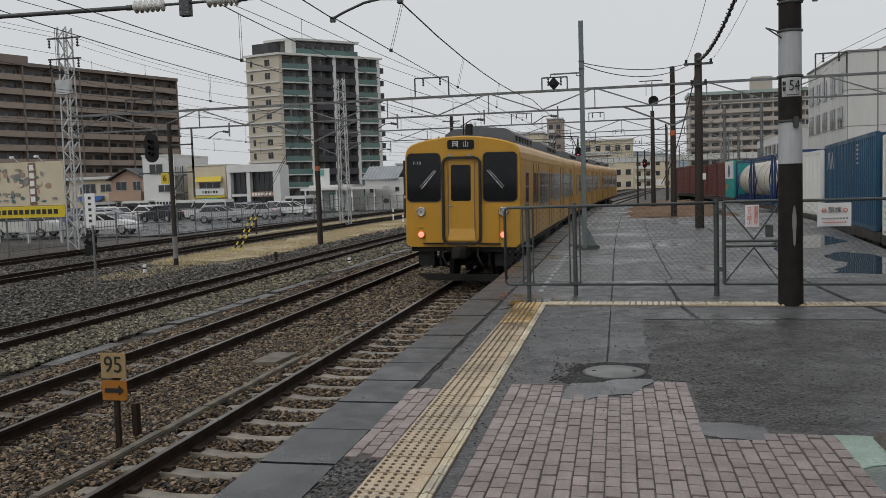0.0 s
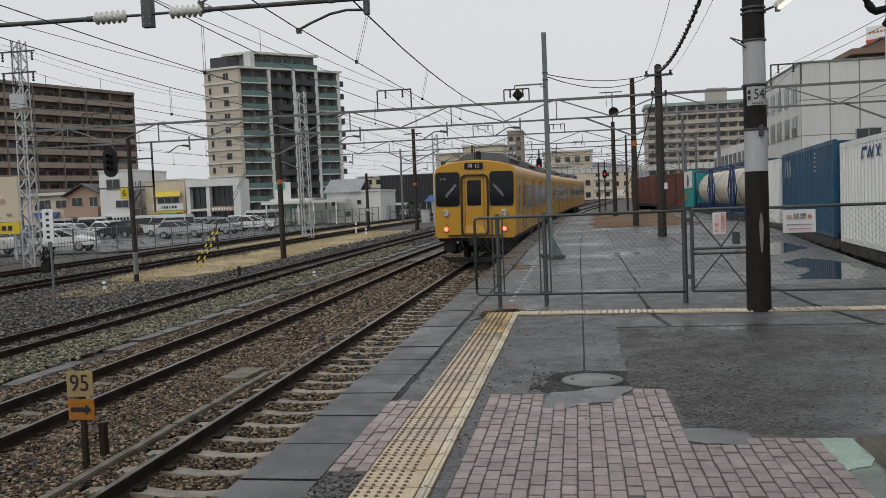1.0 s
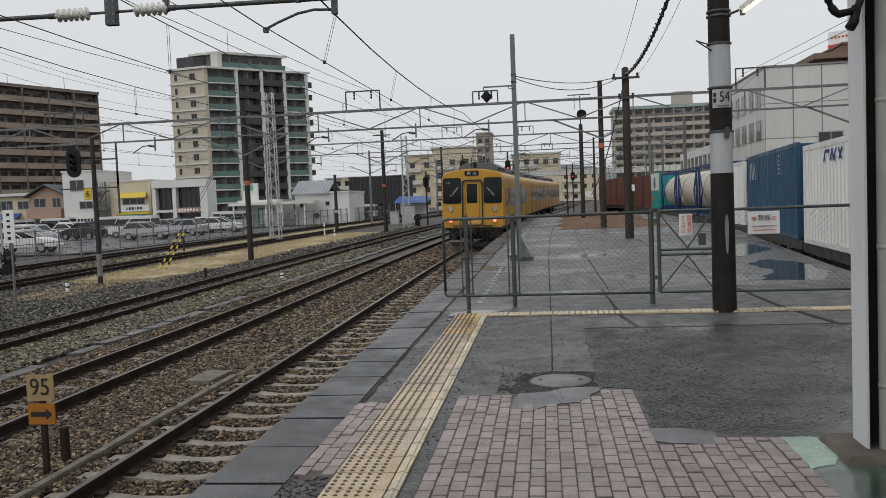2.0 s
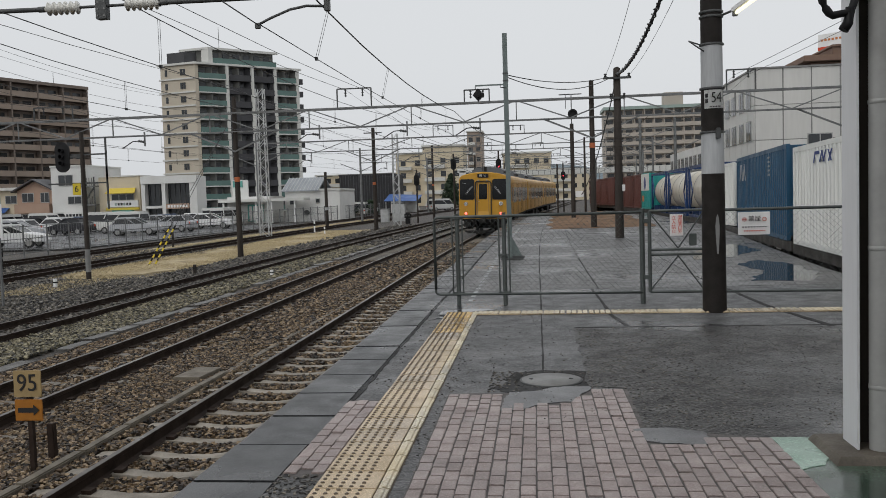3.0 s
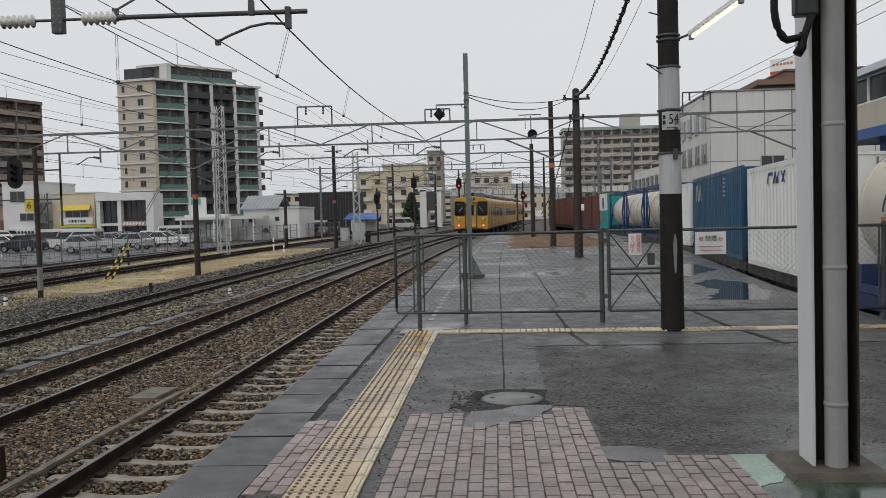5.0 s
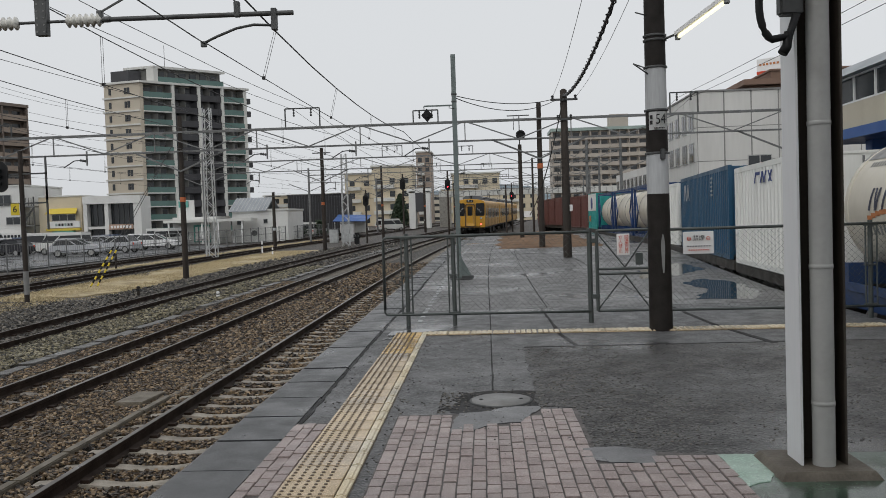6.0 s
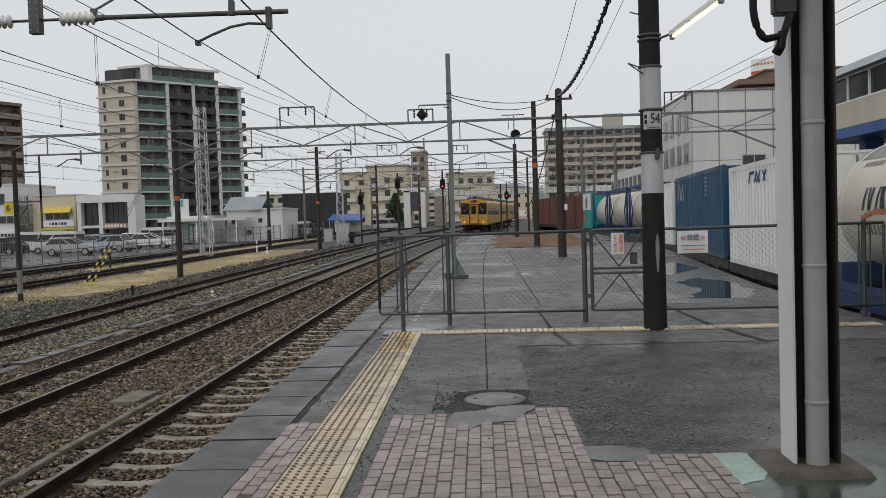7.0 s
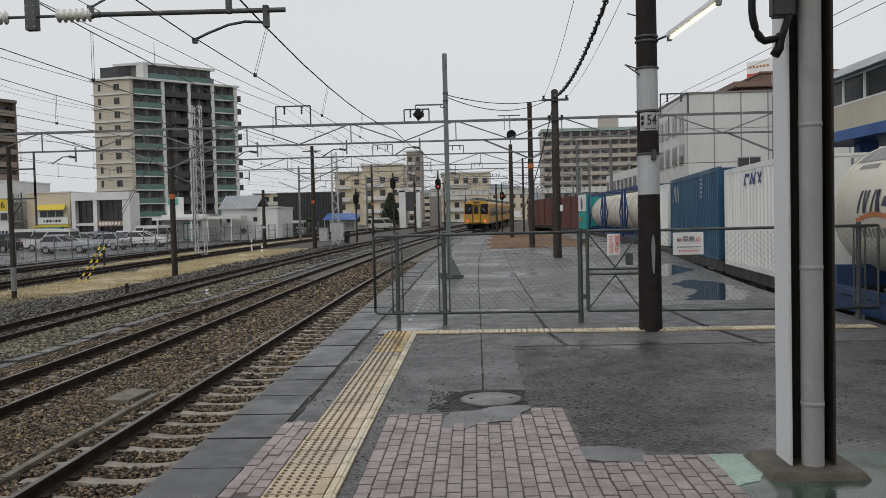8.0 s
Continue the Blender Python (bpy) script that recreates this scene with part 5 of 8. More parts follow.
# ---- poles and the canopy column ----
def platform_pole():
    x, y = 2.30, 11.36
    t = thing("lamp_pole", "tall platform pole with faded white and dark brown bands", "pole", at=(x, y, 0))
    r0, r1 = 0.152, 0.122
    top = 6.2
    rad = lambda z: r0 + (r1 - r0) * z / top  # noqa: E731
    for z0, z1, m, lab in ((0.0, 1.80, "pole_brown", "dark brown painted base"), (1.80, 2.33, "pole_white", "faded white painted band"), (2.33, 2.62, "pole_brown", "dark brown band"),
                           (2.62, 2.88, "pole_brown", "dark band behind the number plate"), (2.88, 3.45, "pole_white", "faded white painted band"), (3.45, top, "pole_brown", "dark brown painted top")):
        bm = BM()
        lathe(bm, [(rad(z0), z0), (rad((z0 + z1) / 2), (z0 + z1) / 2), (rad(z1), z1)], None, 28)
        part("shaft_band", bm, m, t, lab)
    for z in (2.33, 2.89, 3.45, 3.80, 3.86):
        bm = BM()
        lathe(bm, [(rad(z) + 0.004, z - 0.016), (rad(z) + 0.010, z - 0.012), (rad(z) + 0.010, z + 0.012), (rad(z) + 0.004, z + 0.016)], None, 28)
        for k in range(14):
            a = 2 * math.pi * k / 14
            box(bm, (-0.008, -0.006, -0.012), (0.008, 0.006, 0.012), m=Matrix.Translation(((rad(z) + 0.012) * math.cos(a), (rad(z) + 0.012) * math.sin(a), z)))
        part("steel_strap", bm, "steel_dark", t, "perforated steel strap")
    bm = BM()
    box(bm, (0.01, -rad(2.3) - 0.05, 2.24), (0.07, -rad(2.3) + 0.02, 2.38), 0.01)
    part("strap_lock", bm, "steel_dark", t)
    bm = BM()
    path_tube(bm, [(-0.10, -0.05, 3.43), (-0.30, -0.08, 3.50)], 0.009)
    path_tube(bm, [(-0.30, -0.08, 3.50), (-0.11, -0.08, 3.36)], 0.009)
    part("step_bracket", bm, "steel_dark", t)
    bm = BM()
    path_tube(bm, [(-0.11, -0.06, 4.12), (-0.26, -0.08, 4.16)], 0.009)
    part("step_bracket", bm, "steel_dark", t)
    # scar of lost paint
    bm = BM()
    pts = []
    for i in range(14):
        a = 2 * math.pi * i / 14
        pts.append((0.55 + 0.17 * math.cos(a) * (1 + 0.2 * math.sin(3 * a)), 1.02 + 0.26 * math.sin(a)))
    vs = []
    for a, z in pts:
        ang = -math.pi / 2 + (a - 0.42)
        vs.append(bm.verts.new(((rad(z) + 0.003) * math.cos(ang), (rad(z) + 0.003) * math.sin(ang), z)))
    bm.faces.new(vs)
    part("bare_patch", bm, "pole_grey", t, "grey patch where paint has flaked away")
    # number plate
    bm = BM()
    n = 9
    A = [((rad(2.75) + 0.007) * math.sin(radians(-52 + 104 * i / (n - 1))), -(rad(2.75) + 0.007) * math.cos(radians(-52 + 104 * i / (n - 1)))) for i in range(n)]
    sweep(bm, [(0, 2.63), (0, 2.865)], [lambda u, z, p=p: Vector((p[0], p[1], z)) for p in A], closed=False, caps=False)
    bmesh.ops.solidify(bm, geom=bm.faces[:], thickness=0.003)
    plate = part("number_plate", bm, "white_paint", t, "white enamel number plate")
    text_part("plate_number", "54", 0.185, "text_black", plate, Matrix.Translation((0.024, -rad(2.75) - 0.013, 2.76)), stretch=0.72)
    for i in range(2):
        bm = BM()
        box(bm, (-0.108, -0.110, 2.77 - 0.07 * i), (-0.075, -0.126, 2.82 - 0.07 * i))
        part("plate_marking", bm, "text_black", plate)
    for i in range(7):
        bm = BM()
        box(bm, (-0.06 + 0.02 * i, -rad(2.75) - 0.012, 2.645), (-0.048 + 0.02 * i, -rad(2.75) - 0.004, 2.66))
        part("plate_marking", bm, "text_black", plate)
    # tube lamp on its arm
    l = thing("tube_lamp", "lit fluorescent tube lamp on a bracket from the pole", "lamp")
    a, b = Vector((2.53, 11.05, 3.77)), Vector((2.84, 9.95, 3.94))
    bm = BM()
    path_tube(bm, [(x + 0.10, y - 0.07, 3.80), a + Vector((0.0, 0.0, 0.05)), a.lerp(b, 0.25) + Vector((0, 0, 0.06))], 0.016, 8)
    part("bracket", bm, "steel_grey", l)
    bm = BM()
    bar(bm, a + Vector((0, 0, 0.045)), b + Vector((0, 0, 0.045)), 0.10, 0.05)
    part("lamp_housing", bm, "white_paint", l)
    bm = BM()
    tube(bm, a.lerp(b, 0.03), b.lerp(a, 0.03), 0.021, 10)
    part("lamp_tube", bm, "tube_lit", l, "glowing tube")
    for e in (a, b):
        bm = BM()
        box(bm, tuple(e - Vector((0.03, 0.03, 0.03))), tuple(e + Vector((0.03, 0.03, 0.06))), 0.006)
        part("lamp_holder", bm, "steel_grey", l)


platform_pole()


def canopy_column():
    t = thing("canopy_column", "white-painted steel H column with a grey drain pipe", "column", at=(-0.082, -0.24, 0))
    # web and right flange carry the shade inside the H in their colour
    for x0, x1, m in ((1.903, 1.917, "col_white"), (2.155, 2.169, "col_shaded_brown")):
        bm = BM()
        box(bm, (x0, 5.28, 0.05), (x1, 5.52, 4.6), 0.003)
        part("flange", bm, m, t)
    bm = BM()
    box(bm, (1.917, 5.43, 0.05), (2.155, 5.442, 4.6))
    part("web", bm, "col_shaded_brown", t, "recessed web, brown darkened for the recess shade")
    bm = BM()
    tube(bm, (2.04, 5.30, 0.05), (2.04, 5.30, 4.6), 0.064, 24)
    part("drain_pipe", bm, "pipe_grey", t, "grey drain pipe")
    for z in (0.42, 1.22, 2.05, 2.78):
        bm = BM()
        lathe(bm, [(0.0642, -0.013), (0.0672, -0.011), (0.0672, 0.011), (0.0642, 0.013)], Matrix.Translation((2.04, 5.30, z)), 24)
        part("pipe_collar", bm, "pipe_grey", t)
    bm = BM()
    box(bm, (1.80, 5.20, 2.66), (1.93, 5.28, 3.0), 0.012)
    part("junction_box", bm, "steel_dark", t, "dark grey junction box")
    bm = BM()
    pts = []
    for i in range(15):
        a = radians(60 + 200 * i / 14)
        pts.append((1.765 + 0.085 * math.cos(a), 5.20, 2.72 + 0.20 * math.sin(a)))
    path_tube(bm, pts + [(1.845, 5.20, 2.54), (1.89, 5.21, 2.66)], 0.022, 10)
    path_tube(bm, [(1.845, 5.20, 2.56), (1.83, 5.20, 2.48), (1.805, 5.20, 2.44)], 0.028, 10)
    part("conduit", bm, "black", t, "looped black corrugated conduit")
    bm = BM()
    rings = []
    for z, k in ((0.0, 0.0), (0.045, 0.03), (0.055, 0.04)):
        rings.append([bm.verts.new(p) for p in ((1.73 + k, 5.12 + k * 0.8, z), (2.31 - k, 5.12 + k * 0.8, z), (2.31 - k, 5.66 - k, z), (1.73 + k, 5.66 - k, z))])
    for A, B in zip(rings, rings[1:]):
        for i in range(4):
            bm.faces.new((A[i], A[(i + 1) % 4], B[(i + 1) % 4], B[i]))
    bm.faces.new(rings[-1])
    bm.faces.new(rings[0][::-1])
    part("plinth", bm, "plinth", t, "chipped brown concrete plinth")


canopy_column()


def canopy():
    """A plain canopy over the camera, added above the view to close the place and shade it."""
    bm = BM()
    # height and reach set by how much sky light they block
    box(bm, (-0.8, -14, 4.6), (4.9, 2.6, 4.75))
    solid("ceiling", bm, "pole_grey", "plain grey canopy roof, added unseen to shade the near platform", "roof", kind="structure")


canopy()


def signal_mast():
    t = thing("steel_mast", "grey-green square steel mast on a gusseted base plate", "mast", at=Matrix.Translation((-0.665, 21.4, rise(21.4))))
    bm = BM()
    box(bm, (-0.058, -0.058, 0.02), (0.058, 0.058, 5.62), 0.006)
    part("shaft", bm, "mast_green", t)
    bm = BM()
    box(bm, (-0.22, -0.22, 0.0), (0.33, 0.22, 0.03), 0.004)
    box(bm, (-0.25, -0.05, 0.03), (0.36, 0.05, 0.09), 0.004)
    part("base_plate", bm, "steel_dark", t)
    bm = BM()
    poly(bm, [(0.058, -0.01, 0.09), (0.30, -0.01, 0.09), (0.058, -0.01, 0.56)], (0, 0.02, 0))
    part("gusset", bm, "mast_green", t)
    bm = BM()
    bar(bm, (-0.76, -0.03, 4.36), (0.0, -0.03, 4.36), 0.035)
    part("arm", bm, "mast_green", t)
    bm = BM()
    path_tube(bm, [(-0.12, -0.05, 4.36), (-0.13, -0.06, 4.29), (0.0, -0.06, 4.28)], 0.012)
    part("arm_bolt", bm, "steel_dark", t)
    bm = BM()
    poly(bm, [(-0.83, -0.05, 4.13), (-0.69, -0.05, 3.97), (-0.54, -0.05, 4.13), (-0.69, -0.05, 4.30)], (0, 0.09, 0))
    bar(bm, (-0.76, -0.01, 4.28), (-0.76, -0.01, 4.36), 0.02)
    tube(bm, (-0.69, -0.04, 4.13), (-0.69, -0.12, 4.13), 0.055, 12)
    part("diamond_marker", bm, "black", t, "black diamond-shaped marker")
    for z in (4.44, 4.62):
        bm = BM()
        box(bm, (-0.07, -0.07, z), (0.07, 0.07, z + 0.03), 0.004)
        part("strap", bm, "steel_dark", t)


signal_mast()


def sag(p, q, drop, n=10):
    p, q = Vector(p), Vector(q)
    return [p.lerp(q, i / n) - Vector((0, 0, drop * 4 * (i / n) * (1 - i / n))) for i in range(n + 1)]


def cable(name, pts, r, label, category="cable", group="", n=5, material="wire"):
    bm = BM()
    path_tube(bm, pts, r, n)
    return solid(name, bm, material, label, category, group)


def far_pole():
    x, y = 2.84, 29.6
    g = rise(y)
    t = thing("timber_pole", "dark creosoted pole with cross arm and insulators", "pole", at=(x, y, g))
    bm = BM()
    lathe(bm, [(0.15, 0), (0.135, 2.5), (0.118, 5.75), (0.05, 5.8)], None, 14)
    part("shaft", bm, "wood_pole", t)
    for z, w in ((5.42, 0.46), (4.75, 0.26)):
        bm = BM()
        bar(bm, (-w, -0.13, z), (w, -0.13, z), 0.07)
        part("cross_arm", bm, "steel_dark", t)
        for s in (-0.85, 0.85):
            bm = BM()
            lathe(bm, [(0.03, 0), (0.055, 0.03), (0.03, 0.06), (0.055, 0.09), (0.02, 0.12)], Matrix.Translation((w * s, -0.13, z + 0.035)), 8)
            part("insulator", bm, "wire", t)
    bm = BM()
    box(bm, (0.10, -0.16, 1.6), (0.2, -0.08, 1.82), 0.01)
    part("junction_box", bm, "white_paint", t)
    top = Vector((x, y - 0.12, g + 5.55))
    # twisted supply cable up to the platform pole
    pts = sag(top, (2.30, 11.5, 5.75), 0.55, 24)
    bm = BM()
    path_tube(bm, pts, 0.028, 6)
    for k in range(2):
        path_tube(bm, [p + Vector((0.05 * math.cos(i * 1.9 + k * 3.1), 0, 0.05 * math.sin(i * 1.9 + k * 3.1))) for i, p in enumerate(sag(top, (2.30, 11.5, 5.75), 0.55, 72))], 0.016, 4)
    solid("twisted_cable", bm, "wire", "thick black twisted cable strung between two poles", "cable")
    for dx in (-0.4, 0.4):
        cable("thin_wire", sag((x + dx, y - 0.1, g + 5.5), (2.30 + dx * 1.2, 11.5, 6.1), 0.35, 14), 0.006, "thin wire strung between two poles", group="pole wires", n=4)
    m = Vector((-0.6, 21.4, 4.55))
    for dz, dr in ((0.0, 0.32), (0.06, 0.18)):
        cable("control_cable", sag(m + Vector((0, 0, dz)), (x - 0.3, y - 0.1, g + 5.4 + dz), dr, 16), 0.012, "black control cable sagging from the steel mast", group="control cables", n=5)
    cable("down_lead", sag((x - 0.05, y, g + 5.3), (2.1, 39.4, 1.6), 0.5, 12), 0.02, "black cable running down to the next pole")


far_pole()


# ---- overhead line structures ----
def lattice_mast(x, y, z, h, w, name="lattice_mast", label="pale galvanised steel lattice mast", top_w=None):
    t = thing(name, label, "mast", "lattice masts", at=(x, y, z))
    tw = top_w or w * 0.75
    at = lambda s, q, f: Vector((s * (w + (tw - w) * f) / 2, q * (w + (tw - w) * f) / 2, h * f))  # noqa: E731
    for s in (-1, 1):
        for q in (-1, 1):
            bm = BM()
            bar(bm, at(s, q, 0), at(s, q, 1), 0.06)
            part("leg", bm, "steel_pale", t)
    n = int(h / 0.55)
    for k, (s0, q0, s1, q1) in enumerate(((-1, -1, 1, -1), (-1, 1, 1, 1), (-1, -1, -1, 1), (1, -1, 1, 1))):
        for i in range(n):
            a, b = (at(s0, q0, i / n), at(s1, q1, (i + 1) / n)) if i % 2 else (at(s1, q1, i / n), at(s0, q0, (i + 1) / n))
            bm = BM()
            bar(bm, a, b, 0.035)
            part("lacing_bar", bm, "steel_pale", t)
    return t


def gantry(y, u0, u1, ztop, depth, legs, label, drops=(), bay=2.3):
    """A truss beam over the tracks, on poles, with raised wire frames above and hangers below."""
    t = thing("line_gantry", label, "gantry", "overhead line gantries")
    X = lambda u: u + bend(y)  # noqa: E731
    zt, zb = ztop, ztop - depth
    for z, w in ((zt, 0.065), (zb, 0.04)):
        for d in (-0.22, 0.22):
            bm = BM()
            bar(bm, (X(u0), y + d, z), (X(u1), y + d, z), w)
            part("chord", bm, "steel_grey", t)
    n = int((u1 - u0) / bay)
    for i in range(n):
        a, b = u0 + (u1 - u0) * i / n, u0 + (u1 - u0) * (i + 1) / n
        bm = BM()
        if i % 2:
            bar(bm, (X(a), y - 0.22, zt), (X(b), y - 0.22, zb), 0.05)
        else:
            bar(bm, (X(a), y - 0.22, zb), (X(b), y - 0.22, zt), 0.05)
        part("diagonal", bm, "steel_grey", t)
        if i % 2 == 0:
            bm = BM()
            bar(bm, (X(b), y - 0.22, zt), (X(b), y - 0.22, zb), 0.045)
            part("strut", bm, "steel_grey", t)
    for u, base, kind in legs:
        p = thing("gantry_pole", "dark pole carrying the overhead line gantry" if kind == "pole" else "galvanised pole carrying the gantry", "pole", "gantry poles", at=(X(u), y, base))
        bm = BM()
        lathe(bm, [(0.135, 0), (0.12, (ztop - base) * 0.5), (0.10, ztop - base + 0.75)], None, 14)
        part("shaft", bm, "wood_pole" if kind == "pole" else "steel_grey", p)
        if kind == "pole":
            bm = BM()
            lathe(bm, [(0.130, 3.5), (0.130, 3.72)], None, 14)
            part("orange_band", bm, "orange_band", p, "orange painted band")
        for s in (-1, 1):
            bm = BM()
            bar(bm, (X(u), y - 0.1, zb - 0.9), (X(u) + s * 2.1, y - 0.1, zb), 0.07)
            part("knee_brace", bm, "steel_grey", t)
    for u, w, h in drops:
        bm = BM()
        for s in (-1, 1):
            bar(bm, (X(u) + s * w / 2, y - 0.2, zt), (X(u) + s * w / 2, y - 0.2, zt + h), 0.055)
        bar(bm, (X(u) - w / 2, y - 0.2, zt + h), (X(u) + w / 2, y - 0.2, zt + h), 0.055)
        part("wire_frame", bm, "steel_dark", t, "raised frame for feeder wires")
        for s in (-0.25, 0.25):
            bm = BM()
            lathe(bm, [(0.02, 0.0), (0.055, -0.08), (0.02, -0.12), (0.055, -0.2), (0.02, -0.24), (0.055, -0.32), (0.02, -0.36)], Matrix.Translation((X(u) + s * w, y - 0.2, zt + h)), 7)
            part("insulator", bm, "steel_dark", t)
    return t


GY = (12.3, 38.0, 64.0, 88.0, 116.0, 148.0, 185.0)
gantry(38.0, -26.6, 13.0, 5.82, 0.85, ((-13.85, rise(38) - 0.95, "pole"), (2.3, rise(38), "pole"), (13.0, rise(38) - 0.95, "steel")),
       "long grey steel truss gantry spanning all the tracks", drops=((-22.5, 1.9, 0.62), (-8.2, 1.55, 0.85), (-2.7, 1.1, 0.55), (8.6, 1.2, 0.9)))
TALL = lattice_mast(-26.7 + bend(38), 38.0, rise(38) - 0.95, 11.0, 0.60)
lattice_mast(-18.55, 57.0, rise(57) - 0.95, 10.2, 0.62)
lattice_mast(-11.8, 72.0, rise(72) - 0.95, 7.9, 0.55)
for y, ub in ((64.0, -22.5), (88.0, -21.0), (116.0, -20.0), (148.0, -20.0), (185.0, -20.0)):
    g = rise(y)
    gantry(y, ub, 9.0, 6.0 + g, 0.8, ((ub, g - 0.95, "steel"), (-13.4, g - 0.95, "pole"), (2.2 if y > 70 else 6.5, g - 0.95, "steel"), (9.0, g - 0.95, "steel")),
           "grey steel truss gantry further along the line", drops=((-8.0, 1.5, 0.8), (-2.5, 1.1, 0.6), (4.5, 1.2, 0.7)))


def near_support():
    """The support over the nearest tracks: its beam stays above the view, its registration arms hang into it."""
    y = 12.3
    t = thing("registration_arm", "overhead line support with ribbed insulators and a steady arm", "overhead line support")
    bm = BM()
    bar(bm, (-14.0, y, 6.6), (11.0, y, 6.6), 0.25)
    part("beam", bm, "steel_grey", t)
    for u in (-14.0, 11.0):
        bm = BM()
        lathe(bm, [(0.19, -0.95), (0.15, 6.8)], Matrix.Translation((u, y, 0)), 14)
        part("beam_post", bm, "wood_pole", t)
    bm = BM()
    box(bm, (-6.46, y - 0.06, 4.43), (-6.29, y + 0.06, 6.5), 0.004)
    drop = part("drop_post", bm, "steel_dark", t, "perforated steel drop post")
    for k in range(12):
        for s in (-0.05, 0.05):
            bm = BM()
            lathe(bm, [(0.014, 0.0), (0.014, 0.004)], Matrix.Translation((-6.375 + s, y - 0.061, 4.48 + 0.1 * k)) @ pose(0, 0, 0, 90), 8)
            part("bolt_hole", bm, "pole_grey", drop)
    for s in (-1, 1):
        ax = -6.375 + s * 0.35
        bm = BM()
        prof = [(0.03, 0.0)]
        for k in range(6):
            prof += [(0.055, 0.02 + 0.09 * k), (0.10, 0.045 + 0.09 * k), (0.055, 0.075 + 0.09 * k)]
        prof += [(0.03, 0.56)]
        lathe(bm, prof, Matrix.Translation((ax, y, 4.63)) @ pose(0, 0, 0, 0, 90 * s, 0), 16)
        part("insulator", bm, "insulator", t, "ribbed grey-white insulator")
        bm = BM()
        tube(bm, (-6.375, y, 4.63), (ax, y, 4.63), 0.022, 8)
        tube(bm, (ax + s * 0.56, y, 4.63), (ax + s * 0.66, y, 4.63), 0.045, 10)
        part("insulator_cap", bm, "steel_dark", t)
        bm = BM()
        tube(bm, (ax + s * 0.6, y, 4.63), (-2.66, y, 4.61) if s > 0 else (-10.0, y, 4.66), 0.036, 10)
        part("pipe_arm", bm, "steel_dark", t, "grey pipe arm")
    bm = BM()
    box(bm, (-2.98, y - 0.05, 4.37), (-2.90, y + 0.05, 4.68), 0.006)
    part("pipe_clamp", bm, "steel_dark", t)
    bm = BM()
    path_tube(bm, [(-2.94, y, 4.44), (-3.25, y, 4.46), (-3.5, y, 4.42), (-3.8, y, 4.31), (-4.0, y, 4.22)], 0.02, 8)
    part("steady_arm", bm, "steel_dark", t, "bent steady arm")
    bm = BM()
    box(bm, (-4.03, y - 0.03, 4.17), (-3.95, y + 0.03, 4.25), 0.006)
    part("wire_clip", bm, "steel_dark", t)
    bm = BM()
    box(bm, (-3.52, y - 0.04, 4.58), (-3.44, y + 0.04, 4.80), 0.006)
    bar(bm, (-3.48, y, 4.78), (-3.75, y, 5.1), 0.025)
    box(bm, (-5.55, y - 0.04, 4.58), (-5.47, y + 0.04, 4.76), 0.006)
    bar(bm, (-5.5, y, 4.74), (-4.6, y, 5.2), 0.025)
    part("pipe_bracket", bm, "steel_dark", t)


near_support()


def catenary(u, zc, zm, supports, first=None, label="contact wire with its messenger and droppers above a track"):
    """Contact wire, sagging messenger wire and droppers along one track."""
    t = thing("overhead_line", label, "overhead line", "overhead lines")
    C, H = [], []
    droppers = []
    for k, (a, b) in enumerate(zip(supports, supports[1:])):
        sa, sb = 0.22 * (-1) ** k, 0.22 * (-1) ** (k + 1)
        n = 8
        for i in range(n + (b == supports[-1])):
            f = i / n
            y = a + (b - a) * f
            dc = sa + (sb - sa) * f
            if first and k == 0:
                dc = first[0] * (1 - f) + sb * f
            dm = (first[1] * (1 - f) + sb * f) if first and k == 0 else dc
            pc = yard(u + dc, y, zc)
            pm = yard(u + dm, y, zm - (0.15 * (1 - f) if first and k == 0 else 0.0) - 0.30 * 4 * f * (1 - f))
            C.append(pc)
            H.append(pm)
            if i % 2 == 1:
                droppers.append((pc, pm))
    for name, P, r in (("contact_wire", C, 0.008), ("messenger_wire", H, 0.015 if first else 0.010)):
        bm = BM()
        path_tube(bm, P, r, 5)
        part(name, bm, "wire", t)
    for a, b in droppers[:14]:
        bm = BM()
        for d in (-0.02, 0.02):
            tube(bm, a + Vector((d, 0, 0)), b + Vector((d, 0, 0)), 0.0045, 4)
        box(bm, tuple(a - Vector((0.025, 0.03, 0.03))), tuple(a + Vector((0.025, 0.03, 0.03))))
        part("dropper", bm, "wire", t)


SUP = [-20.0] + list(GY)
catenary(-3.5, 4.24, 5.35, [12.3] + list(GY[1:]), first=(-0.48, -0.20))
cable("contact_wire_near", [(-3.98, 12.3, 4.22), (-3.6, -10, 4.22)], 0.009, "contact wire over the platform track", "overhead line", "overhead lines")
cable("messenger_near", [(-3.98, 12.3, 5.2), (-3.6, -10, 5.0)], 0.013, "messenger wire over the platform track", "overhead line", "overhead lines")
for u in TRACKS[1:]:
    catenary(u, 4.24, 5.25, SUP)
catenary(4.6, 4.3, 4.9, GY[1:])


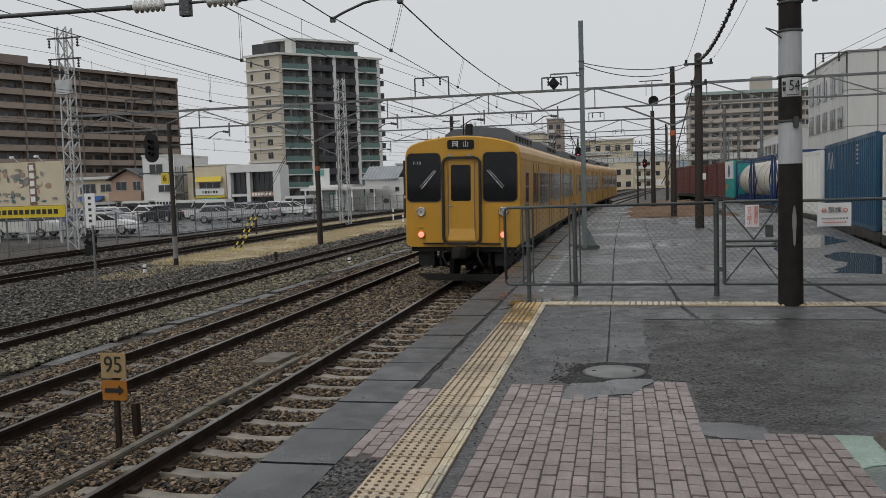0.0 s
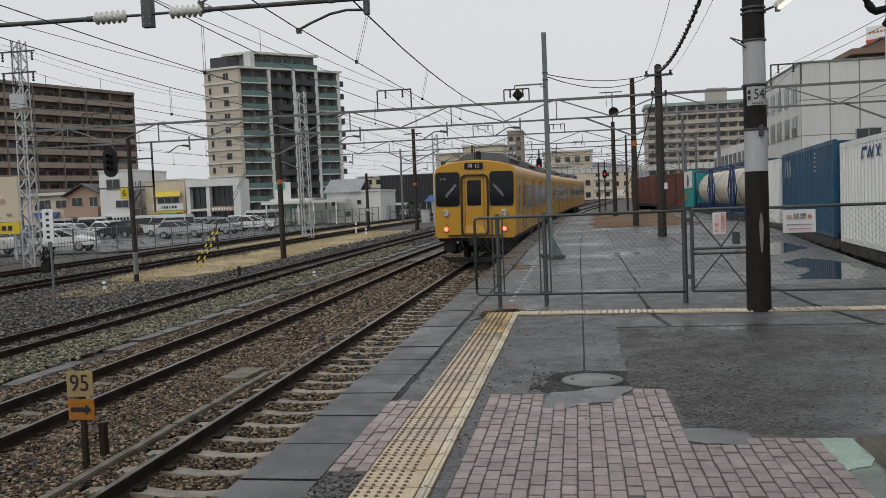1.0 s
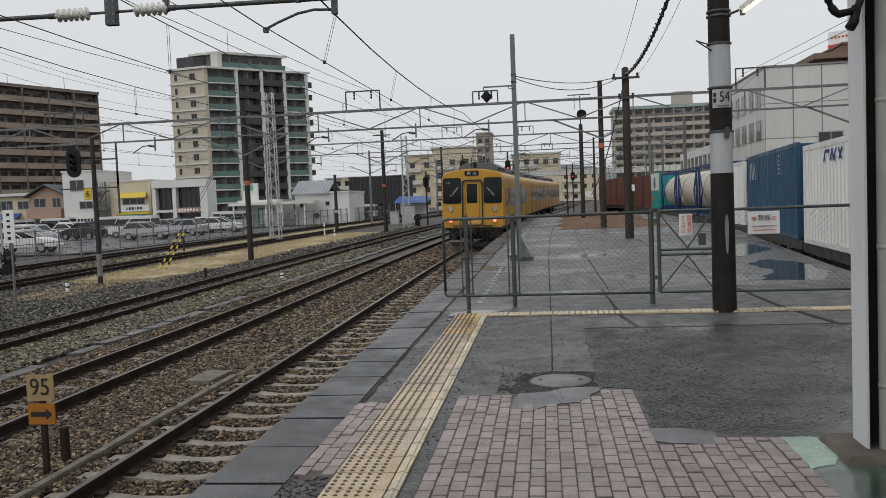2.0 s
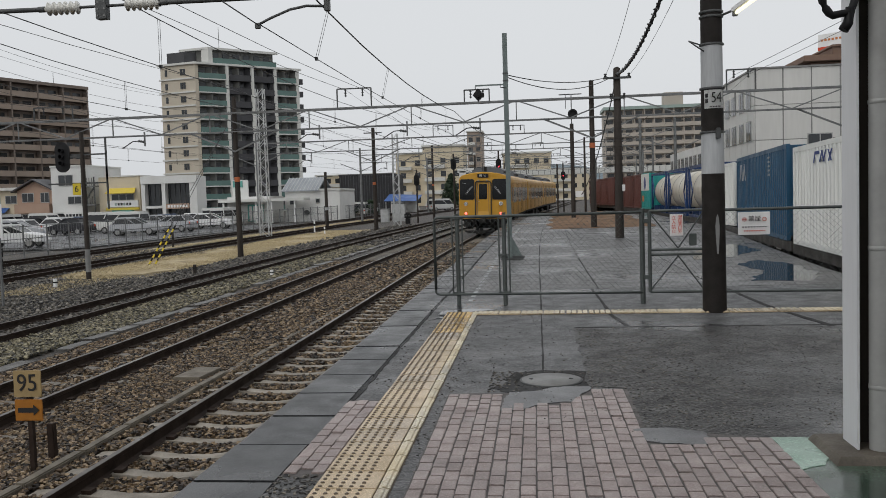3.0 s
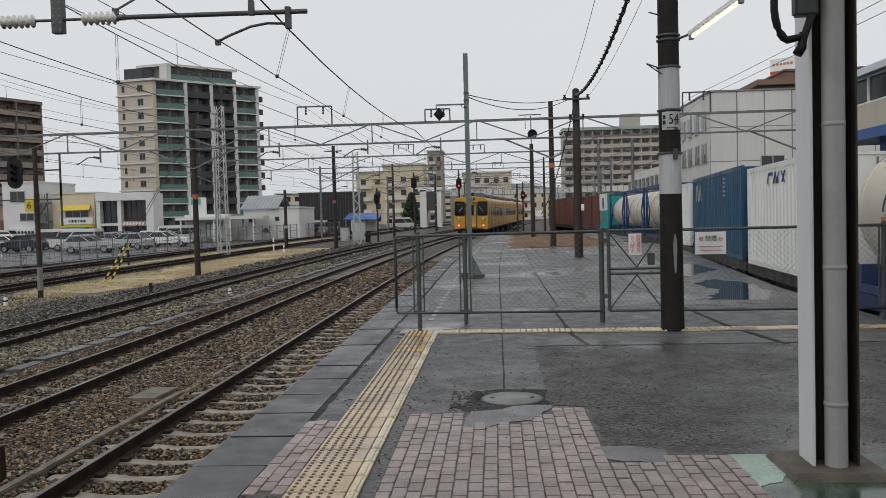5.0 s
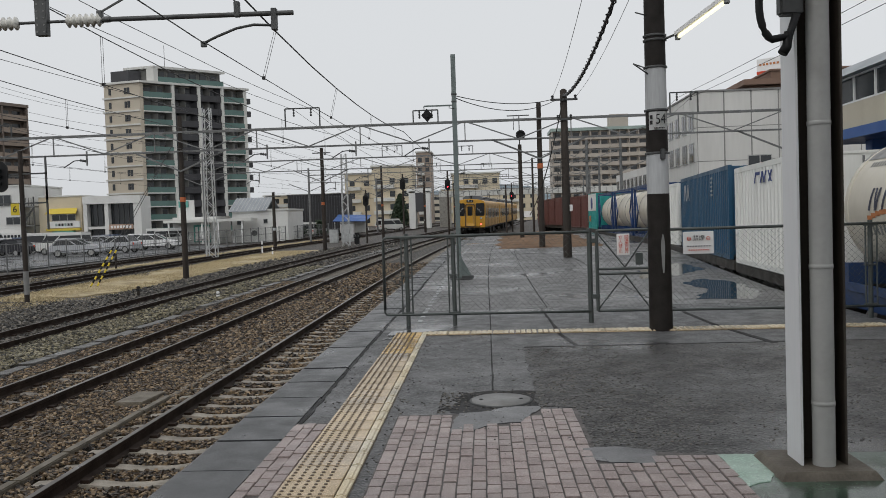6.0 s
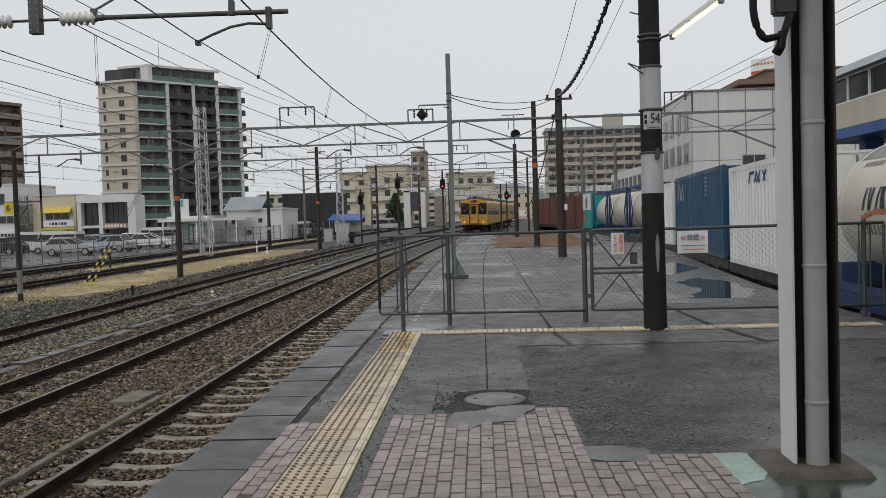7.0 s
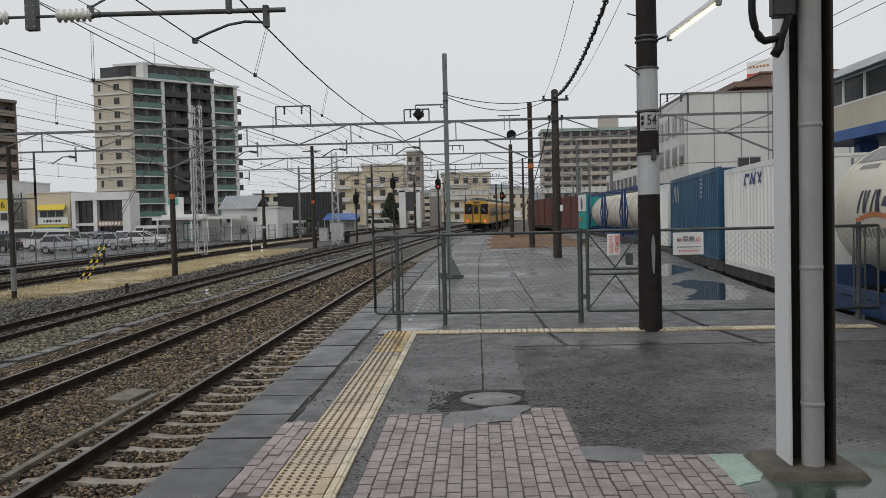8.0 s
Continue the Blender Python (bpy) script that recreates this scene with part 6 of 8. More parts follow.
def hangers():
    """Registration arms below the nearest two beams, one for each track."""
    for y in (38.0, 64.0, 88.0):
        for u in TRACKS[:4]:
            g = rise(y)
            x = u + bend(y)
            t = thing("steady_arm", "dark registration arm with insulator under a gantry beam", "overhead line support", "registration arms")
            zt = 4.97 + g if y == 38.0 else 5.2 + g
            bm = BM()
            bar(bm, (x + 0.9, y, zt + 0.03), (x + 0.9, y, 4.35 + g), 0.06)
            part("hanger", bm, "steel_grey", t)
            bm = BM()
            lathe(bm, [(0.03, 0.0), (0.07, 0.06), (0.03, 0.1), (0.07, 0.16), (0.03, 0.2), (0.07, 0.26), (0.03, 0.3)], Matrix.Translation((x + 0.87, y, 4.55 + g)) @ pose(0, 0, 0, 0, -80, 0), 8)
            part("insulator", bm, "steel_dark", t)
            bm = BM()
            path_tube(bm, [(x + 0.6, y, 4.6 + g), (x + 0.3, y, 4.58 + g), (x - 0.2, y, 4.28 + g)], 0.025)
            part("arm", bm, "steel_dark", t)


hangers()


def feeders():
    """Bare feeder wires along the yard above the gantries."""
    for i, (u, z) in enumerate(((-22.9, 6.3), (-22.1, 6.3), (-8.6, 6.5), (-7.8, 6.5), (-26.9, 7.7), (-26.3, 8.6), (-27.2, 9.6), (-26.3, 9.6), (-13.9, 6.9), (8.4, 6.4), (9.0, 6.4))):
        pts = []
        ys = [-15.0] + list(GY[1:])
        for a, b in zip(ys, ys[1:]):
            for k in range(8):
                f = k / 8
                y = a + (b - a) * f
                pts.append(yard(u, y, z - 0.45 * 4 * f * (1 - f)))
        cable("feeder_wire", pts, 0.009, "bare feeder wire strung along the yard", "cable", "feeder wires", 4)


feeders()


def mast_fittings():
    """Cross arms with bell insulators on the tall lattice mast."""
    x, y, g = -26.7 + bend(38), 38.0, rise(38)
    for z in (9.1, 8.1):
        t = thing("mast_cross_arm", "steel cross arm with bell insulators on a lattice mast", "cross arm", "mast cross arms")
        bm = BM()
        bar(bm, (x - 0.7, y - 0.4, z + 0.5), (x + 1.1, y - 0.4, z + 0.5), 0.07)
        part("arm", bm, "steel_dark", t)
        for dx in (-0.6, 0.95):
            bm = BM()
            lathe(bm, [(0.02, 0.0), (0.07, -0.1), (0.02, -0.14), (0.07, -0.24), (0.02, -0.28), (0.07, -0.38), (0.02, -0.42)], Matrix.Translation((x + dx, y - 0.4, z + 0.47)), 8)
            part("insulator", bm, "steel_dark", t)
    bm = BM()
    box(bm, (-0.36, -0.46, 7.7), (0.42, -0.24, 8.4), 0.01)
    part("mast_plate", bm, "steel_pale", TALL, "pale steel plate")


mast_fittings()


# ---- freight siding ----
def heading(y0, y1):
    return math.degrees(math.atan2(-(side(y1) - side(y0)), y1 - y0))


WAGONS = ((-9.5, 17.6), (8.2, 6.8), (15.2, 6.6), (22.0, 14.6), (36.9, 20.8), (57.9, 16.2), (74.3, 16.4))


def deck_rise(y):
    """The height of the wagon deck that carries a load at y."""
    return rise(max(a for a, _ in WAGONS if a <= y + 0.01))


def slot(y0, y1, z=0.24):
    """A pose at the near, platform-facing bottom corner of a load that lies from y0 to y1."""
    return Matrix.Translation((side(y0), y0, z + deck_rise(y0))) @ pose(0, 0, 0, 0, 0, heading(y0, y1))


def container(y0, L, H, paint, label, group="freight containers", ribs=0.29, z=0.24):
    W = 2.42
    t = thing("container", label, "container", group, at=slot(y0, y0 + L, z))
    for x0, x1, nm in ((0.02, 0.06, 1), (W - 0.06, W - 0.02, -1)):
        # one folded sheet
        bm = BM()
        x, back = (0.045, 0.075) if nm > 0 else (W - 0.045, W - 0.075)
        n = int((L - 0.3) / ribs)
        pts = [(back, 0.1, 0.11), (x, 0.1, 0.11)]
        for k in range(n):
            y = 0.15 + (L - 0.3) * (k + 0.5) / n
            pts += [(x, y - 0.09, 0.11), (x - 0.04 * nm, y - 0.055, 0.11), (x - 0.04 * nm, y + 0.055, 0.11), (x, y + 0.09, 0.11)]
        pts += [(x, L - 0.1, 0.11), (back, L - 0.1, 0.11)]
        poly(bm, pts, (0, 0, H - 0.22))
        part("side_panel", bm, paint, t)
    for y in (0.05, L - 0.09):
        bm = BM()
        box(bm, (0.08, y, 0.12), (W - 0.08, y + 0.04, H - 0.08))
        part("end_panel", bm, paint, t)
        for x in (0.45, 0.95, 1.45, 1.95):
            bm = BM()
            tube(bm, (x, y - 0.03, 0.16), (x, y - 0.03, H - 0.12), 0.02, 6)
            part("locking_bar", bm, "steel_grey" if paint == "cont_white" else paint, t)
    bm = BM()
    box(bm, (0.03, 0.03, H - 0.08), (W - 0.03, L - 0.03, H - 0.03))
    part("roof", bm, paint, t)
    for x in (0.0, W - 0.1):
        for y in (0.0, L - 0.1):
            bm = BM()
            box(bm, (x, y, 0.0), (x + 0.1, y + 0.1, H), 0.008)
            part("corner_post", bm, paint, t)
        for z0 in (0.0, H - 0.11):
            bm = BM()
            box(bm, (x + 0.005, 0.1, z0), (x + 0.095, L - 0.1, z0 + 0.11))
            part("side_rail", bm, paint, t)
    return t


def side_mark(t, y, z, w, h, material, slant=0.0, name="logo_mark"):
    bm = BM()
    poly(bm, [(-0.008, y - w / 2 - slant, z - h / 2), (-0.008, y + w / 2 - slant, z - h / 2), (-0.008, y + w / 2 + slant, z + h / 2), (-0.008, y - w / 2 + slant, z + h / 2)], (0.006, 0, 0))
    part(name, bm, material, t)


white = container(15.4, 6.1, 2.32, "cont_white", "white corrugated freight container with a blue logo on a wagon", z=0.24)
for y, w, s in ((4.45, 0.12, -0.1), (4.15, 0.5, 0.0), (3.7, 0.12, -0.14), (3.5, 0.12, 0.14), (3.3, 0.12, -0.14), (2.75, 0.12, 0.16), (2.7, 0.12, -0.16)):
    side_mark(white, 2.6 + 0.75 * (y - 2.7), 2.0 if w < 0.3 else 2.09, 0.75 * w, 0.24 if w < 0.3 else 0.07, "logo_blue", 0.75 * s)
blue = container(22.3, 9.4, 2.44, "cont_blue", "long blue corrugated freight container with faded white logo")
for y, s in ((8.4, -0.1), (8.0, 0.1), (7.6, -0.15), (7.35, 0.15)):
    side_mark(blue, y, 1.9, 0.13, 0.55, "pole_white", s)
for k in range(5):
    side_mark(blue, 2.6, 2.2 - 0.12 * k, 0.3, 0.05, "pole_white", 0, "small_print")


def tank(y0, L, framed, paint, label, r=1.06, z=0.24):
    t = thing("tank_container", label, "tank container", "tank containers", at=slot(y0, y0 + L, z))
    W, H = 2.42, 2.44
    bm = BM()
    prof = [(0.02, 0.16), (0.6, 0.20), (0.92, 0.32), (r, 0.55), (r, L - 0.55), (0.92, L - 0.32), (0.6, L - 0.20), (0.02, L - 0.16)]
    lathe(bm, prof, Matrix.Translation((W / 2, 0, 0.2 + r)) @ pose(0, 0, 0, -90), 40)
    part("tank_shell", bm, paint, t)
    for y in ((0.7, L / 2, L - 0.7)):
        bm = BM()
        lathe(bm, [(r + 0.004, y - 0.03), (r + 0.012, y - 0.025), (r + 0.012, y + 0.025), (r + 0.004, y + 0.03)], Matrix.Translation((W / 2, 0, 0.2 + r)) @ pose(0, 0, 0, -90), 40)
        part("shell_band", bm, "pole_grey" if framed else paint, t)
    bm = BM()
    box(bm, (W / 2 - 0.3, 0.8, 0.2 + 2 * r - 0.03), (W / 2 + 0.3, L - 0.8, 0.2 + 2 * r + 0.06), 0.02)
    part("walkway", bm, "steel_grey", t, "grey top walkway")
    for y in (0.0, L - 0.1):
        for x in (0.0, W - 0.1):
            bm = BM()
            box(bm, (x, y, 0.0), (x + 0.1, y + 0.1, H if framed else 0.5), 0.006)
            part("corner_post", bm, "frame_blue", t)
        for zz in ((0.0, H - 0.1) if framed else (0.0,)):
            bm = BM()
            box(bm, (0.1, y + 0.01, zz), (W - 0.1, y + 0.09, zz + 0.1))
            part("end_rail", bm, "frame_blue", t)
        if framed:
            for x in (0.05, W - 0.05):
                bm = BM()
                bar(bm, (x, y + 0.05, 0.1), (x, y + (0.9 if y == 0 else -0.9), H * 0.5), 0.06)
                bar(bm, (x, y + 0.05, H - 0.1), (x, y + (0.9 if y == 0 else -0.9), H * 0.5), 0.06)
                part("end_brace", bm, "frame_blue", t)
    for x in (0.0, W - 0.1):
        for zz in ((0.0, H - 0.1) if framed else (0.0,)):
            bm = BM()
            box(bm, (x + 0.01, 0.1, zz), (x + 0.09, L - 0.1, zz + 0.12))
            part("side_rail", bm, "frame_blue", t)
        bm = BM()
        for yy in (0.9, L / 2, L - 0.9):
            box(bm, (min(x + 0.05, W / 2), yy - 0.08, 0.1), (max(x + 0.05, W / 2), yy + 0.08, 0.42))
        part("saddle", bm, "frame_blue", t)
    return t


def tank_print(t, y, ang, w, h, material, r=1.06, slant=0.0, name="logo_mark"):
    """A mark that lies on the shell: y along it, ang in degrees above its middle, on the platform side."""
    c = Vector((1.21, 0, 0.2 + r))
    bm = BM()
    vs = []
    for f in (-0.5, 0.5):
        for k in range(5):
            g = radians(ang) + (k / 4 - 0.5) * h / r
            q = y + f * w + slant * (k / 4 - 0.5)
            vs.append(bm.verts.new((c.x - (r + 0.006) * math.cos(g), q, c.z + (r + 0.006) * math.sin(g))))
    for k in range(4):
        bm.faces.new((vs[k], vs[k + 1], vs[6 + k], vs[5 + k]))
    part(name, bm, material, t)


near_tank = tank(8.6, 6.1, False, "tank_cream", "cream tank container with dark logo on a blue wagon frame")
for i, (dy, w, s) in enumerate(((0.0, 0.07, -0.10), (0.16, 0.06, 0.0), (0.24, 0.07, -0.10), (0.46, 0.07, -0.1), (0.62, 0.12, 0.0), (0.66, 0.06, 0.1), (0.9, 0.2, -0.06), (1.02, 0.2, -0.06))):
    tank_print(near_tank, 4.5 - dy, 8, w, 0.34 if w < 0.15 else 0.14, "logo_navy", slant=s)
for k in range(9):
    tank_print(near_tank, 4.55 - 0.15 * k, -7 + 5 * math.sin(math.pi * k / 8), 0.16, 0.07, "logo_orange")
for k in range(11):
    tank_print(near_tank, 4.6 - 0.13 * k, -17, 0.07, 0.16, "pole_grey", name="small_print")
for k in range(7):
    tank_print(near_tank, 3.7 - 0.14 * k, 34, 0.09, 0.14, "pole_grey", slant=-0.05, name="small_print")
    tank_print(near_tank, 5.0 - 0.1 * k, 40, 0.05, 0.10, "pole_grey", name="small_print")
tank_print(near_tank, 3.0, -38, 1.2, 0.5, "pole_grey", name="label_plate")
tank_print(near_tank, 3.05, 63, 5.0, 0.62, "pole_grey", name="weathered_top")
container(32.4, 3.7, 2.35, "cont_white", "short white freight container beside a blue one")
for y in (37.4, 44.3, 51.2):
    tank(y, 6.1, True, "tank_cream", "cream tank container in a blue steel frame")
teal = container(58.2, 3.7, 2.45, "cont_teal", "teal and white freight container with a round blue emblem")
bm = BM()
box(bm, (-0.012, 0.05, 1.25), (0.02, 3.65, 2.4))
part("white_panel", bm, "cont_white", teal, "white upper panel")
bm = BM()
lathe(bm, [(0.42, 0.0), (0.42, 0.01)], Matrix.Translation((-0.012, 1.9, 1.75)) @ pose(0, 0, 0, 0, -90, 0), 24)
part("round_emblem", bm, "logo_blue", teal, "round blue emblem")
bm = BM()
box(bm, (-0.016, 2.4, 0.5), (0.0, 3.2, 0.9))
part("orange_label", bm, "logo_orange", teal)
for k in range(7):
    container(62.3 + 4.0 * k, 3.7, 2.45, "cont_red", "maroon ribbed freight container on a flat wagon", ribs=0.42)


def wagon(y0, L):
    t = thing("flat_wagon", "rusty container flat wagon carrying freight", "wagon", "container wagons", at=slot(y0, y0 + L, 0.0))
    for x in (0.12, 2.3):
        bm = BM()
        box(bm, (x - 0.07, 0, -0.02), (x + 0.07, L, 0.22), 0.01)
        part("sole_bar", bm, "wagon" if y0 > 10 else "frame_blue", t)
    bm = BM()
    for k in range(int(L / 1.5)):
        box(bm, (0.19, 0.6 + 1.5 * k, 0.08), (2.23, 0.8 + 1.5 * k, 0.2))
    part("cross_members", bm, "wagon", t)
    for yb in (2.2, L - 2.2):
        bm = BM()
        for x in (0.35, 2.07):
            poly(bm, [(x, yb - 1.2, -0.35), (x, yb - 0.5, -0.12), (x, yb + 0.5, -0.12), (x, yb + 1.2, -0.35), (x, yb + 0.5, -0.48), (x, yb - 0.5, -0.48)], (0.12, 0, 0))
        box(bm, (0.4, yb - 0.2, -0.4), (2.1, yb + 0.2, -0.02))
        bogie = part("bogie", bm, "wagon", t)
        for dy in (-0.85, 0.85):
            bm = BM()
            for x in (0.65, 1.77):
                lathe(bm, [(0.40, -0.06), (0.40, 0.06)], pose(x, yb + dy, -0.37, 0, 90, 0), 20)
            tube(bm, (0.65, yb + dy, -0.37), (1.77, yb + dy, -0.37), 0.07, 8)
            part("wheelset", bm, "wagon", bogie)


for y0, L in WAGONS:
    wagon(y0, L)


def siding():
    t = thing("track_freight", "rusty freight siding beside the platform", "railway track", kind="structure")
    for s in (0.65, 1.77):
        bm = BM()
        sweep(bm, [(-0.033, 0), (0.033, 0), (0.06, -0.15), (-0.06, -0.15)], [lambda u, z, y=y: Vector((side(y) + s + u, y, RAIL + z + rise(y))) for y in range(-10, 106, 5)])
        part("rail", bm, "rail_rust", t)


siding()


# ---- soil heap and posts at the platform's end ----
def soil():
    rng = random.Random(4)
    bm = BM()
    nx, ny = 26, 30
    rows = []
    for j in range(ny + 1):
        row = []
        for i in range(nx + 1):
            u, y = 0.3 + 4.6 * i / nx, 37.5 + 22 * j / ny
            e = min(i, nx - i, j * 0.9, ny - j) / 5.0
            h = min(1, e) * (0.20 + 0.12 * noise.noise((u * 0.9, y * 0.4, 3.0))) + rng.uniform(-0.01, 0.02)
            row.append(bm.verts.new(yard(u + 0.2 * math.sin(y), y, 0.004 + max(0.0, h))))
        rows.append(row)
    for A, B in zip(rows, rows[1:]):
        for i in range(nx):
            bm.faces.new((A[i], A[i + 1], B[i + 1], B[i])).smooth = True
    solid("soil_heap", bm, "soil", "low spread of reddish-brown soil and dead weeds", "soil", kind="structure")


soil()


def disc_pole():
    x, y, g = 2.0, 46.0, rise(46)
    t = thing("disc_signal_pole", "slim dark pole with a round disc marker and wire frame", "pole", at=(x, y, g))
    bm = BM()
    lathe(bm, [(0.12, 0), (0.10, 5.2)], None, 12)
    part("shaft", bm, "wood_pole", t)
    bm = BM()
    lathe(bm, [(0.26, 0.0), (0.26, 0.06), (0.15, 0.07), (0.15, 0.01)], Matrix.Translation((0.06, -0.12, 5.7)) @ pose(0, 0, 0, 90), 20)
    part("disc", bm, "black", t, "black ring-shaped disc")
    bm = BM()
    bar(bm, (0, 0, 5.2), (0, 0, 6.7), 0.05)
    bar(bm, (-0.65, 0, 6.75), (0.55, 0, 6.75), 0.05)
    bar(bm, (-0.3, 0, 6.0), (-0.3, 0, 6.75), 0.03)
    part("wire_frame", bm, "steel_dark", t)
    bm = BM()
    box(bm, (0.12, -0.14, 1.3), (0.55, -0.02, 1.62), 0.01)
    part("notice_plate", bm, "white_paint", t)
    for px, py, h in ((0.6, 56.0, 3.4), (2.4, 58.0, 5.2)):
        s = thing("yard_post", "thin dark post beside the line", "post", "yard posts", at=yard(px, py, 0))
        bm = BM()
        lathe(bm, [(0.06, 0), (0.05, h)], None, 8)
        part("shaft", bm, "wood_pole", s)


disc_pole()


# ---- buildings on the freight side ----
def windows_on(parent, place, axis, out, cols, rows, w, h, frame_m="alu", pane="window_dark"):
    """Panes with frames set in a wall. place: a corner; axis: the wall's direction; out: its normal."""
    axis, out = Vector(axis).normalized(), Vector(out).normalized()
    for a in cols:
        for z in rows:
            p = Vector(place) + axis * a + Vector((0, 0, z))
            bm = BM()
            poly(bm, [p + axis * s * (w / 2 + 0.07) + Vector((0, 0, q * (h / 2 + 0.07))) for s, q in ((-1, -1), (1, -1), (1, 1), (-1, 1))], out * 0.05)
            f = part("window", bm, frame_m, parent)
            bm = BM()
            poly(bm, [p + axis * s * w / 2 + Vector((0, 0, q * h / 2)) for s, q in ((-1, -1), (1, -1), (1, 1), (-1, 1))], out * 0.065)
            part("pane", bm, pane, f)
            bm = BM()
            poly(bm, [p + axis * s * 0.03 + Vector((0, 0, q * h / 2)) for s, q in ((-1, -1), (1, -1), (1, 1), (-1, 1))], out * 0.08)
            part("mullion", bm, frame_m, f)


def white_block():
    t = thing("office_block", "pale grey panel-clad office block with stained walls", "building", at=None)
    x0, y0, top = 14.9, 60.0, 9.7
    bm = BM()
    box(bm, (x0, y0, -1.0), (x0 + 26, y0 + 11.5, top))
    body = part("wall", bm, "panel_joint", t)
    bm = BM()
    box(bm, (x0 - 0.1, y0 - 0.1, top), (x0 + 26.1, y0 + 11.6, top + 0.12))
    part("parapet_cap", bm, "pole_grey", t)
    for i in range(14):
        for z0, z1 in ((-0.9, 2.55), (2.6, 4.9), (4.95, 7.25), (7.3, 9.68)):
            bm = BM()
            box(bm, (x0 + 0.03 + 1.85 * i, y0 - 0.035, z0), (x0 + 1.79 + 1.85 * i, y0, z1))
            part("wall_panel", bm, "panel_wall", body)
    for z in (2.6, 5.6, 7.8):
        windows_on(t, (x0 - 0.035, y0, 0), (0, 1, 0), (-1, 0, 0), (1.5, 3.6, 5.9, 8.0, 10.2), (z,), 1.2, 1.3)
    windows_on(t, (x0, y0 - 0.03, 0), (1, 0, 0), (0, -1, 0), (4.2,), (4.4,), 1.5, 1.6)
    bm = BM()
    box(bm, (x0 - 0.4, y0 + 11.5, -1), (x0 + 20, y0 + 34, 5.6))
    part("rear_wing", bm, "plaster_white", t, "lower white rear wing")
    windows_on(t, (x0 - 0.4, y0 + 11.5, 0), (0, 1, 0), (-1, 0, 0), tuple(1.5 + 2.2 * k for k in range(10)), (1.6, 4.2), 1.3, 1.3)
    for lo, hi, m, name in (((4.3, 2.0, 0.1), (16, 9, 0.55), "brown_wall", "roof_house"), ((3.6, 1.2, 0.55), (6.2, 9.5, 0.95), "brown_wall", "roof_slab"), ((5.6, 1.6, 0.55), (15, 8.5, 1.5), "brown_wall", "upper_house"), ((5.5, 1.5, 1.5), (15.1, 8.6, 1.65), "brown_wall", "upper_slab")):
        bm = BM()
        box(bm, tuple(Vector(lo) + Vector((x0, y0, top))), tuple(Vector(hi) + Vector((x0, y0, top))), 0.02)
        part(name, bm, m, t, "brown rooftop machine house")
    windows_on(t, (x0 + 5.6, y0 + 1.6, 0), (1, 0, 0), (0, -1, 0), (1.5, 3.8, 6.1), (top + 1.1,), 1.4, 0.45)
    for y1 in range(6):
        for z0, z1 in ((-0.9, 2.55), (2.6, 4.9), (4.95, 7.25), (7.3, 9.68)):
            bm = BM()
            box(bm, (x0 - 0.035, y0 + 0.03 + 1.9 * y1, z0), (x0, y0 + 1.87 + 1.9 * y1, z1))
            part("wall_panel", bm, "panel_wall", body)
    s = thing("roof_sign", "red and white rooftop billboard on struts", "sign", at=Matrix.Translation((x0 + 6.3, y0 + 4.0, top + 1.65)) @ pose(0, 0, 0, 0, 0, -42))
    bm = BM()
    box(bm, (-0.95, 0.0, 0.30), (0.95, 0.1, 1.2))
    part("board", bm, "white_paint", s)
    bm = BM()
    box(bm, (-0.95, -0.03, 0.08), (0.95, 0.08, 0.30))
    part("red_band", bm, "text_red", s)
    for k in range(6):
        bm = BM()
        box(bm, (-0.75 + 0.26 * k, -0.02, 0.7), (-0.59 + 0.26 * k, 0.0, 0.85))
        part("lettering_bar", bm, "logo_orange", s)
    for dx in (-0.85, 0.0, 0.85):
        bm = BM()
        bar(bm, (dx, 0.15, 0.0), (dx, 0.15, 1.2), 0.08)
        bar(bm, (dx, 1.2, 0.0), (dx, 0.2, 1.0), 0.07)
        part("strut", bm, "steel_grey", s)


white_block()


def footbridge():
    """The glazed station passage above the siding."""
    t = thing("station_passage", "glazed station passage with stained cream fascia and blue band", "building")
    x0, ya, yb = 11.9, 4.0, 31.0
    bm = BM()
    box(bm, (x0, ya, 4.05), (x0 + 4, yb, 4.85))
    part("fascia", bm, "cream_fascia", t)
    bm = BM()
    box(bm, (x0 - 0.05, ya, 3.72), (x0 + 4, yb, 4.05))
    part("blue_band", bm, "blue_band", t, "blue painted lower band")
    bm = BM()
    box(bm, (x0 + 0.06, ya, 4.85), (x0 + 4, yb, 5.75))
    part("inner_wall", bm, "window_dark", t, "dark glazing")
    bm = BM()
    poly(bm, [(x0 - 0.25, ya, 5.72), (x0 - 0.25, yb + 0.3, 5.72), (x0 + 0.3, yb + 0.3, 6.15), (x0 + 0.3, ya, 6.15)], (4, 0, 0))
    part("roof", bm, "roof_grey", t)
    for i in range(19):
        y = ya + (yb - ya) * i / 18
        bm = BM()
        box(bm, (x0, y - 0.03, 4.85), (x0 + 0.07, y + 0.03, 5.72))
        part("mullion", bm, "white_paint", t)
    for z in (4.87, 5.68):
        bm = BM()
        box(bm, (x0 - 0.01, ya, z - 0.025), (x0 + 0.05, yb, z + 0.025))
        part("window_rail", bm, "white_paint", t)
    for y in (8.0, 18.0, 29.0):
        bm = BM()
        box(bm, (x0 + 0.9, y - 0.25, -1.0), (x0 + 1.5, y + 0.25, 3.72), 0.02)
        part("pier", bm, "blue_band", t, "blue steel pier")


footbridge()


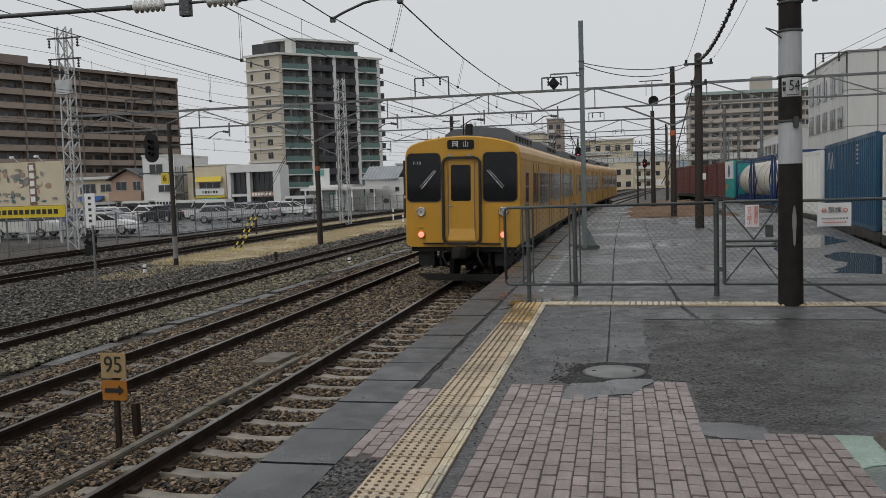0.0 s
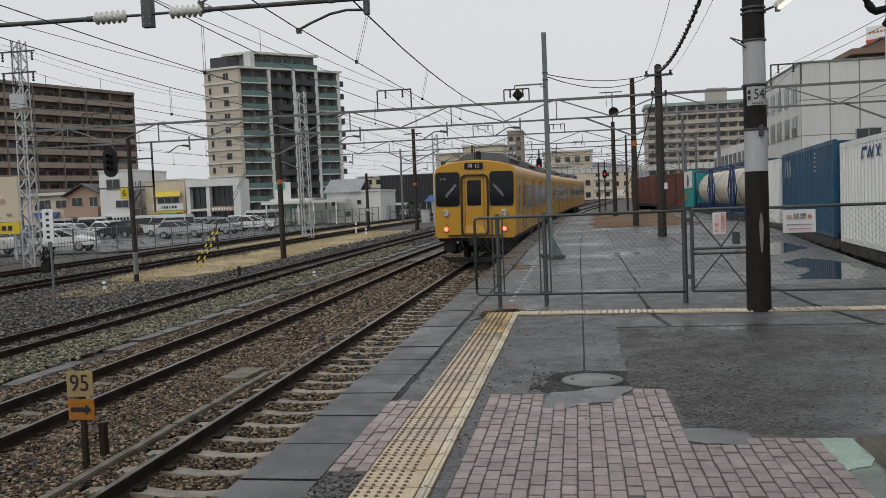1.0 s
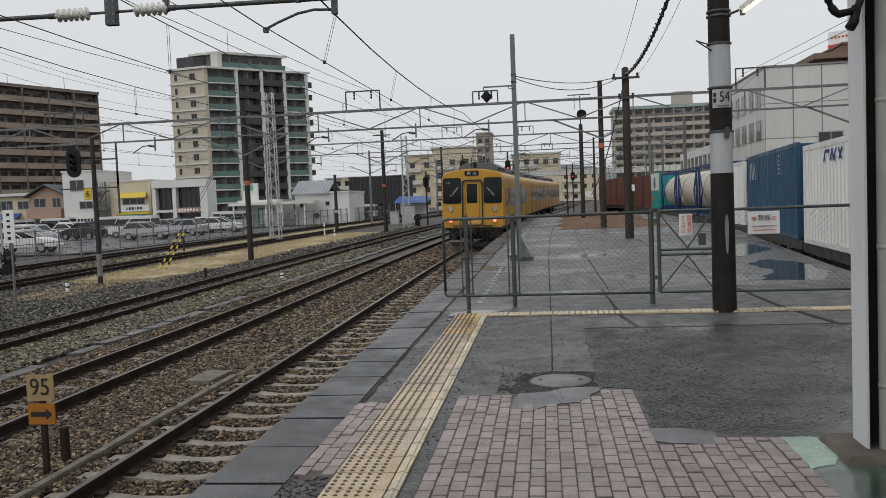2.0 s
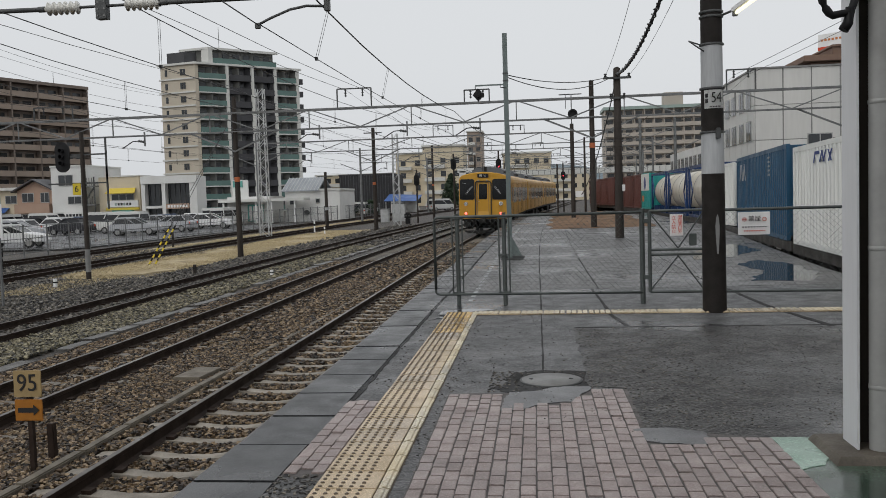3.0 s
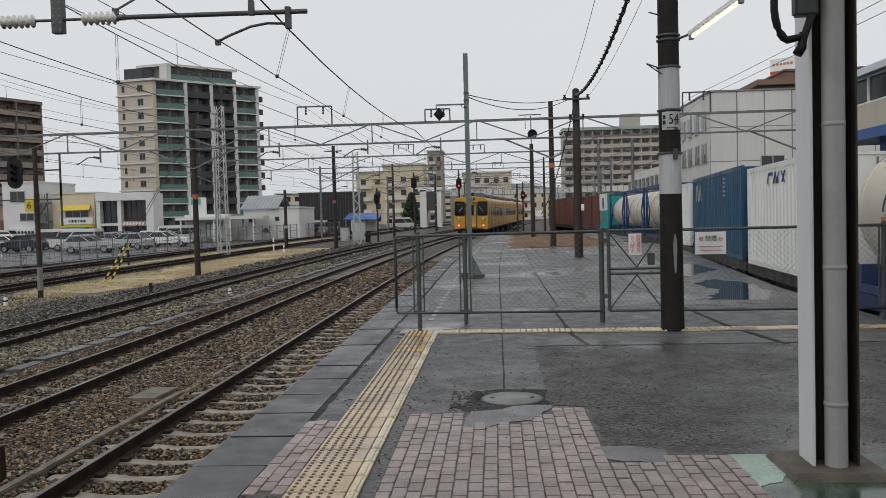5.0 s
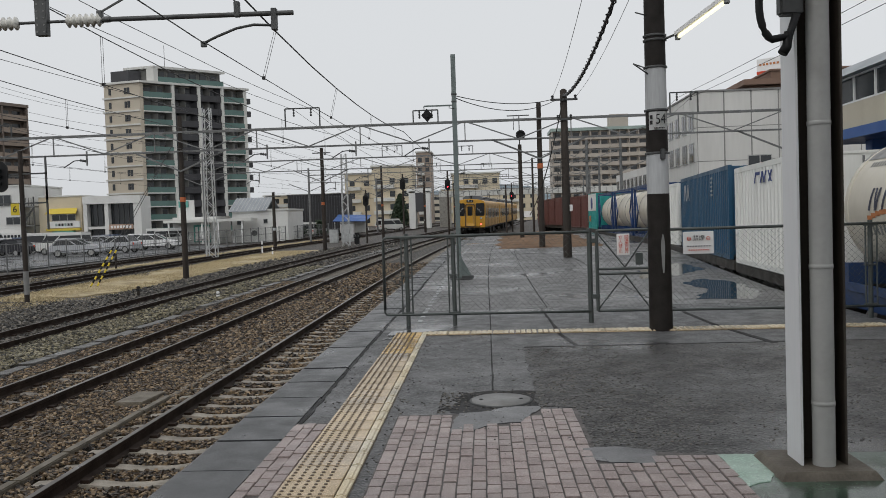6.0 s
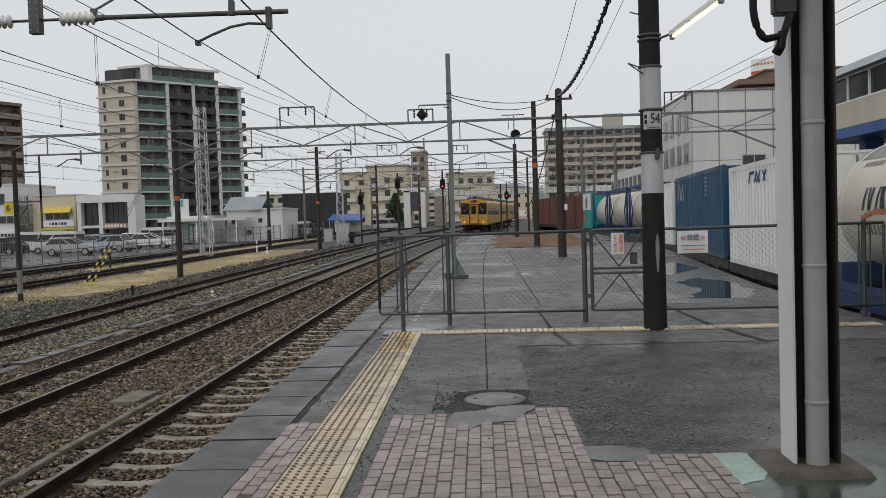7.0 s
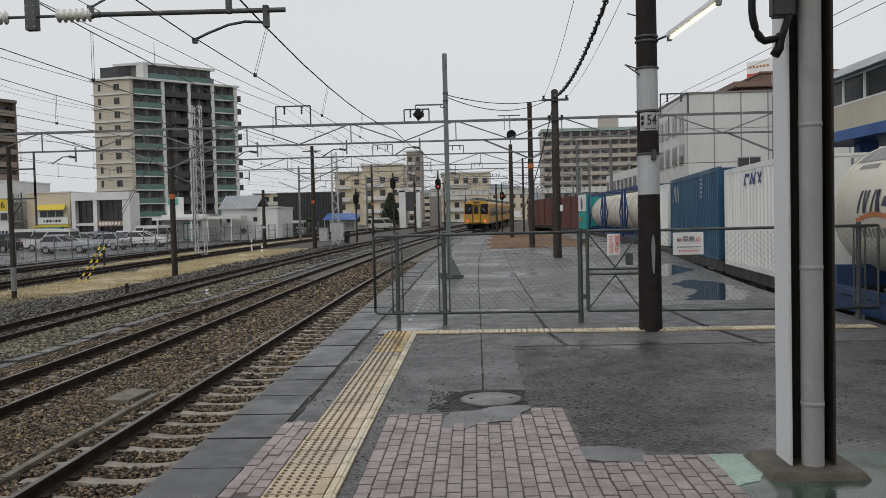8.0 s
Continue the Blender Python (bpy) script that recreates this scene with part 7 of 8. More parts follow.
def far_apartments():
    t = thing("far_apartment_block", "distant taupe apartment block with a green roof edge", "building")
    y0, xa, xb, base, top = 280.0, 22.8, 60.0, 0.0, 28.6
    bm = BM()
    box(bm, (xa, y0 + 1.4, base), (xb, y0 + 14, top))
    wall = part("wall", bm, "far_taupe", t)
    bm = BM()
    box(bm, (xa - 0.5, y0 - 0.2, top), (xb + 0.5, y0 + 14.2, top + 1.0))
    part("roof_edge", bm, "roof_green", t, "green sloping roof edge")
    bm = BM()
    box(bm, (xa + 19.2, y0 + 4, top + 1), (xa + 25.3, y0 + 9, top + 5.4))
    part("roof_house", bm, "far_taupe", t, "rooftop water tank house")
    for f in range(10):
        z = top - 2.85 * (f + 1)
        bm = BM()
        box(bm, (xa, y0, z - 0.1), (xb, y0 + 1.5, z + 1.15))
        part("balcony", bm, "far_taupe", t)
        for k in range(12):
            x = xa + (xb - xa) * (k + 0.5) / 12
            bm = BM()
            box(bm, (x - 1.0, y0 + 1.33, z + 1.15), (x + 1.0, y0 + 1.4, z + 2.4))
            part("window", bm, "window_dark", t)
    for k in range(13):
        x = xa + (xb - xa) * k / 12
        bm = BM()
        box(bm, (x - 0.12, y0 - 0.05, base), (x + 0.12, y0 + 1.4, top))
        part("party_wall", bm, "far_taupe", t)


far_apartments()


# ---- the far side of the yard ----
def tower():
    t = thing("apartment_tower", "twelve-storey beige apartment tower with green glass balconies", "building")
    C, R, L = Vector((-70.9, 175, 0)), Vector((-53.4, 191, 0)), Vector((-79.4, 177, 0))
    top, n, h = 31.86, 11, 2.86
    A, B = R - C, L - C
    out = Vector((A.y, -A.x, 0)).normalized()
    left = Vector((-B.y, B.x, 0)).normalized()
    if left.y > 0:
        left = -left
    P = lambda a, b, z: C + A * a + B * b + Vector((0, 0, z))  # noqa: E731

    def block(name, a0, a1, b0, b1, z0, z1, m, parent=t, label=""):
        bm = BM()
        poly(bm, [P(a0, b0, z0), P(a1, b0, z0), P(a1, b1, z0), P(a0, b1, z0)], (0, 0, z1 - z0))
        return part(name, bm, m, parent, label)

    block("core", 0.0, 1.0, 0.20, 1.0, 0.0, top, "tower_beige")
    block("end_wall", 0.0, 0.03, 0.0, 0.2, 0.0, top, "tower_beige")
    bays = ((0.03, 0.28, "g"), (0.30, 0.525, "d"), (0.545, 0.755, "d"), (0.775, 0.985, "g"))
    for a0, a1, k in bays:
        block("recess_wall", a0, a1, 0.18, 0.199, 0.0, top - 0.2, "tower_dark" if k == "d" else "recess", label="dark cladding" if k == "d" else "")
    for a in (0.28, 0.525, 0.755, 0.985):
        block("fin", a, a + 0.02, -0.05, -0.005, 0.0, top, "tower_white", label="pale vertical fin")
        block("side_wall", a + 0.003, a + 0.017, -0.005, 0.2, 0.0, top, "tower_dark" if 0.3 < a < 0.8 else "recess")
    for f in range(n):
        z = top - h * (f + 1)
        for a0, a1, k in bays:
            block("balcony_slab", a0, a1, -0.03, 0.18, z - 0.25, z, "tower_dark" if k == "d" else "tower_white")
            block("balcony_front", a0, a1, -0.025, -0.01, z, z + 1.1, "tower_dark" if k == "d" else "balcony_glass", label="green glass balcony front" if k == "g" else "")
            w = (a1 - a0)
            for q in (0.28, 0.72):
                block("window", a0 + w * (q - 0.20), a0 + w * (q + 0.20), 0.172, 0.18, z + 0.1, z + 2.1, "window_dark")
            for q in (0.5,):
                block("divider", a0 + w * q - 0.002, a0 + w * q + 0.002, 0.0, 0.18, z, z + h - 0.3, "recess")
        block("floor_band", -0.012, 0.0, 0.0, 1.02, z - 0.2, z + 0.12, "tower_white")
        for b in (0.28, 0.36, 0.8):
            block("slot_window", -0.008, 0.0, b, b + 0.05, z + 0.7, z + 2.0, "window_dark")
        block("side_balcony", 0.1, 0.3, 1.0, 1.1, z, z + 1.1, "tower_dark")
        block("right_balcony", 1.0, 1.07, 0.02, 0.4, z - 0.15, z + 1.1, "tower_dark")
    block("roof_slab", -0.02, 1.03, -0.06, 1.04, top, top + 0.45, "tower_white")
    block("penthouse", 0.17, 0.80, 0.12, 0.8, top + 0.4, top + 3.3, "recess")
    block("penthouse_front", 0.17, 0.80, 0.02, 0.035, top + 0.45, top + 1.6, "balcony_glass", label="green glass terrace front")
    for q in range(6):
        a = 0.20 + 0.10 * q
        block("window", a, a + 0.06, 0.105, 0.12, top + 0.6, top + 2.7, "window_dark")
    block("penthouse_roof", 0.13, 0.81, 0.0, 0.85, top + 3.3, top + 3.8, "tower_white")
    block("penthouse_fin", 0.13, 0.17, 0.0, 0.2, top + 0.4, top + 3.4, "tower_white")
    block("machine_room", 0.05, 0.16, 0.45, 0.95, top + 0.4, top + 2.9, "tower_dark", label="dark rooftop machine room")
    bm = BM()
    tube(bm, P(0.4, 0.5, top + 3.6), P(0.4, 0.5, top + 9), 0.06, 5)
    part("lightning_rod", bm, "steel_grey", t)


tower()


def long_apartments():
    t = thing("apartment_block", "long brown-tiled apartment block with tan balcony fronts", "building")
    A0, A1 = Vector((-128.0, 140, 0)), Vector((-104.4, 192, 0))
    D = (A1 - A0).normalized()
    length = (A1 - A0).length
    out = Vector((D.y, -D.x, 0))
    top, n, h = 30.0, 10, 2.9

    def block(name, a0, a1, d0, d1, z0, z1, m, parent=t, label=""):
        bm = BM()
        poly(bm, [A0 + D * a + out * d + Vector((0, 0, z0)) for a, d in ((a0, d0), (a1, d0), (a1, d1), (a0, d1))], (0, 0, z1 - z0))
        return part(name, bm, m, parent, label)

    block("core", 0, length, -12, -1.6, 0, top, "brown_tile")
    block("parapet", -0.3, length + 0.3, -12.2, 0.2, top, top + 0.7, "brown_tile")
    bays = 9
    for i in range(bays + 1):
        a = length * i / bays
        block("party_wall", a - 0.15, a + 0.15, -1.6, 0.1, 0, top, "brown_tile")
    for f in range(n):
        z = top - h * (f + 1)
        block("balcony_front", 0, length, -0.12, 0.0, z - 0.15, z + 1.1, "brown_pale")
        block("balcony_floor", 0, length, -1.6, -0.1, z - 0.15, z, "brown_tile")
        for i in range(bays):
            a = length * (i + 0.5) / bays
            for s in (-1.4, 1.4):
                block("window", a + s - 1.0, a + s + 1.0, -1.62, -1.55, z + 0.1, z + 2.1, "window_dark")
        block("end_balcony", length + 0.0, length + 1.4, -3.2, -1.8, z - 0.1, z + 1.1, "brown_pale")
    block("roof_house", 14, 22, -8, -3, top + 0.7, top + 2.6, "brown_tile")
    for a, q in ((6, 4.5), (38, 3.5), (52, 4.0)):
        bm = BM()
        p = A0 + D * a - out * 5
        tube(bm, p + Vector((0, 0, top)), p + Vector((0, 0, top + q)), 0.06, 5)
        part("aerial", bm, "steel_grey", t)


long_apartments()


def slab(t, name, lo, hi, m, label="", bevel=0.0):
    bm = BM()
    box(bm, lo, hi, bevel)
    return part(name, bm, m, t, label)


def glazed_window(t, x0, x1, y, z0, z1, bars=1):
    """A window in a facade that faces the yard: frame, pane and bars."""
    f = slab(t, "window", (x0 - 0.07, y - 0.06, z0 - 0.07), (x1 + 0.07, y, z1 + 0.07), "alu")
    slab(f, "pane", (x0, y - 0.08, z0), (x1, y - 0.06, z1), "window_dark")
    for k in range(bars):
        x = x0 + (x1 - x0) * (k + 1) / (bars + 1)
        slab(f, "window_bar", (x - 0.03, y - 0.1, z0), (x + 0.03, y - 0.08, z1), "alu")


def street_front():
    """Houses and shops along the far side of the car park."""
    # cream house with a flat roof and a blue awning
    t = thing("house", "small cream house with a blue awning behind the car park", "building")
    slab(t, "wall", (-70.5, 100, -0.4), (-63.4, 109, 4.4), "plaster_cream")
    slab(t, "roof", (-71.0, 99.4, 4.4), (-63.0, 109.4, 4.75), "tower_white")
    glazed_window(t, -68.8, -66.6, 100, 2.6, 3.8, 2)
    glazed_window(t, -65.8, -64.4, 100, 2.8, 3.7)
    glazed_window(t, -68.4, -65.0, 100, 0.0, 1.4, 3)
    bm = BM()
    poly(bm, [(-69.0, 100, 2.2), (-65.4, 100, 2.2), (-65.4, 98.9, 1.6), (-69.0, 98.9, 1.6)], (0, 0, 0.06))
    part("awning", bm, "blue_band", t, "faded blue awning")
    # brown two-storey house, gable towards the yard
    t = thing("house", "pinkish brown two-storey house with a dark gable roof", "building")
    bm = BM()
    poly(bm, [(-63.0, 98, -0.4), (-58.3, 98, -0.4), (-58.3, 98, 4.2), (-60.65, 98, 5.4), (-63.0, 98, 4.2)], (0, 9, 0))
    part("wall", bm, "house_pink", t)
    for s in (-1, 1):
        bm = BM()
        poly(bm, [(-60.65, 97.4, 5.5), (-60.65 + s * 2.8, 97.4, 4.05), (-60.65 + s * 2.8, 107.4, 4.05), (-60.65, 107.4, 5.5)], (0, 0, 0.16))
        part("roof", bm, "tower_dark", t)
    slab(t, "balcony", (-62.9, 97.1, 1.5), (-58.4, 97.9, 2.6), "house_pink")
    glazed_window(t, -62.3, -60.9, 98, 2.9, 3.9)
    glazed_window(t, -59.9, -58.9, 98, 2.8, 3.9)
    glazed_window(t, -62.4, -61.0, 98, 0.0, 1.3)
    glazed_window(t, -60.4, -58.9, 98, -0.2, 1.3, 2)
    # narrow white building
    t = thing("house", "narrow white three-storey building with an outside stair", "building")
    slab(t, "wall", (-57.9, 97, -0.4), (-53.6, 106, 6.9), "plaster_white")
    slab(t, "parapet", (-58.0, 96.9, 6.9), (-53.5, 106, 7.1), "tower_white")
    glazed_window(t, -56.9, -55.2, 97, 4.7, 5.9)
    glazed_window(t, -55.8, -54.2, 97, 2.5, 3.3)
    slab(t, "fascia", (-57.2, 96.7, 0.7), (-53.8, 97.0, 1.5), "plaster_white")
    for k in range(7):
        slab(t, "vent_slot", (-56.9 + 0.42 * k, 96.66, 0.95), (-56.62 + 0.42 * k, 96.7, 1.25), "window_dark")
    for z in (2.2, 4.4):
        slab(t, "stair_landing", (-53.6, 96.0, z), (-51.9, 98, z + 0.15), "steel_grey")
        for k in range(6):
            slab(t, "baluster", (-53.55 + 0.32 * k, 96.0, z + 0.15), (-53.5 + 0.32 * k, 96.05, z + 1.1), "steel_dark")
    bm = BM()
    for x in (-53.5, -52.0):
        bar(bm, (x, 96.1, -0.4), (x, 96.1, 5.6), 0.12)
    bar(bm, (-53.5, 96.1, 2.3), (-52.0, 96.1, 4.4), 0.14)
    bar(bm, (-52.0, 96.1, 0.0), (-53.5, 96.1, 2.2), 0.14)
    part("stair_frame", bm, "steel_dark", t)
    # cream shop
    t = thing("shop_building", "cream shop with a yellow awning and white sign", "building")
    slab(t, "wall", (-51.9, 97, -0.4), (-46.8, 107, 5.5), "plaster_cream")
    slab(t, "roof_edge", (-52.0, 96.9, 5.5), (-46.7, 107, 5.65), "tower_white")
    bm = BM()
    poly(bm, [(-50.6, 97, 4.1), (-47.3, 97, 4.1), (-47.1, 96.2, 3.5), (-50.8, 96.2, 3.5)], (0, 0, 0.06))
    part("awning", bm, "awning_yellow", t, "yellow cloth awning")
    glazed_window(t, -50.3, -47.6, 97, 2.75, 3.4, 2)
    sg = slab(t, "sign_board", (-50.9, 96.8, 1.9), (-47.0, 97, 2.65), "white_paint", "white shop sign")
    for k in range(6):
        slab(sg, "lettering_bar", (-49.9 + 0.36 * k, 96.77, 2.1), (-49.66 + 0.36 * k, 96.8, 2.4), "text_black" if k % 3 else "roof_green")
    slab(t, "yellow_band", (-51.0, 96.7, 1.55), (-46.9, 97, 1.82), "awning_yellow")
    slab(t, "lower_awning", (-50.0, 96.2, 0.85), (-47.6, 97, 1.5), "teal_awning", "teal cloth blind")
    glazed_window(t, -51.0, -47.2, 97, -0.2, 0.8, 4)
    # white two-storey shop with a framed glass front
    t = thing("shop_building", "white shop with a framed dark glass front", "building")
    slab(t, "wall", (-46.0, 97.2, -0.4), (-39.4, 99.0, 5.3), "plaster_white")
    slab(t, "top_frame", (-46.1, 95.8, 4.5), (-39.3, 97.2, 5.4), "plaster_white")
    for x in (-46.1, -43.6, -40.2):
        slab(t, "frame_post", (x, 95.9, -0.4), (x + (0.9 if x > -41 else 0.45), 97.2, 4.5), "plaster_white")
    slab(t, "floor_band", (-45.6, 95.95, 1.6), (-40.2, 97.2, 1.9), "plaster_white")
    for z0, z1 in ((-0.2, 1.6), (1.95, 4.5)):
        slab(t, "glass_front", (-45.6, 96.7, z0), (-40.2, 97.15, z1), "window_dark")
        for k in range(9):
            slab(t, "glazing_bar", (-45.4 + 0.62 * k, 96.62, z0), (-45.34 + 0.62 * k, 96.7, z1), "steel_dark")
    sg = slab(t, "sign_board", (-43.1, 95.85, 1.5), (-40.3, 95.95, 2.1), "house_pink", "pinkish shop sign")
    for k in range(7):
        slab(sg, "lettering_bar", (-42.9 + 0.36 * k, 95.82, 1.65), (-42.66 + 0.36 * k, 95.85, 1.95), "white_paint")
    # low shop with green posts
    t = thing("shop_building", "low white shop with a flat canopy and green signs", "building")
    slab(t, "wall", (-34.6, 93, -0.4), (-29.6, 98, 2.6), "plaster_white")
    slab(t, "canopy", (-34.9, 91, 2.0), (-25.2, 93.5, 2.3), "tower_white")
    slab(t, "upper_sign", (-34.0, 93.2, 2.6), (-32.2, 93.4, 4.5), "plaster_white")
    slab(t, "green_sign", (-33.9, 93.1, 3.7), (-32.8, 93.2, 4.4), "teal_awning", "green painted sign")
    for x in (-34.5, -32.6, -30.8, -29.0, -26.4):
        slab(t, "canopy_post", (x, 91.2, -0.4), (x + 0.16, 91.36, 2.0), "white_paint")
    slab(t, "green_panel", (-32.2, 92.8, -0.2), (-30.4, 93, 1.7), "teal_awning", "green and white shop front")
    for k in range(4):
        slab(t, "door_panel", (-32.0 + 0.44 * k, 92.75, -0.1), (-31.72 + 0.44 * k, 92.8, 1.5), "white_paint")
    # warehouse with a ribbed metal roof
    t = thing("warehouse", "white warehouse with a pale ribbed metal roof", "building")
    slab(t, "wall", (-28.2, 94, -0.4), (-21.9, 102, 3.05), "plaster_white")
    bm = BM()
    poly(bm, [(-28.6, 93.8, 3.05), (-28.6, 97, 4.5), (-28.6, 100.2, 3.05)], (0.15, 0, 0))
    part("gable", bm, "brown_wall", t, "brown gable board")
    for a, b in ((93.6, 97.0), (100.4, 97.0)):
        bm = BM()
        poly(bm, [(-28.5, a, 3.02), (-24.2, a, 3.02), (-24.2, b, 4.55), (-28.5, b, 4.55)], (0, 0, 0.08))
        roof = part("roof", bm, "roof_grey", t, "pale ribbed metal roof")
        for k in range(11):
            bm = BM()
            x = -28.4 + 0.41 * k
            bar(bm, (x, a, 3.13), (x, b, 4.66), 0.05)
            part("roof_rib", bm, "steel_pale", roof)
    slab(t, "parapet", (-24.2, 93.9, 3.05), (-21.8, 102, 3.25), "tower_white")
    glazed_window(t, -24.6, -24.2, 94, 1.7, 2.1, 0)
    glazed_window(t, -27.6, -27.0, 94, 1.6, 2.1, 0)
    bm = BM()
    lathe(bm, [(0.3, 0.0), (0.3, 0.3), (0.22, 0.3)], Matrix.Translation((-25.7, 94, 0.6)) @ pose(0, 0, 0, 90), 16)
    part("vent_fan", bm, "steel_dark", t, "round wall fan")
    # black sheet-metal building and a tarpaulin shelter
    t = thing("warehouse", "black windowless sheet-metal building beside the line", "building")
    body = slab(t, "wall", (-27.9, 120, 0.0), (-20.2, 130, 5.45), "dark_wall")
    slab(t, "parapet", (-28.0, 119.9, 5.45), (-20.1, 130, 5.6), "tower_dark")
    for k in range(20):
        slab(body, "sheet_rib", (-27.8 + 0.385 * k, 119.93, 0.2), (-27.72 + 0.385 * k, 120, 5.4), "tower_dark")
    t = thing("shelter", "low shelter under a blue tarpaulin roof", "shed")
    bm = BM()
    poly(bm, [(-20.4, 113.5, 1.6), (-15.8, 113.5, 1.5), (-15.6, 117, 2.3), (-20.2, 117, 2.5)], (0, 0, 0.06))
    part("tarpaulin", bm, "blue_band", t)
    slab(t, "back_wall", (-20.0, 116.8, 0.0), (-16.2, 117, 2.3), "plaster_white")
    for x in (-20.2, -18.0, -16.0):
        slab(t, "shelter_post", (x, 113.7, 0.0), (x + 0.1, 113.8, 1.55), "steel_pale")


street_front()


def cream_flats():
    for x0, x1, y, z1, lab in ((-33.5, -26.5, 205, 12.8, "old cream apartment building with outside stairs"), (-26.0, -16.5, 198, 14.0, "cream flats with small square windows"), (-8.0, 4.0, 215, 12.5, "pale flats behind the line"),
                               (-20.5, -16.0, 262, 22.0, "tall far-off brown building"), (-12.0, -4.0, 240, 9.5, "low pale building far down the line"), (5.0, 16.0, 260, 9.0, "low pale building beyond the sidings"), (-60, -36, 230, 9, "row of pale low buildings behind the tower")):
        t = thing("apartment_house", lab, "building")
        bm = BM()
        box(bm, (x0, y, 0), (x1, y + 12, z1))
        part("wall", bm, "brown_pale" if "brown" in lab else "plaster_cream", t)
        bm = BM()
        box(bm, (x0 - 0.3, y - 0.3, z1), (x1 + 0.3, y + 12.3, z1 + 0.4))
        part("roof", bm, "tower_white", t)
        n = max(2, int((x1 - x0) / 2.4))
        for f in range(int(z1 / 3)):
            for k in range(n):
                a = x0 + (x1 - x0) * (k + 0.5) / n
                bm = BM()
                box(bm, (a - 0.6, y - 0.1, 3 * f + 1.0), (a + 0.6, y, 3 * f + 2.3))
                part("window", bm, "window_dark", t)
            bm = BM()
            box(bm, (x0 + 0.4, y - 0.7, 3 * f - 0.05), (x0 + (x1 - x0) * 0.55, y, 3 * f + 0.8))
            part("balcony", bm, "tower_white", t)


cream_flats()


def stair_tower():
    t = thing("stair_tower", "white concrete stair tower of a footbridge", "building")
    y = 140
    for x0, x1, z0, z1, m in ((-12.4, -11.3, 0, 6.2, "plaster_white"), (-9.6, -8.9, 0, 6.2, "plaster_white"), (-12.7, -8.7, 5.9, 6.6, "plaster_white"), (-11.3, -9.6, 2.8, 5.9, "tower_dark")):
        bm = BM()
        box(bm, (x0, y, z0), (x1, y + 3, z1), 0.03)
        part("wall", bm, m, t)
    bm = BM()
    box(bm, (-8.0, 152, 5.4), (24, 155, 6.4))
    part("bridge_deck", bm, "tower_white", t, "pale footbridge span across the yard")
    for x in (-8, 22):
        bm = BM()
        box(bm, (x, 152, 0), (x + 2, 155, 5.4))
        part("bridge_pier", bm, "concrete", t)
    bm = BM()
    for k in range(30):
        bar(bm, (-7.8 + k * 1.05, 151.95, 5.5), (-7.8 + k * 1.05, 151.95, 6.3), 0.08)
    tagged(part("bridge_ribs", bm, "pole_grey", t), kind="stuff")


stair_tower()


# ---- car park ----
bm = BM()
poly(bm, [(-110, 48, rise(60) - 0.93), (-27.5, 48, rise(60) - 0.93), (-22, 128, rise(100) - 0.86), (-110, 128, rise(100) - 0.86)], (0, 0, -0.05))
solid("parking_lot", bm, "lot", "wet asphalt car park beyond the fence", "car park", kind="structure")


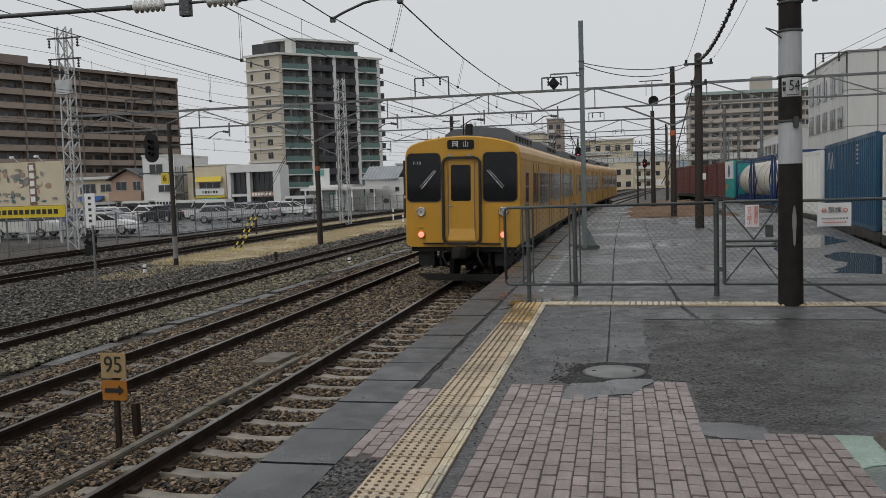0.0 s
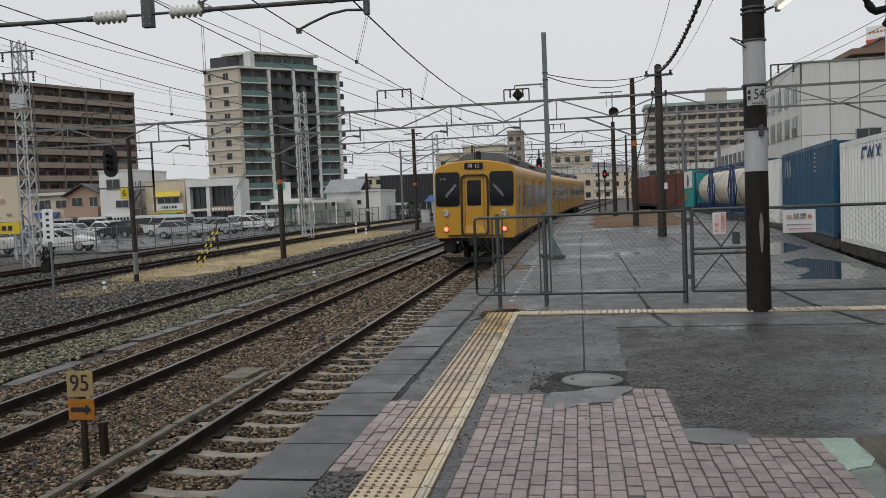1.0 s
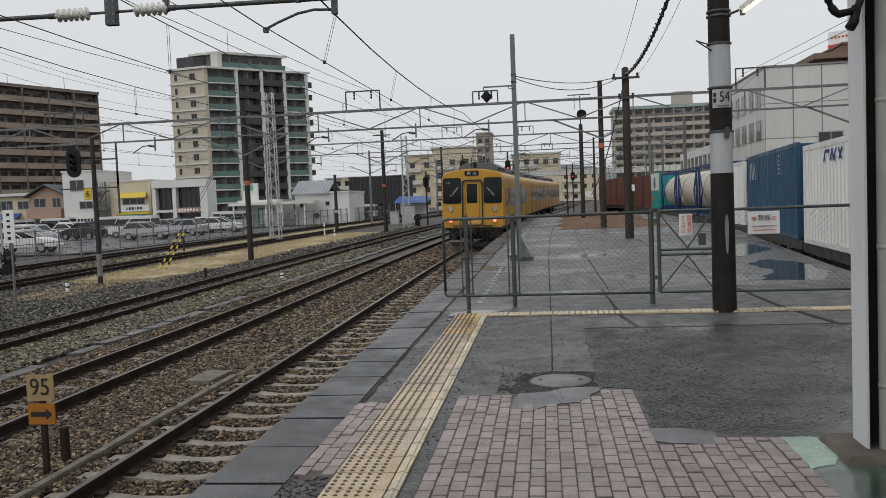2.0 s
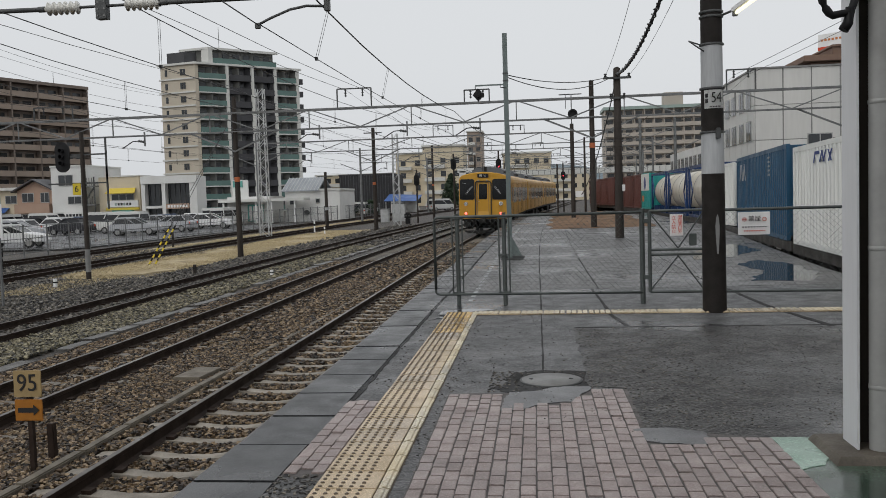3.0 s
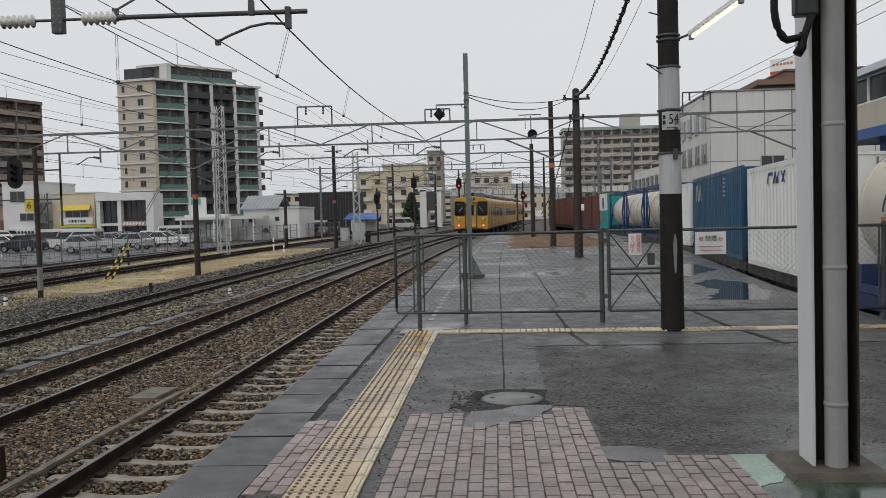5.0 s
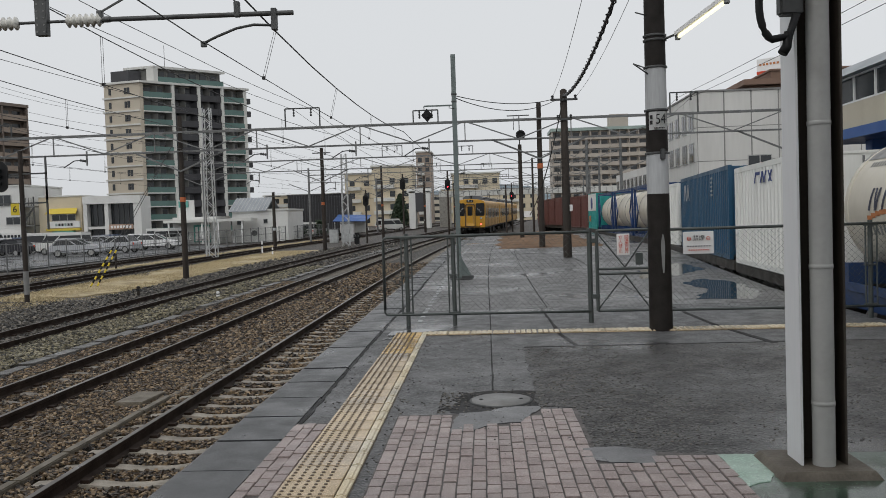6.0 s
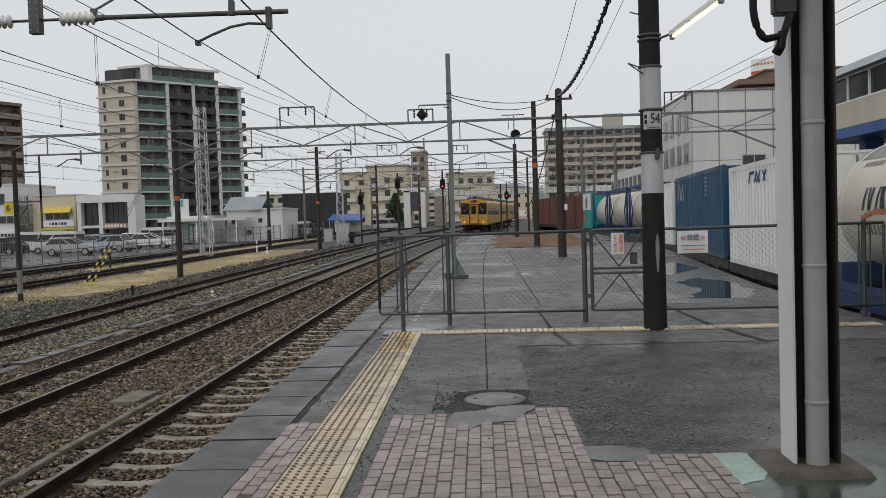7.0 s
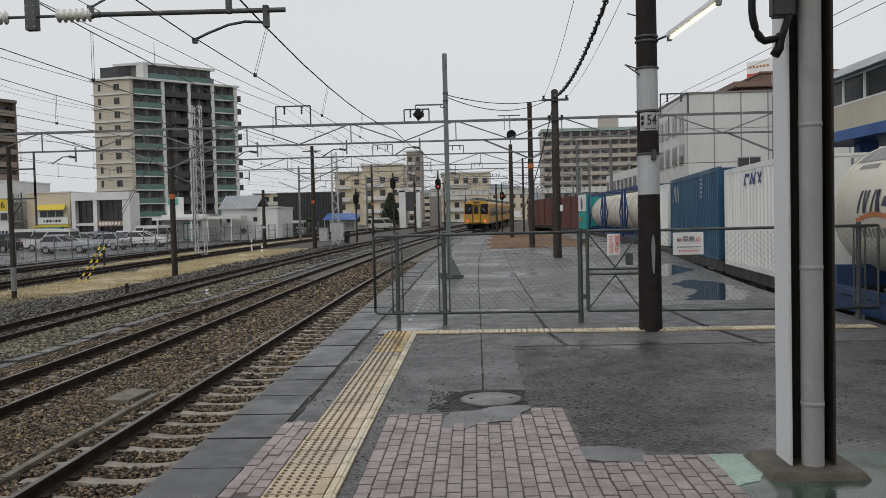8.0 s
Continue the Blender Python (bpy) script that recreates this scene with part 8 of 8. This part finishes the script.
def car_model(paint, van):
    """A parked car with its nose towards +x."""
    t = thing("parked_van" if van else "parked_car", "parked white van in the car park" if van else "parked car in the car park", "van" if van else "car", "cars in the car park")
    L, W = (4.4, 1.7) if van else (4.1, 1.65)
    prof = [(-L / 2, 0.35), (-L / 2, 0.85), (-L / 2 + 0.25, 0.98), (L / 2 - 1.1, 0.98), (L / 2 - 0.15, 0.78), (L / 2, 0.55), (L / 2, 0.35)] if not van else \
           [(-L / 2, 0.35), (-L / 2, 1.1), (L / 2 - 0.6, 1.1), (L / 2 - 0.1, 0.95), (L / 2, 0.6), (L / 2, 0.35)]
    bm = BM()
    poly(bm, [(x, -W / 2, z) for x, z in prof], (0, W, 0))
    bmesh.ops.bevel(bm, geom=bm.edges[:], offset=0.05, segments=2, affect="EDGES", clamp_overlap=True)
    part("body", bm, paint, t)
    cab = [(-L / 2 + 0.3, 0.96), (-L / 2 + 0.75, 1.42), (L / 2 - 2.0, 1.45), (L / 2 - 1.15, 0.96)] if not van else [(-L / 2 + 0.03, 1.08), (-L / 2 + 0.12, 1.88), (L / 2 - 1.1, 1.88), (L / 2 - 0.55, 1.08)]
    bm = BM()
    A = [bm.verts.new((x, -W / 2 + 0.04 + 0.14 * (z > 1.2), z)) for x, z in cab]
    B = [bm.verts.new((x, W / 2 - 0.04 - 0.14 * (z > 1.2), z)) for x, z in cab]
    bm.faces.new(A)
    bm.faces.new(B[::-1])
    for i in range(4):
        bm.faces.new((A[i], A[(i + 1) % 4], B[(i + 1) % 4], B[i]))
    part("glasshouse", bm, "car_glass", t, "dark car windows")
    bm = BM()
    (xa, za), (xb, zb) = cab[1], cab[2]
    box(bm, (xa - 0.03, -W / 2 + 0.13, za - (0.24 if van else 0.05)), (xb + 0.06, W / 2 - 0.13, zb + 0.06), 0.03)
    part("car_roof", bm, paint, t)
    for (p, q) in ((cab[0], cab[1]), (cab[2], cab[3]), ((cab[0][0] * 0.3 + cab[3][0] * 0.7, cab[0][1]), (cab[1][0] * 0.45 + cab[2][0] * 0.55, cab[1][1]))):
        for s in (-1, 1):
            bm = BM()
            bar(bm, (p[0], s * (W / 2 - 0.035), p[1]), (q[0], s * (W / 2 - 0.175), q[1]), 0.07)
            part("roof_pillar", bm, paint, t)
    for x in (-L / 2 + 0.75, L / 2 - 0.8):
        for s in (-1, 1):
            bm = BM()
            lathe(bm, [(0.31, -0.1), (0.31, 0.1)], pose(x, s * (W / 2 - 0.1), 0.31, 90), 16)
            w = part("wheel", bm, "rubber", t)
            bm = BM()
            lathe(bm, [(0.2, -0.108), (0.2, 0.108)], pose(x, s * (W / 2 - 0.1), 0.31, 90), 12)
            part("hub", bm, "alu", w)
    for s in (-1, 1):
        bm = BM()
        box(bm, (L / 2 - 0.2, s * 0.6 - 0.16, 0.62), (L / 2 - 0.02, s * 0.6 + 0.16, 0.76), 0.02)
        part("headlight", bm, "lens", t)
        bm = BM()
        box(bm, (-L / 2 - 0.01, s * 0.65 - 0.1, 0.7), (-L / 2 + 0.1, s * 0.65 + 0.1, 0.9), 0.02)
        part("tail_light", bm, "text_red", t)
    return t


def car_park():
    rng = random.Random(12)
    zc = lambda y: rise(60) - 0.93 + (y - 48) / 80 * (rise(100) - rise(60) + 0.07)  # noqa: E731
    kinds = [car_model("car%d" % i, False) for i in range(5)] + [car_model("car5", True)]
    first = [True] * 6
    spots = [(x, y, a) for y, a, xs in ((67, 12, range(-58, -30, 5)), (73, 172, range(-62, -30, 5)), (79, 8, range(-66, -29, 5)), (85, 85, range(-68, -29, 3)), (90, 4, range(-54, -31, 5))) for x in xs]
    spots += [(-33, 50.5, 8), (-38, 49.5, 5), (-43.5, 50, 3), (-25.5, 104, 60), (-20, 128, 20), (-14.5, 132, 40), (-23, 112, 90)]
    for x, y, a in spots:
        if rng.random() < 0.12:
            continue
        k = 5 if y > 87 else rng.choice([0, 0, 0, 0, 1, 1, 2, 2, 3, 5, 5])
        m = Matrix.Translation((x + rng.uniform(-0.2, 0.2), y + rng.uniform(-0.4, 0.4), max(zc(y), rise(y) - 0.95))) @ pose(0, 0, 0, 0, 0, a + rng.uniform(-2, 2))
        if first[k]:
            kinds[k].matrix_basis = m
            first[k] = False
        else:
            copy_thing(kinds[k], m)
    for k in range(6):
        if first[k]:
            kinds[k].matrix_basis = Matrix.Translation((-70 - 3 * k, 70, zc(70)))


car_park()


def yard_fence():
    t = thing("boundary_fence", "grey post-and-rail fence along the edge of the yard", "fence")
    pts = [yard(-27.2 + 0.03 * (y - 40), y, -0.95) for y in range(30, 112, 2)]
    bm = BM()
    lathe(bm, [(0.05, 0), (0.05, 1.75)], None, 6)
    me = mesh_of("post", bm, "steel_grey")
    for p in pts:
        ob = new("post", me)
        ob.parent = t
        ob.matrix_basis = Matrix.Translation(p)
    for z in (0.25, 1.0, 1.65):
        bm = BM()
        path_tube(bm, [p + Vector((0, 0, z)) for p in pts], 0.022, 4)
        part("rail", bm, "steel_grey", t)
    bm = BM()
    for a, b in zip(pts, pts[1:]):
        for k in range(8):
            p = a.lerp(b, k / 8)
            bar(bm, p + Vector((0, 0, 0.2)), p + Vector((0, 0, 1.65)), 0.014)
    tagged(part("netting", bm, "steel_grey", t), kind="stuff")


yard_fence()


def billboard():
    x0, x1, y = -38.5, -31.3, 44.0
    t = thing("billboard", "faded picture billboard with a yellow name band", "billboard")
    bm = BM()
    box(bm, (x0, y, 1.45), (x1, y + 0.12, 4.0))
    part("board", bm, "plaster_cream", t)
    rng = random.Random(8)
    for k in range(70):
        x, z, w, h = rng.uniform(x0 + 0.1, x1 - 0.7), rng.uniform(1.55, 3.5), rng.uniform(0.15, 0.6), rng.uniform(0.1, 0.5)
        bm = BM()
        pts = []
        for i in range(7):
            a = 2 * math.pi * i / 7
            pts.append((x + w / 2 + w / 2 * math.cos(a) * rng.uniform(0.6, 1.1), y - 0.006 - 0.0008 * k, z + h / 2 + h / 2 * math.sin(a) * rng.uniform(0.6, 1.1)))
        poly(bm, pts, (0, 0.004, 0))
        part("picture_patch", bm, rng.choice(["concrete", "pole_grey", "plaster_cream", "brown_pale", "balcony_glass", "house_pink"]), t)
    bm = BM()
    box(bm, (-33.55, y - 0.05, 1.5), (-33.1, y - 0.03, 3.95))
    strip_ = part("name_strip", bm, "brown_wall", t, "dark brown upright name strip")
    for k in range(5):
        bm = BM()
        box(bm, (-33.48, y - 0.07, 3.5 - 0.46 * k), (-33.18, y - 0.05, 3.82 - 0.46 * k))
        part("lettering_bar", bm, "white_paint", strip_)
    bm = BM()
    box(bm, (x0, y - 0.06, 0.75), (x1, y + 0.12, 1.42))
    band = part("yellow_band", bm, "yellow", t, "yellow name band")
    for k in range(12):
        bm = BM()
        x = -36.2 + 0.38 * k
        box(bm, (x, y - 0.08, 0.95), (x + 0.26, y - 0.06, 1.22))
        part("lettering_bar", bm, "text_black", band)
    for x in (-38, -36, -34, -31.8):
        bm = BM()
        bar(bm, (x, y + 0.2, -0.9), (x, y + 0.2, 3.9), 0.14)
        part("support_post", bm, "steel_pale", t)
    for x in (-37.5, -35.6, -34.2, -32.6):
        bm = BM()
        bar(bm, (x, y, 4.0), (x, y - 0.5, 4.3), 0.04)
        box(bm, (x - 0.12, y - 0.62, 4.2), (x + 0.12, y - 0.45, 4.34), 0.02)
        part("lamp", bm, "white_paint", t)


billboard()


# ---- signals, signs and posts in the yard ----
def speed_sign():
    t = thing("speed_sign", "faded yellow speed restriction sign with black numerals and an arrow", "sign", at=Matrix.Translation((-4.85, 7.52, RAIL - 0.1)))
    bm = BM()
    bar(bm, (0, 0.02, -0.1), (0, 0.02, 0.72), 0.045, 0.045)
    part("post", bm, "rail_rust", t, "rusty steel post")
    bm = BM()
    box(bm, (-0.14, -0.012, 0.68), (0.14, 0.0, 0.935), 0.004)
    p = part("number_plate", bm, "sign_cream", t)
    text_part("numerals", "95", 0.235, "text_black", p, Matrix.Translation((0, -0.017, 0.81)), stretch=0.9)
    bm = BM()
    box(bm, (-0.14, -0.012, 0.45), (0.14, 0.0, 0.655), 0.004)
    p = part("arrow_plate", bm, "sign_orange", t)
    bm = BM()
    poly(bm, [(x, -0.018, z) for x, z in ((-0.105, 0.53), (0.05, 0.53), (0.05, 0.50), (0.11, 0.553), (0.05, 0.606), (0.05, 0.576), (-0.105, 0.576))], (0, 0.004, 0))
    part("arrow", bm, "text_black", p)
    s = thing("stub_post", "short rusty stub post beside the speed sign", "post", at=Matrix.Translation((-4.90, 7.95, RAIL - 0.15)))
    bm = BM()
    box(bm, (-0.035, -0.035, 0), (0.035, 0.035, 0.36), 0.006)
    part("shaft", bm, "rail_rust", s)


speed_sign()


def signal(name, label, x, y, z, h, head_z, heads, six=False, lit=None):
    t = thing(name, label, "railway signal", at=(x, y, z))
    bm = BM()
    lathe(bm, [(0.09, 0), (0.075, h)], None, 10)
    part("post", bm, "wood_pole", t)
    for dx, dz in heads:
        bm = BM()
        pts = [(dx + 0.27 * math.cos(radians(a)), -0.12, head_z + dz + (0.26 if math.sin(radians(a)) >= 0 else -0.26) + 0.27 * math.sin(radians(a))) for a in range(0, 360, 15)]
        poly(bm, pts, (0, 0.05, 0))
        b = part("backboard", bm, "black", t, "black oval signal backboard")
        for k in (-0.22, 0.0, 0.22):
            bm = BM()
            lathe(bm, [(0.075, 0.0), (0.085, 0.16), (0.075, 0.16), (0.065, 0.02)], Matrix.Translation((dx, -0.12, head_z + dz + k)) @ pose(0, 0, 0, 90), 12, cap=False)
            part("hood", bm, "black", b)
            bm = BM()
            lathe(bm, [(0.06, 0.0), (0.06, 0.02)], Matrix.Translation((dx, -0.12, head_z + dz + k)) @ pose(0, 0, 0, 90), 12)
            part("lens", bm, "signal_red" if lit is not None and abs(k - lit) < 0.01 else "black", b)
        if abs(dx) > 0.15:
            bm = BM()
            bar(bm, (0, -0.04, head_z + dz), (dx, -0.06, head_z + dz), 0.06)
            part("bracket", bm, "steel_dark", t)
    if six:
        bm = BM()
        box(bm, (-0.34, -0.15, 3.02), (-0.04, -0.12, 3.42), 0.01)
        p = part("number_plate", bm, "yellow", t, "yellow plate with a black six")
        text_part("numeral", "6", 0.32, "text_black", p, Matrix.Translation((-0.19, -0.155, 3.22)))
        bm = BM()
        lathe(bm, [(0.093, 0.3), (0.09, 1.1)], None, 10)
        part("white_band", bm, "pole_grey", t)
        for z0 in (3.4, 4.4):
            bm = BM()
            box(bm, (-1.3, -0.03, z0), (0.9, 0.03, z0 + 0.05))
            box(bm, (0.85, -0.03, z0 - 0.9), (0.9, 0.03, z0 + 0.6))
            part("ladder_frame", bm, "steel_dark", t)
    return t


signal("oval_signal", "tall signal with a black oval head and yellow plate six", -15.75, 28.4, rise(28.4) - 0.95, 5.2, 4.35, ((-0.68, 0.0),), six=True)
signal("starting_signal", "signal post with a lit red lamp", -3.45, 82.0, rise(82) - 0.95, 6.6, 5.3, ((0.0, 0.0),), lit=-0.22)
signal("starting_signal", "dark signal post with unlit lamps", -7.6, 80.0, rise(80) - 0.95, 6.4, 5.4, ((0.0, 0.0),))
signal("starting_signal", "low signal with round side lamps", -11.0, 79.0, rise(79) - 0.95, 5.0, 4.0, ((0.0, 0.0),))
signal("starting_signal", "far signal post with a lit red lamp", 3.4, 105.0, rise(105) - 0.95, 6.0, 4.4, ((0.0, 0.0),), lit=0.0)


def dwarf_signal(x, y):
    t = thing("dwarf_signal", "low black dwarf signal in the ballast", "railway signal", "dwarf signals", at=(x, y, rise(y) - 0.95))
    bm = BM()
    box(bm, (-0.22, -0.18, 0.0), (0.22, 0.18, 0.5), 0.03)
    part("base", bm, "black", t)
    bm = BM()
    box(bm, (-0.32, -0.12, 0.45), (0.32, 0.12, 1.0), 0.1)
    part("head", bm, "black", t)
    for dx in (-0.15, 0.15):
        bm = BM()
        lathe(bm, [(0.08, 0.0), (0.08, 0.14)], Matrix.Translation((dx, -0.12, 0.75)) @ pose(0, 0, 0, 90), 12)
        part("hood", bm, "steel_dark", t)


dwarf_signal(-23.0, 34.0)
dwarf_signal(-11.8, 78.0)


def notice_post():
    t = thing("yard_notice", "tall narrow white notice on a thin grey post", "sign", at=(-14.35, 21.4, rise(21.4) - 0.95))
    bm = BM()
    lathe(bm, [(0.035, 0), (0.035, 2.9)], None, 8)
    part("post", bm, "steel_grey", t)
    bm = BM()
    box(bm, (-0.17, -0.07, 1.85), (0.15, -0.04, 2.75), 0.006)
    p = part("board", bm, "white_paint", t)
    for k, h in enumerate((0.13, 0.1, 0.12, 0.1, 0.13)):
        bm = BM()
        box(bm, (-0.055, -0.08, 2.58 - 0.16 * k), (0.035, -0.07, 2.58 - 0.16 * k + h * 0.6))
        part("lettering_bar", bm, "text_black", p)


notice_post()


def guy_guards():
    """Yellow and black guards on two stay wires."""
    for k in range(2):
        a, b = Vector((-16.35 + 0.28 * k, 34.3, rise(34) - 0.93)), Vector((-13.95, 37.8, 5.2))
        t = thing("stay_wire", "stay wire with a yellow and black striped guard", "stay wire", "stay wires")
        bm = BM()
        tube(bm, a, b, 0.012, 5)
        part("wire", bm, "wire", t)
        n = 12
        for i in range(n):
            bm = BM()
            tube(bm, a.lerp(b, 0.01 + 0.26 * i / n), a.lerp(b, 0.01 + 0.26 * (i + 1) / n), 0.04, 8)
            part("guard_band", bm, "yellow" if i % 2 == 0 else "black", t)


guy_guards()


def marker_posts():
    for u, y, h, m in ((-15.5, 25.8, 0.32, "white_paint"), (-9.1, 28.2, 0.24, "white_paint"), (-18.2, 64.0, 0.95, "white_paint"), (-16.2, 60.0, 0.55, "white_paint"), (-12.6, 30.0, 0.35, "wood_pole"), (-21.8, 48.0, 0.9, "wood_pole")):
        t = thing("marker_post", "short %s marker post in the ballast" % ("white" if m == "white_paint" else "dark"), "post", "marker posts", at=yard(u, y, -0.95))
        bm = BM()
        box(bm, (-0.05, -0.05, 0), (0.05, 0.05, h), 0.012)
        part("shaft", bm, m, t)
        bm = BM()
        box(bm, (-0.053, -0.053, h * 0.55), (0.053, 0.053, h * 0.7))
        part("band", bm, "black", t)
    for x, y, h in ((-12.33, 65.0, 7.9), (-19.2, 77.0, 5.0), (-8.4, 120.0, 7.5)):
        t = thing("line_pole", "dark pole beside the tracks with a white band", "pole", "line poles", at=(x, y, rise(y) - 0.95))
        bm = BM()
        lathe(bm, [(0.17, 0), (0.13, h)], None, 10)
        part("shaft", bm, "wood_pole", t)
        bm = BM()
        lathe(bm, [(0.172, 1.5), (0.17, 1.75)], None, 10)
        part("band", bm, "pole_white", t)
        bm = BM()
        bar(bm, (-0.7, -0.16, h - 0.4), (0.7, -0.16, h - 0.4), 0.08)
        part("cross_arm", bm, "steel_dark", t)


marker_posts()


def relay_boxes():
    for x, y, w, h in ((-13.9, 86.0, 1.3, 1.8), (-15.0, 84.0, 0.8, 1.3)):
        t = thing("relay_cabinet", "silver-grey trackside relay cabinet", "cabinet", "relay cabinets", at=(x, y, rise(y) - 0.95))
        bm = BM()
        box(bm, (-w / 2, -0.4, 0.0), (w / 2, 0.4, h), 0.03)
        part("body", bm, "steel_pale", t)
        bm = BM()
        box(bm, (-w / 2 - 0.06, -0.46, h), (w / 2 + 0.06, 0.46, h + 0.08), 0.01)
        part("lid", bm, "steel_grey", t)
        for k in range(2):
            bm = BM()
            box(bm, (-w / 2 + 0.06 + k * w / 2, -0.415, 0.15), (-0.04 + k * w / 2, -0.4, h - 0.1), 0.005)
            part("door", bm, "steel_pale", t)


relay_boxes()


def conifer(x, y, h, w, seed):
    rng = np.random.default_rng(seed)
    t = thing("conifer", "dark green conifer beside the line", "tree", at=(x, y, rise(y) - 0.95))
    bm = BM()
    lathe(bm, [(0.18, 0), (0.10, h * 0.6), (0.02, h)], None, 8)
    part("trunk", bm, "bark", t)
    k = 4200
    f = rng.uniform(0, 1, k) ** 0.8
    a = rng.uniform(0, 6.28, k)
    rad = w * (1 - f) ** 0.8 * rng.uniform(0.35, 1.05, k) * (0.8 + 0.25 * np.sin(a * 3 + f * 9)) + 0.08
    c = np.stack([rad * np.cos(a), rad * np.sin(a), 0.5 + f * (h - 0.5)], -1)
    tri = rng.normal(0, 0.16, (k, 3, 3)) * np.array([1, 1, 0.8])
    V = (c[:, None] + tri).reshape(-1, 3)
    me = bpy.data.meshes.new("crown")
    me.from_pydata(V.tolist(), [], np.arange(k * 3).reshape(-1, 3).tolist())
    me.materials.append(M["tree"])
    ob = new("crown", me)
    ob.parent = t


conifer(-14.6, 148.0, 6.0, 2.5, 1)
conifer(-22.0, 112.0, 2.0, 1.2, 2)
conifer(-24.0, 110.0, 1.6, 1.2, 3)


def dry_grass(name, regions, label, seed):
    """Dry grass: many small blades in tufts."""
    rng = np.random.default_rng(seed)
    Vs = []
    for u0, u1, y0, y1, n in regions:
        u, y = rng.uniform(u0, u1, n), rng.uniform(y0, y1, n)
        keep = np.sin(u * 1.7 + y * 0.35) + np.sin(y * 0.9 - u * 0.6) + rng.normal(0, 0.7, n) > -0.5
        u, y = u[keep], y[keep]
        k = len(u)
        a = rng.uniform(0, 6.28, k)
        h = rng.uniform(0.03, 0.10, k)
        lean = rng.normal(0, 0.09, (k, 2))
        w = rng.uniform(0.008, 0.022, k)
        b = np.stack([u + np.maximum(0, y - 18) ** 2 / 1720, y, RAIL - 0.19 + 0.0068 * np.maximum(0, y - 18)], -1)
        s = np.stack([np.cos(a) * w, np.sin(a) * w, np.zeros(k)], -1)
        tip = b + np.concatenate([lean, h[:, None]], 1)
        Vs.append(np.stack([b - s, b + s, tip], 1).reshape(-1, 3))
    V = np.concatenate(Vs)
    me = bpy.data.meshes.new(name)
    me.from_pydata(V.tolist(), [], np.arange(len(V)).reshape(-1, 3).tolist())
    me.materials.append(M["grass"])
    tagged(new(name, me), label, "grass", kind="stuff")


strip("grass_bed", "straw", "matted bed of dry straw-coloured grass", -17.4, -14.2, RAIL - 0.150, 30.0, 66.0, step=0.6, thick=0.06, edge=0.55, seed=4)
strip("grass_bed_far", "straw", "matted bed of dry straw-coloured grass", -22.4, -21.6, RAIL - 0.160, 40.0, 90.0, step=0.9, thick=0.06, edge=0.3, seed=5)
dry_grass("dry_grass", [(-18.0, -13.9, 29, 66, 110000), (-16.6, -14.6, 23.5, 29, 5000), (-22.7, -21.3, 36, 95, 16000), (-25.8, -25.2, 34, 100, 6000)], "strip of matted dry yellow grass between tracks", 7)


def hills():
    bm = BM()
    rows = []
    for j, (d, k) in enumerate(((0, 0.0), (40, 0.6), (120, 1.0), (300, 0.9))):
        row = []
        for i in range(60):
            x = -1300 + 2300 * i / 59
            h = (34 + 26 * noise.noise((x * 0.004, 1.7, 0)) + 9 * noise.noise((x * 0.013, 5.0, 0))) * k
            row.append(bm.verts.new((x, 1100 + d, max(-1.0, h - 2))))
        rows.append(row)
    for A, B in zip(rows, rows[1:]):
        for i in range(59):
            bm.faces.new((A[i], A[i + 1], B[i + 1], B[i])).smooth = True
    solid("far_hills", bm, "hill", "low wooded hills with rain haze painted into their grey", "hill", kind="structure")


hills()


def far_town():
    """Low roofs along the horizon."""
    rng = random.Random(31)
    for i in range(46):
        x = -330 + 14.5 * i + rng.uniform(-4, 4)
        y = rng.uniform(300, 420)
        w, h = rng.uniform(9, 18), rng.uniform(6, 13)
        if -30 < x - 40 < 40 and y < 300:
            continue
        t = thing("town_house", "low pale building of the distant town", "building", "distant town")
        bm = BM()
        box(bm, (x, y, 0), (x + w, y + 10, h))
        part("wall", bm, rng.choice(["plaster_white", "plaster_cream", "recess", "tower_beige"]), t)
        bm = BM()
        box(bm, (x - 0.4, y - 0.4, h), (x + w + 0.4, y + 10.4, h + 0.7))
        part("roof", bm, rng.choice(["roof_grey", "tower_dark", "pole_grey"]), t)
        for f in range(int(h / 3)):
            bm = BM()
            box(bm, (x + 0.8, y - 0.08, 3 * f + 1.0), (x + w - 0.8, y, 3 * f + 2.2))
            part("window", bm, "window_dark", t)


far_town()


# ---- pieces of the platform floor ----
coping()
markings()
bricks()


def along(t):
    """How far the rear of the train has gone at t seconds."""
    return -0.04087846 * t ** 3 + 0.49084433 * t ** 2 + 8.38568534 * t + 19.9148039


def motions():
    times = [0.25 * i for i in range(33)]
    for i, c in enumerate(CARS):
        rows = []
        for t in times:
            y = along(t) + i * 20.0
            a, b = yard(TRACKS[0], y + 2.9, RAIL), yard(TRACKS[0], y + CAR - 2.9, RAIL)
            d = b - a
            yaw = math.degrees(math.atan2(-d.x, d.y))
            pitch = math.degrees(math.atan2(d.z, Vector((d.x, d.y)).length))
            o = a - d.normalized() * 2.9
            rows.append((t, pose(o.x, o.y, o.z, pitch, 1.2, yaw)))
        walk(c, rows)
    for w in WHEELS:
        home = w.matrix_basis.copy()
        walk(w, [(t, home @ pose(0, 0, 0, -math.degrees((along(t) - along(0)) / 0.43), 0, 0)) for t in [k / FPS for k in range(241)]])


motions()
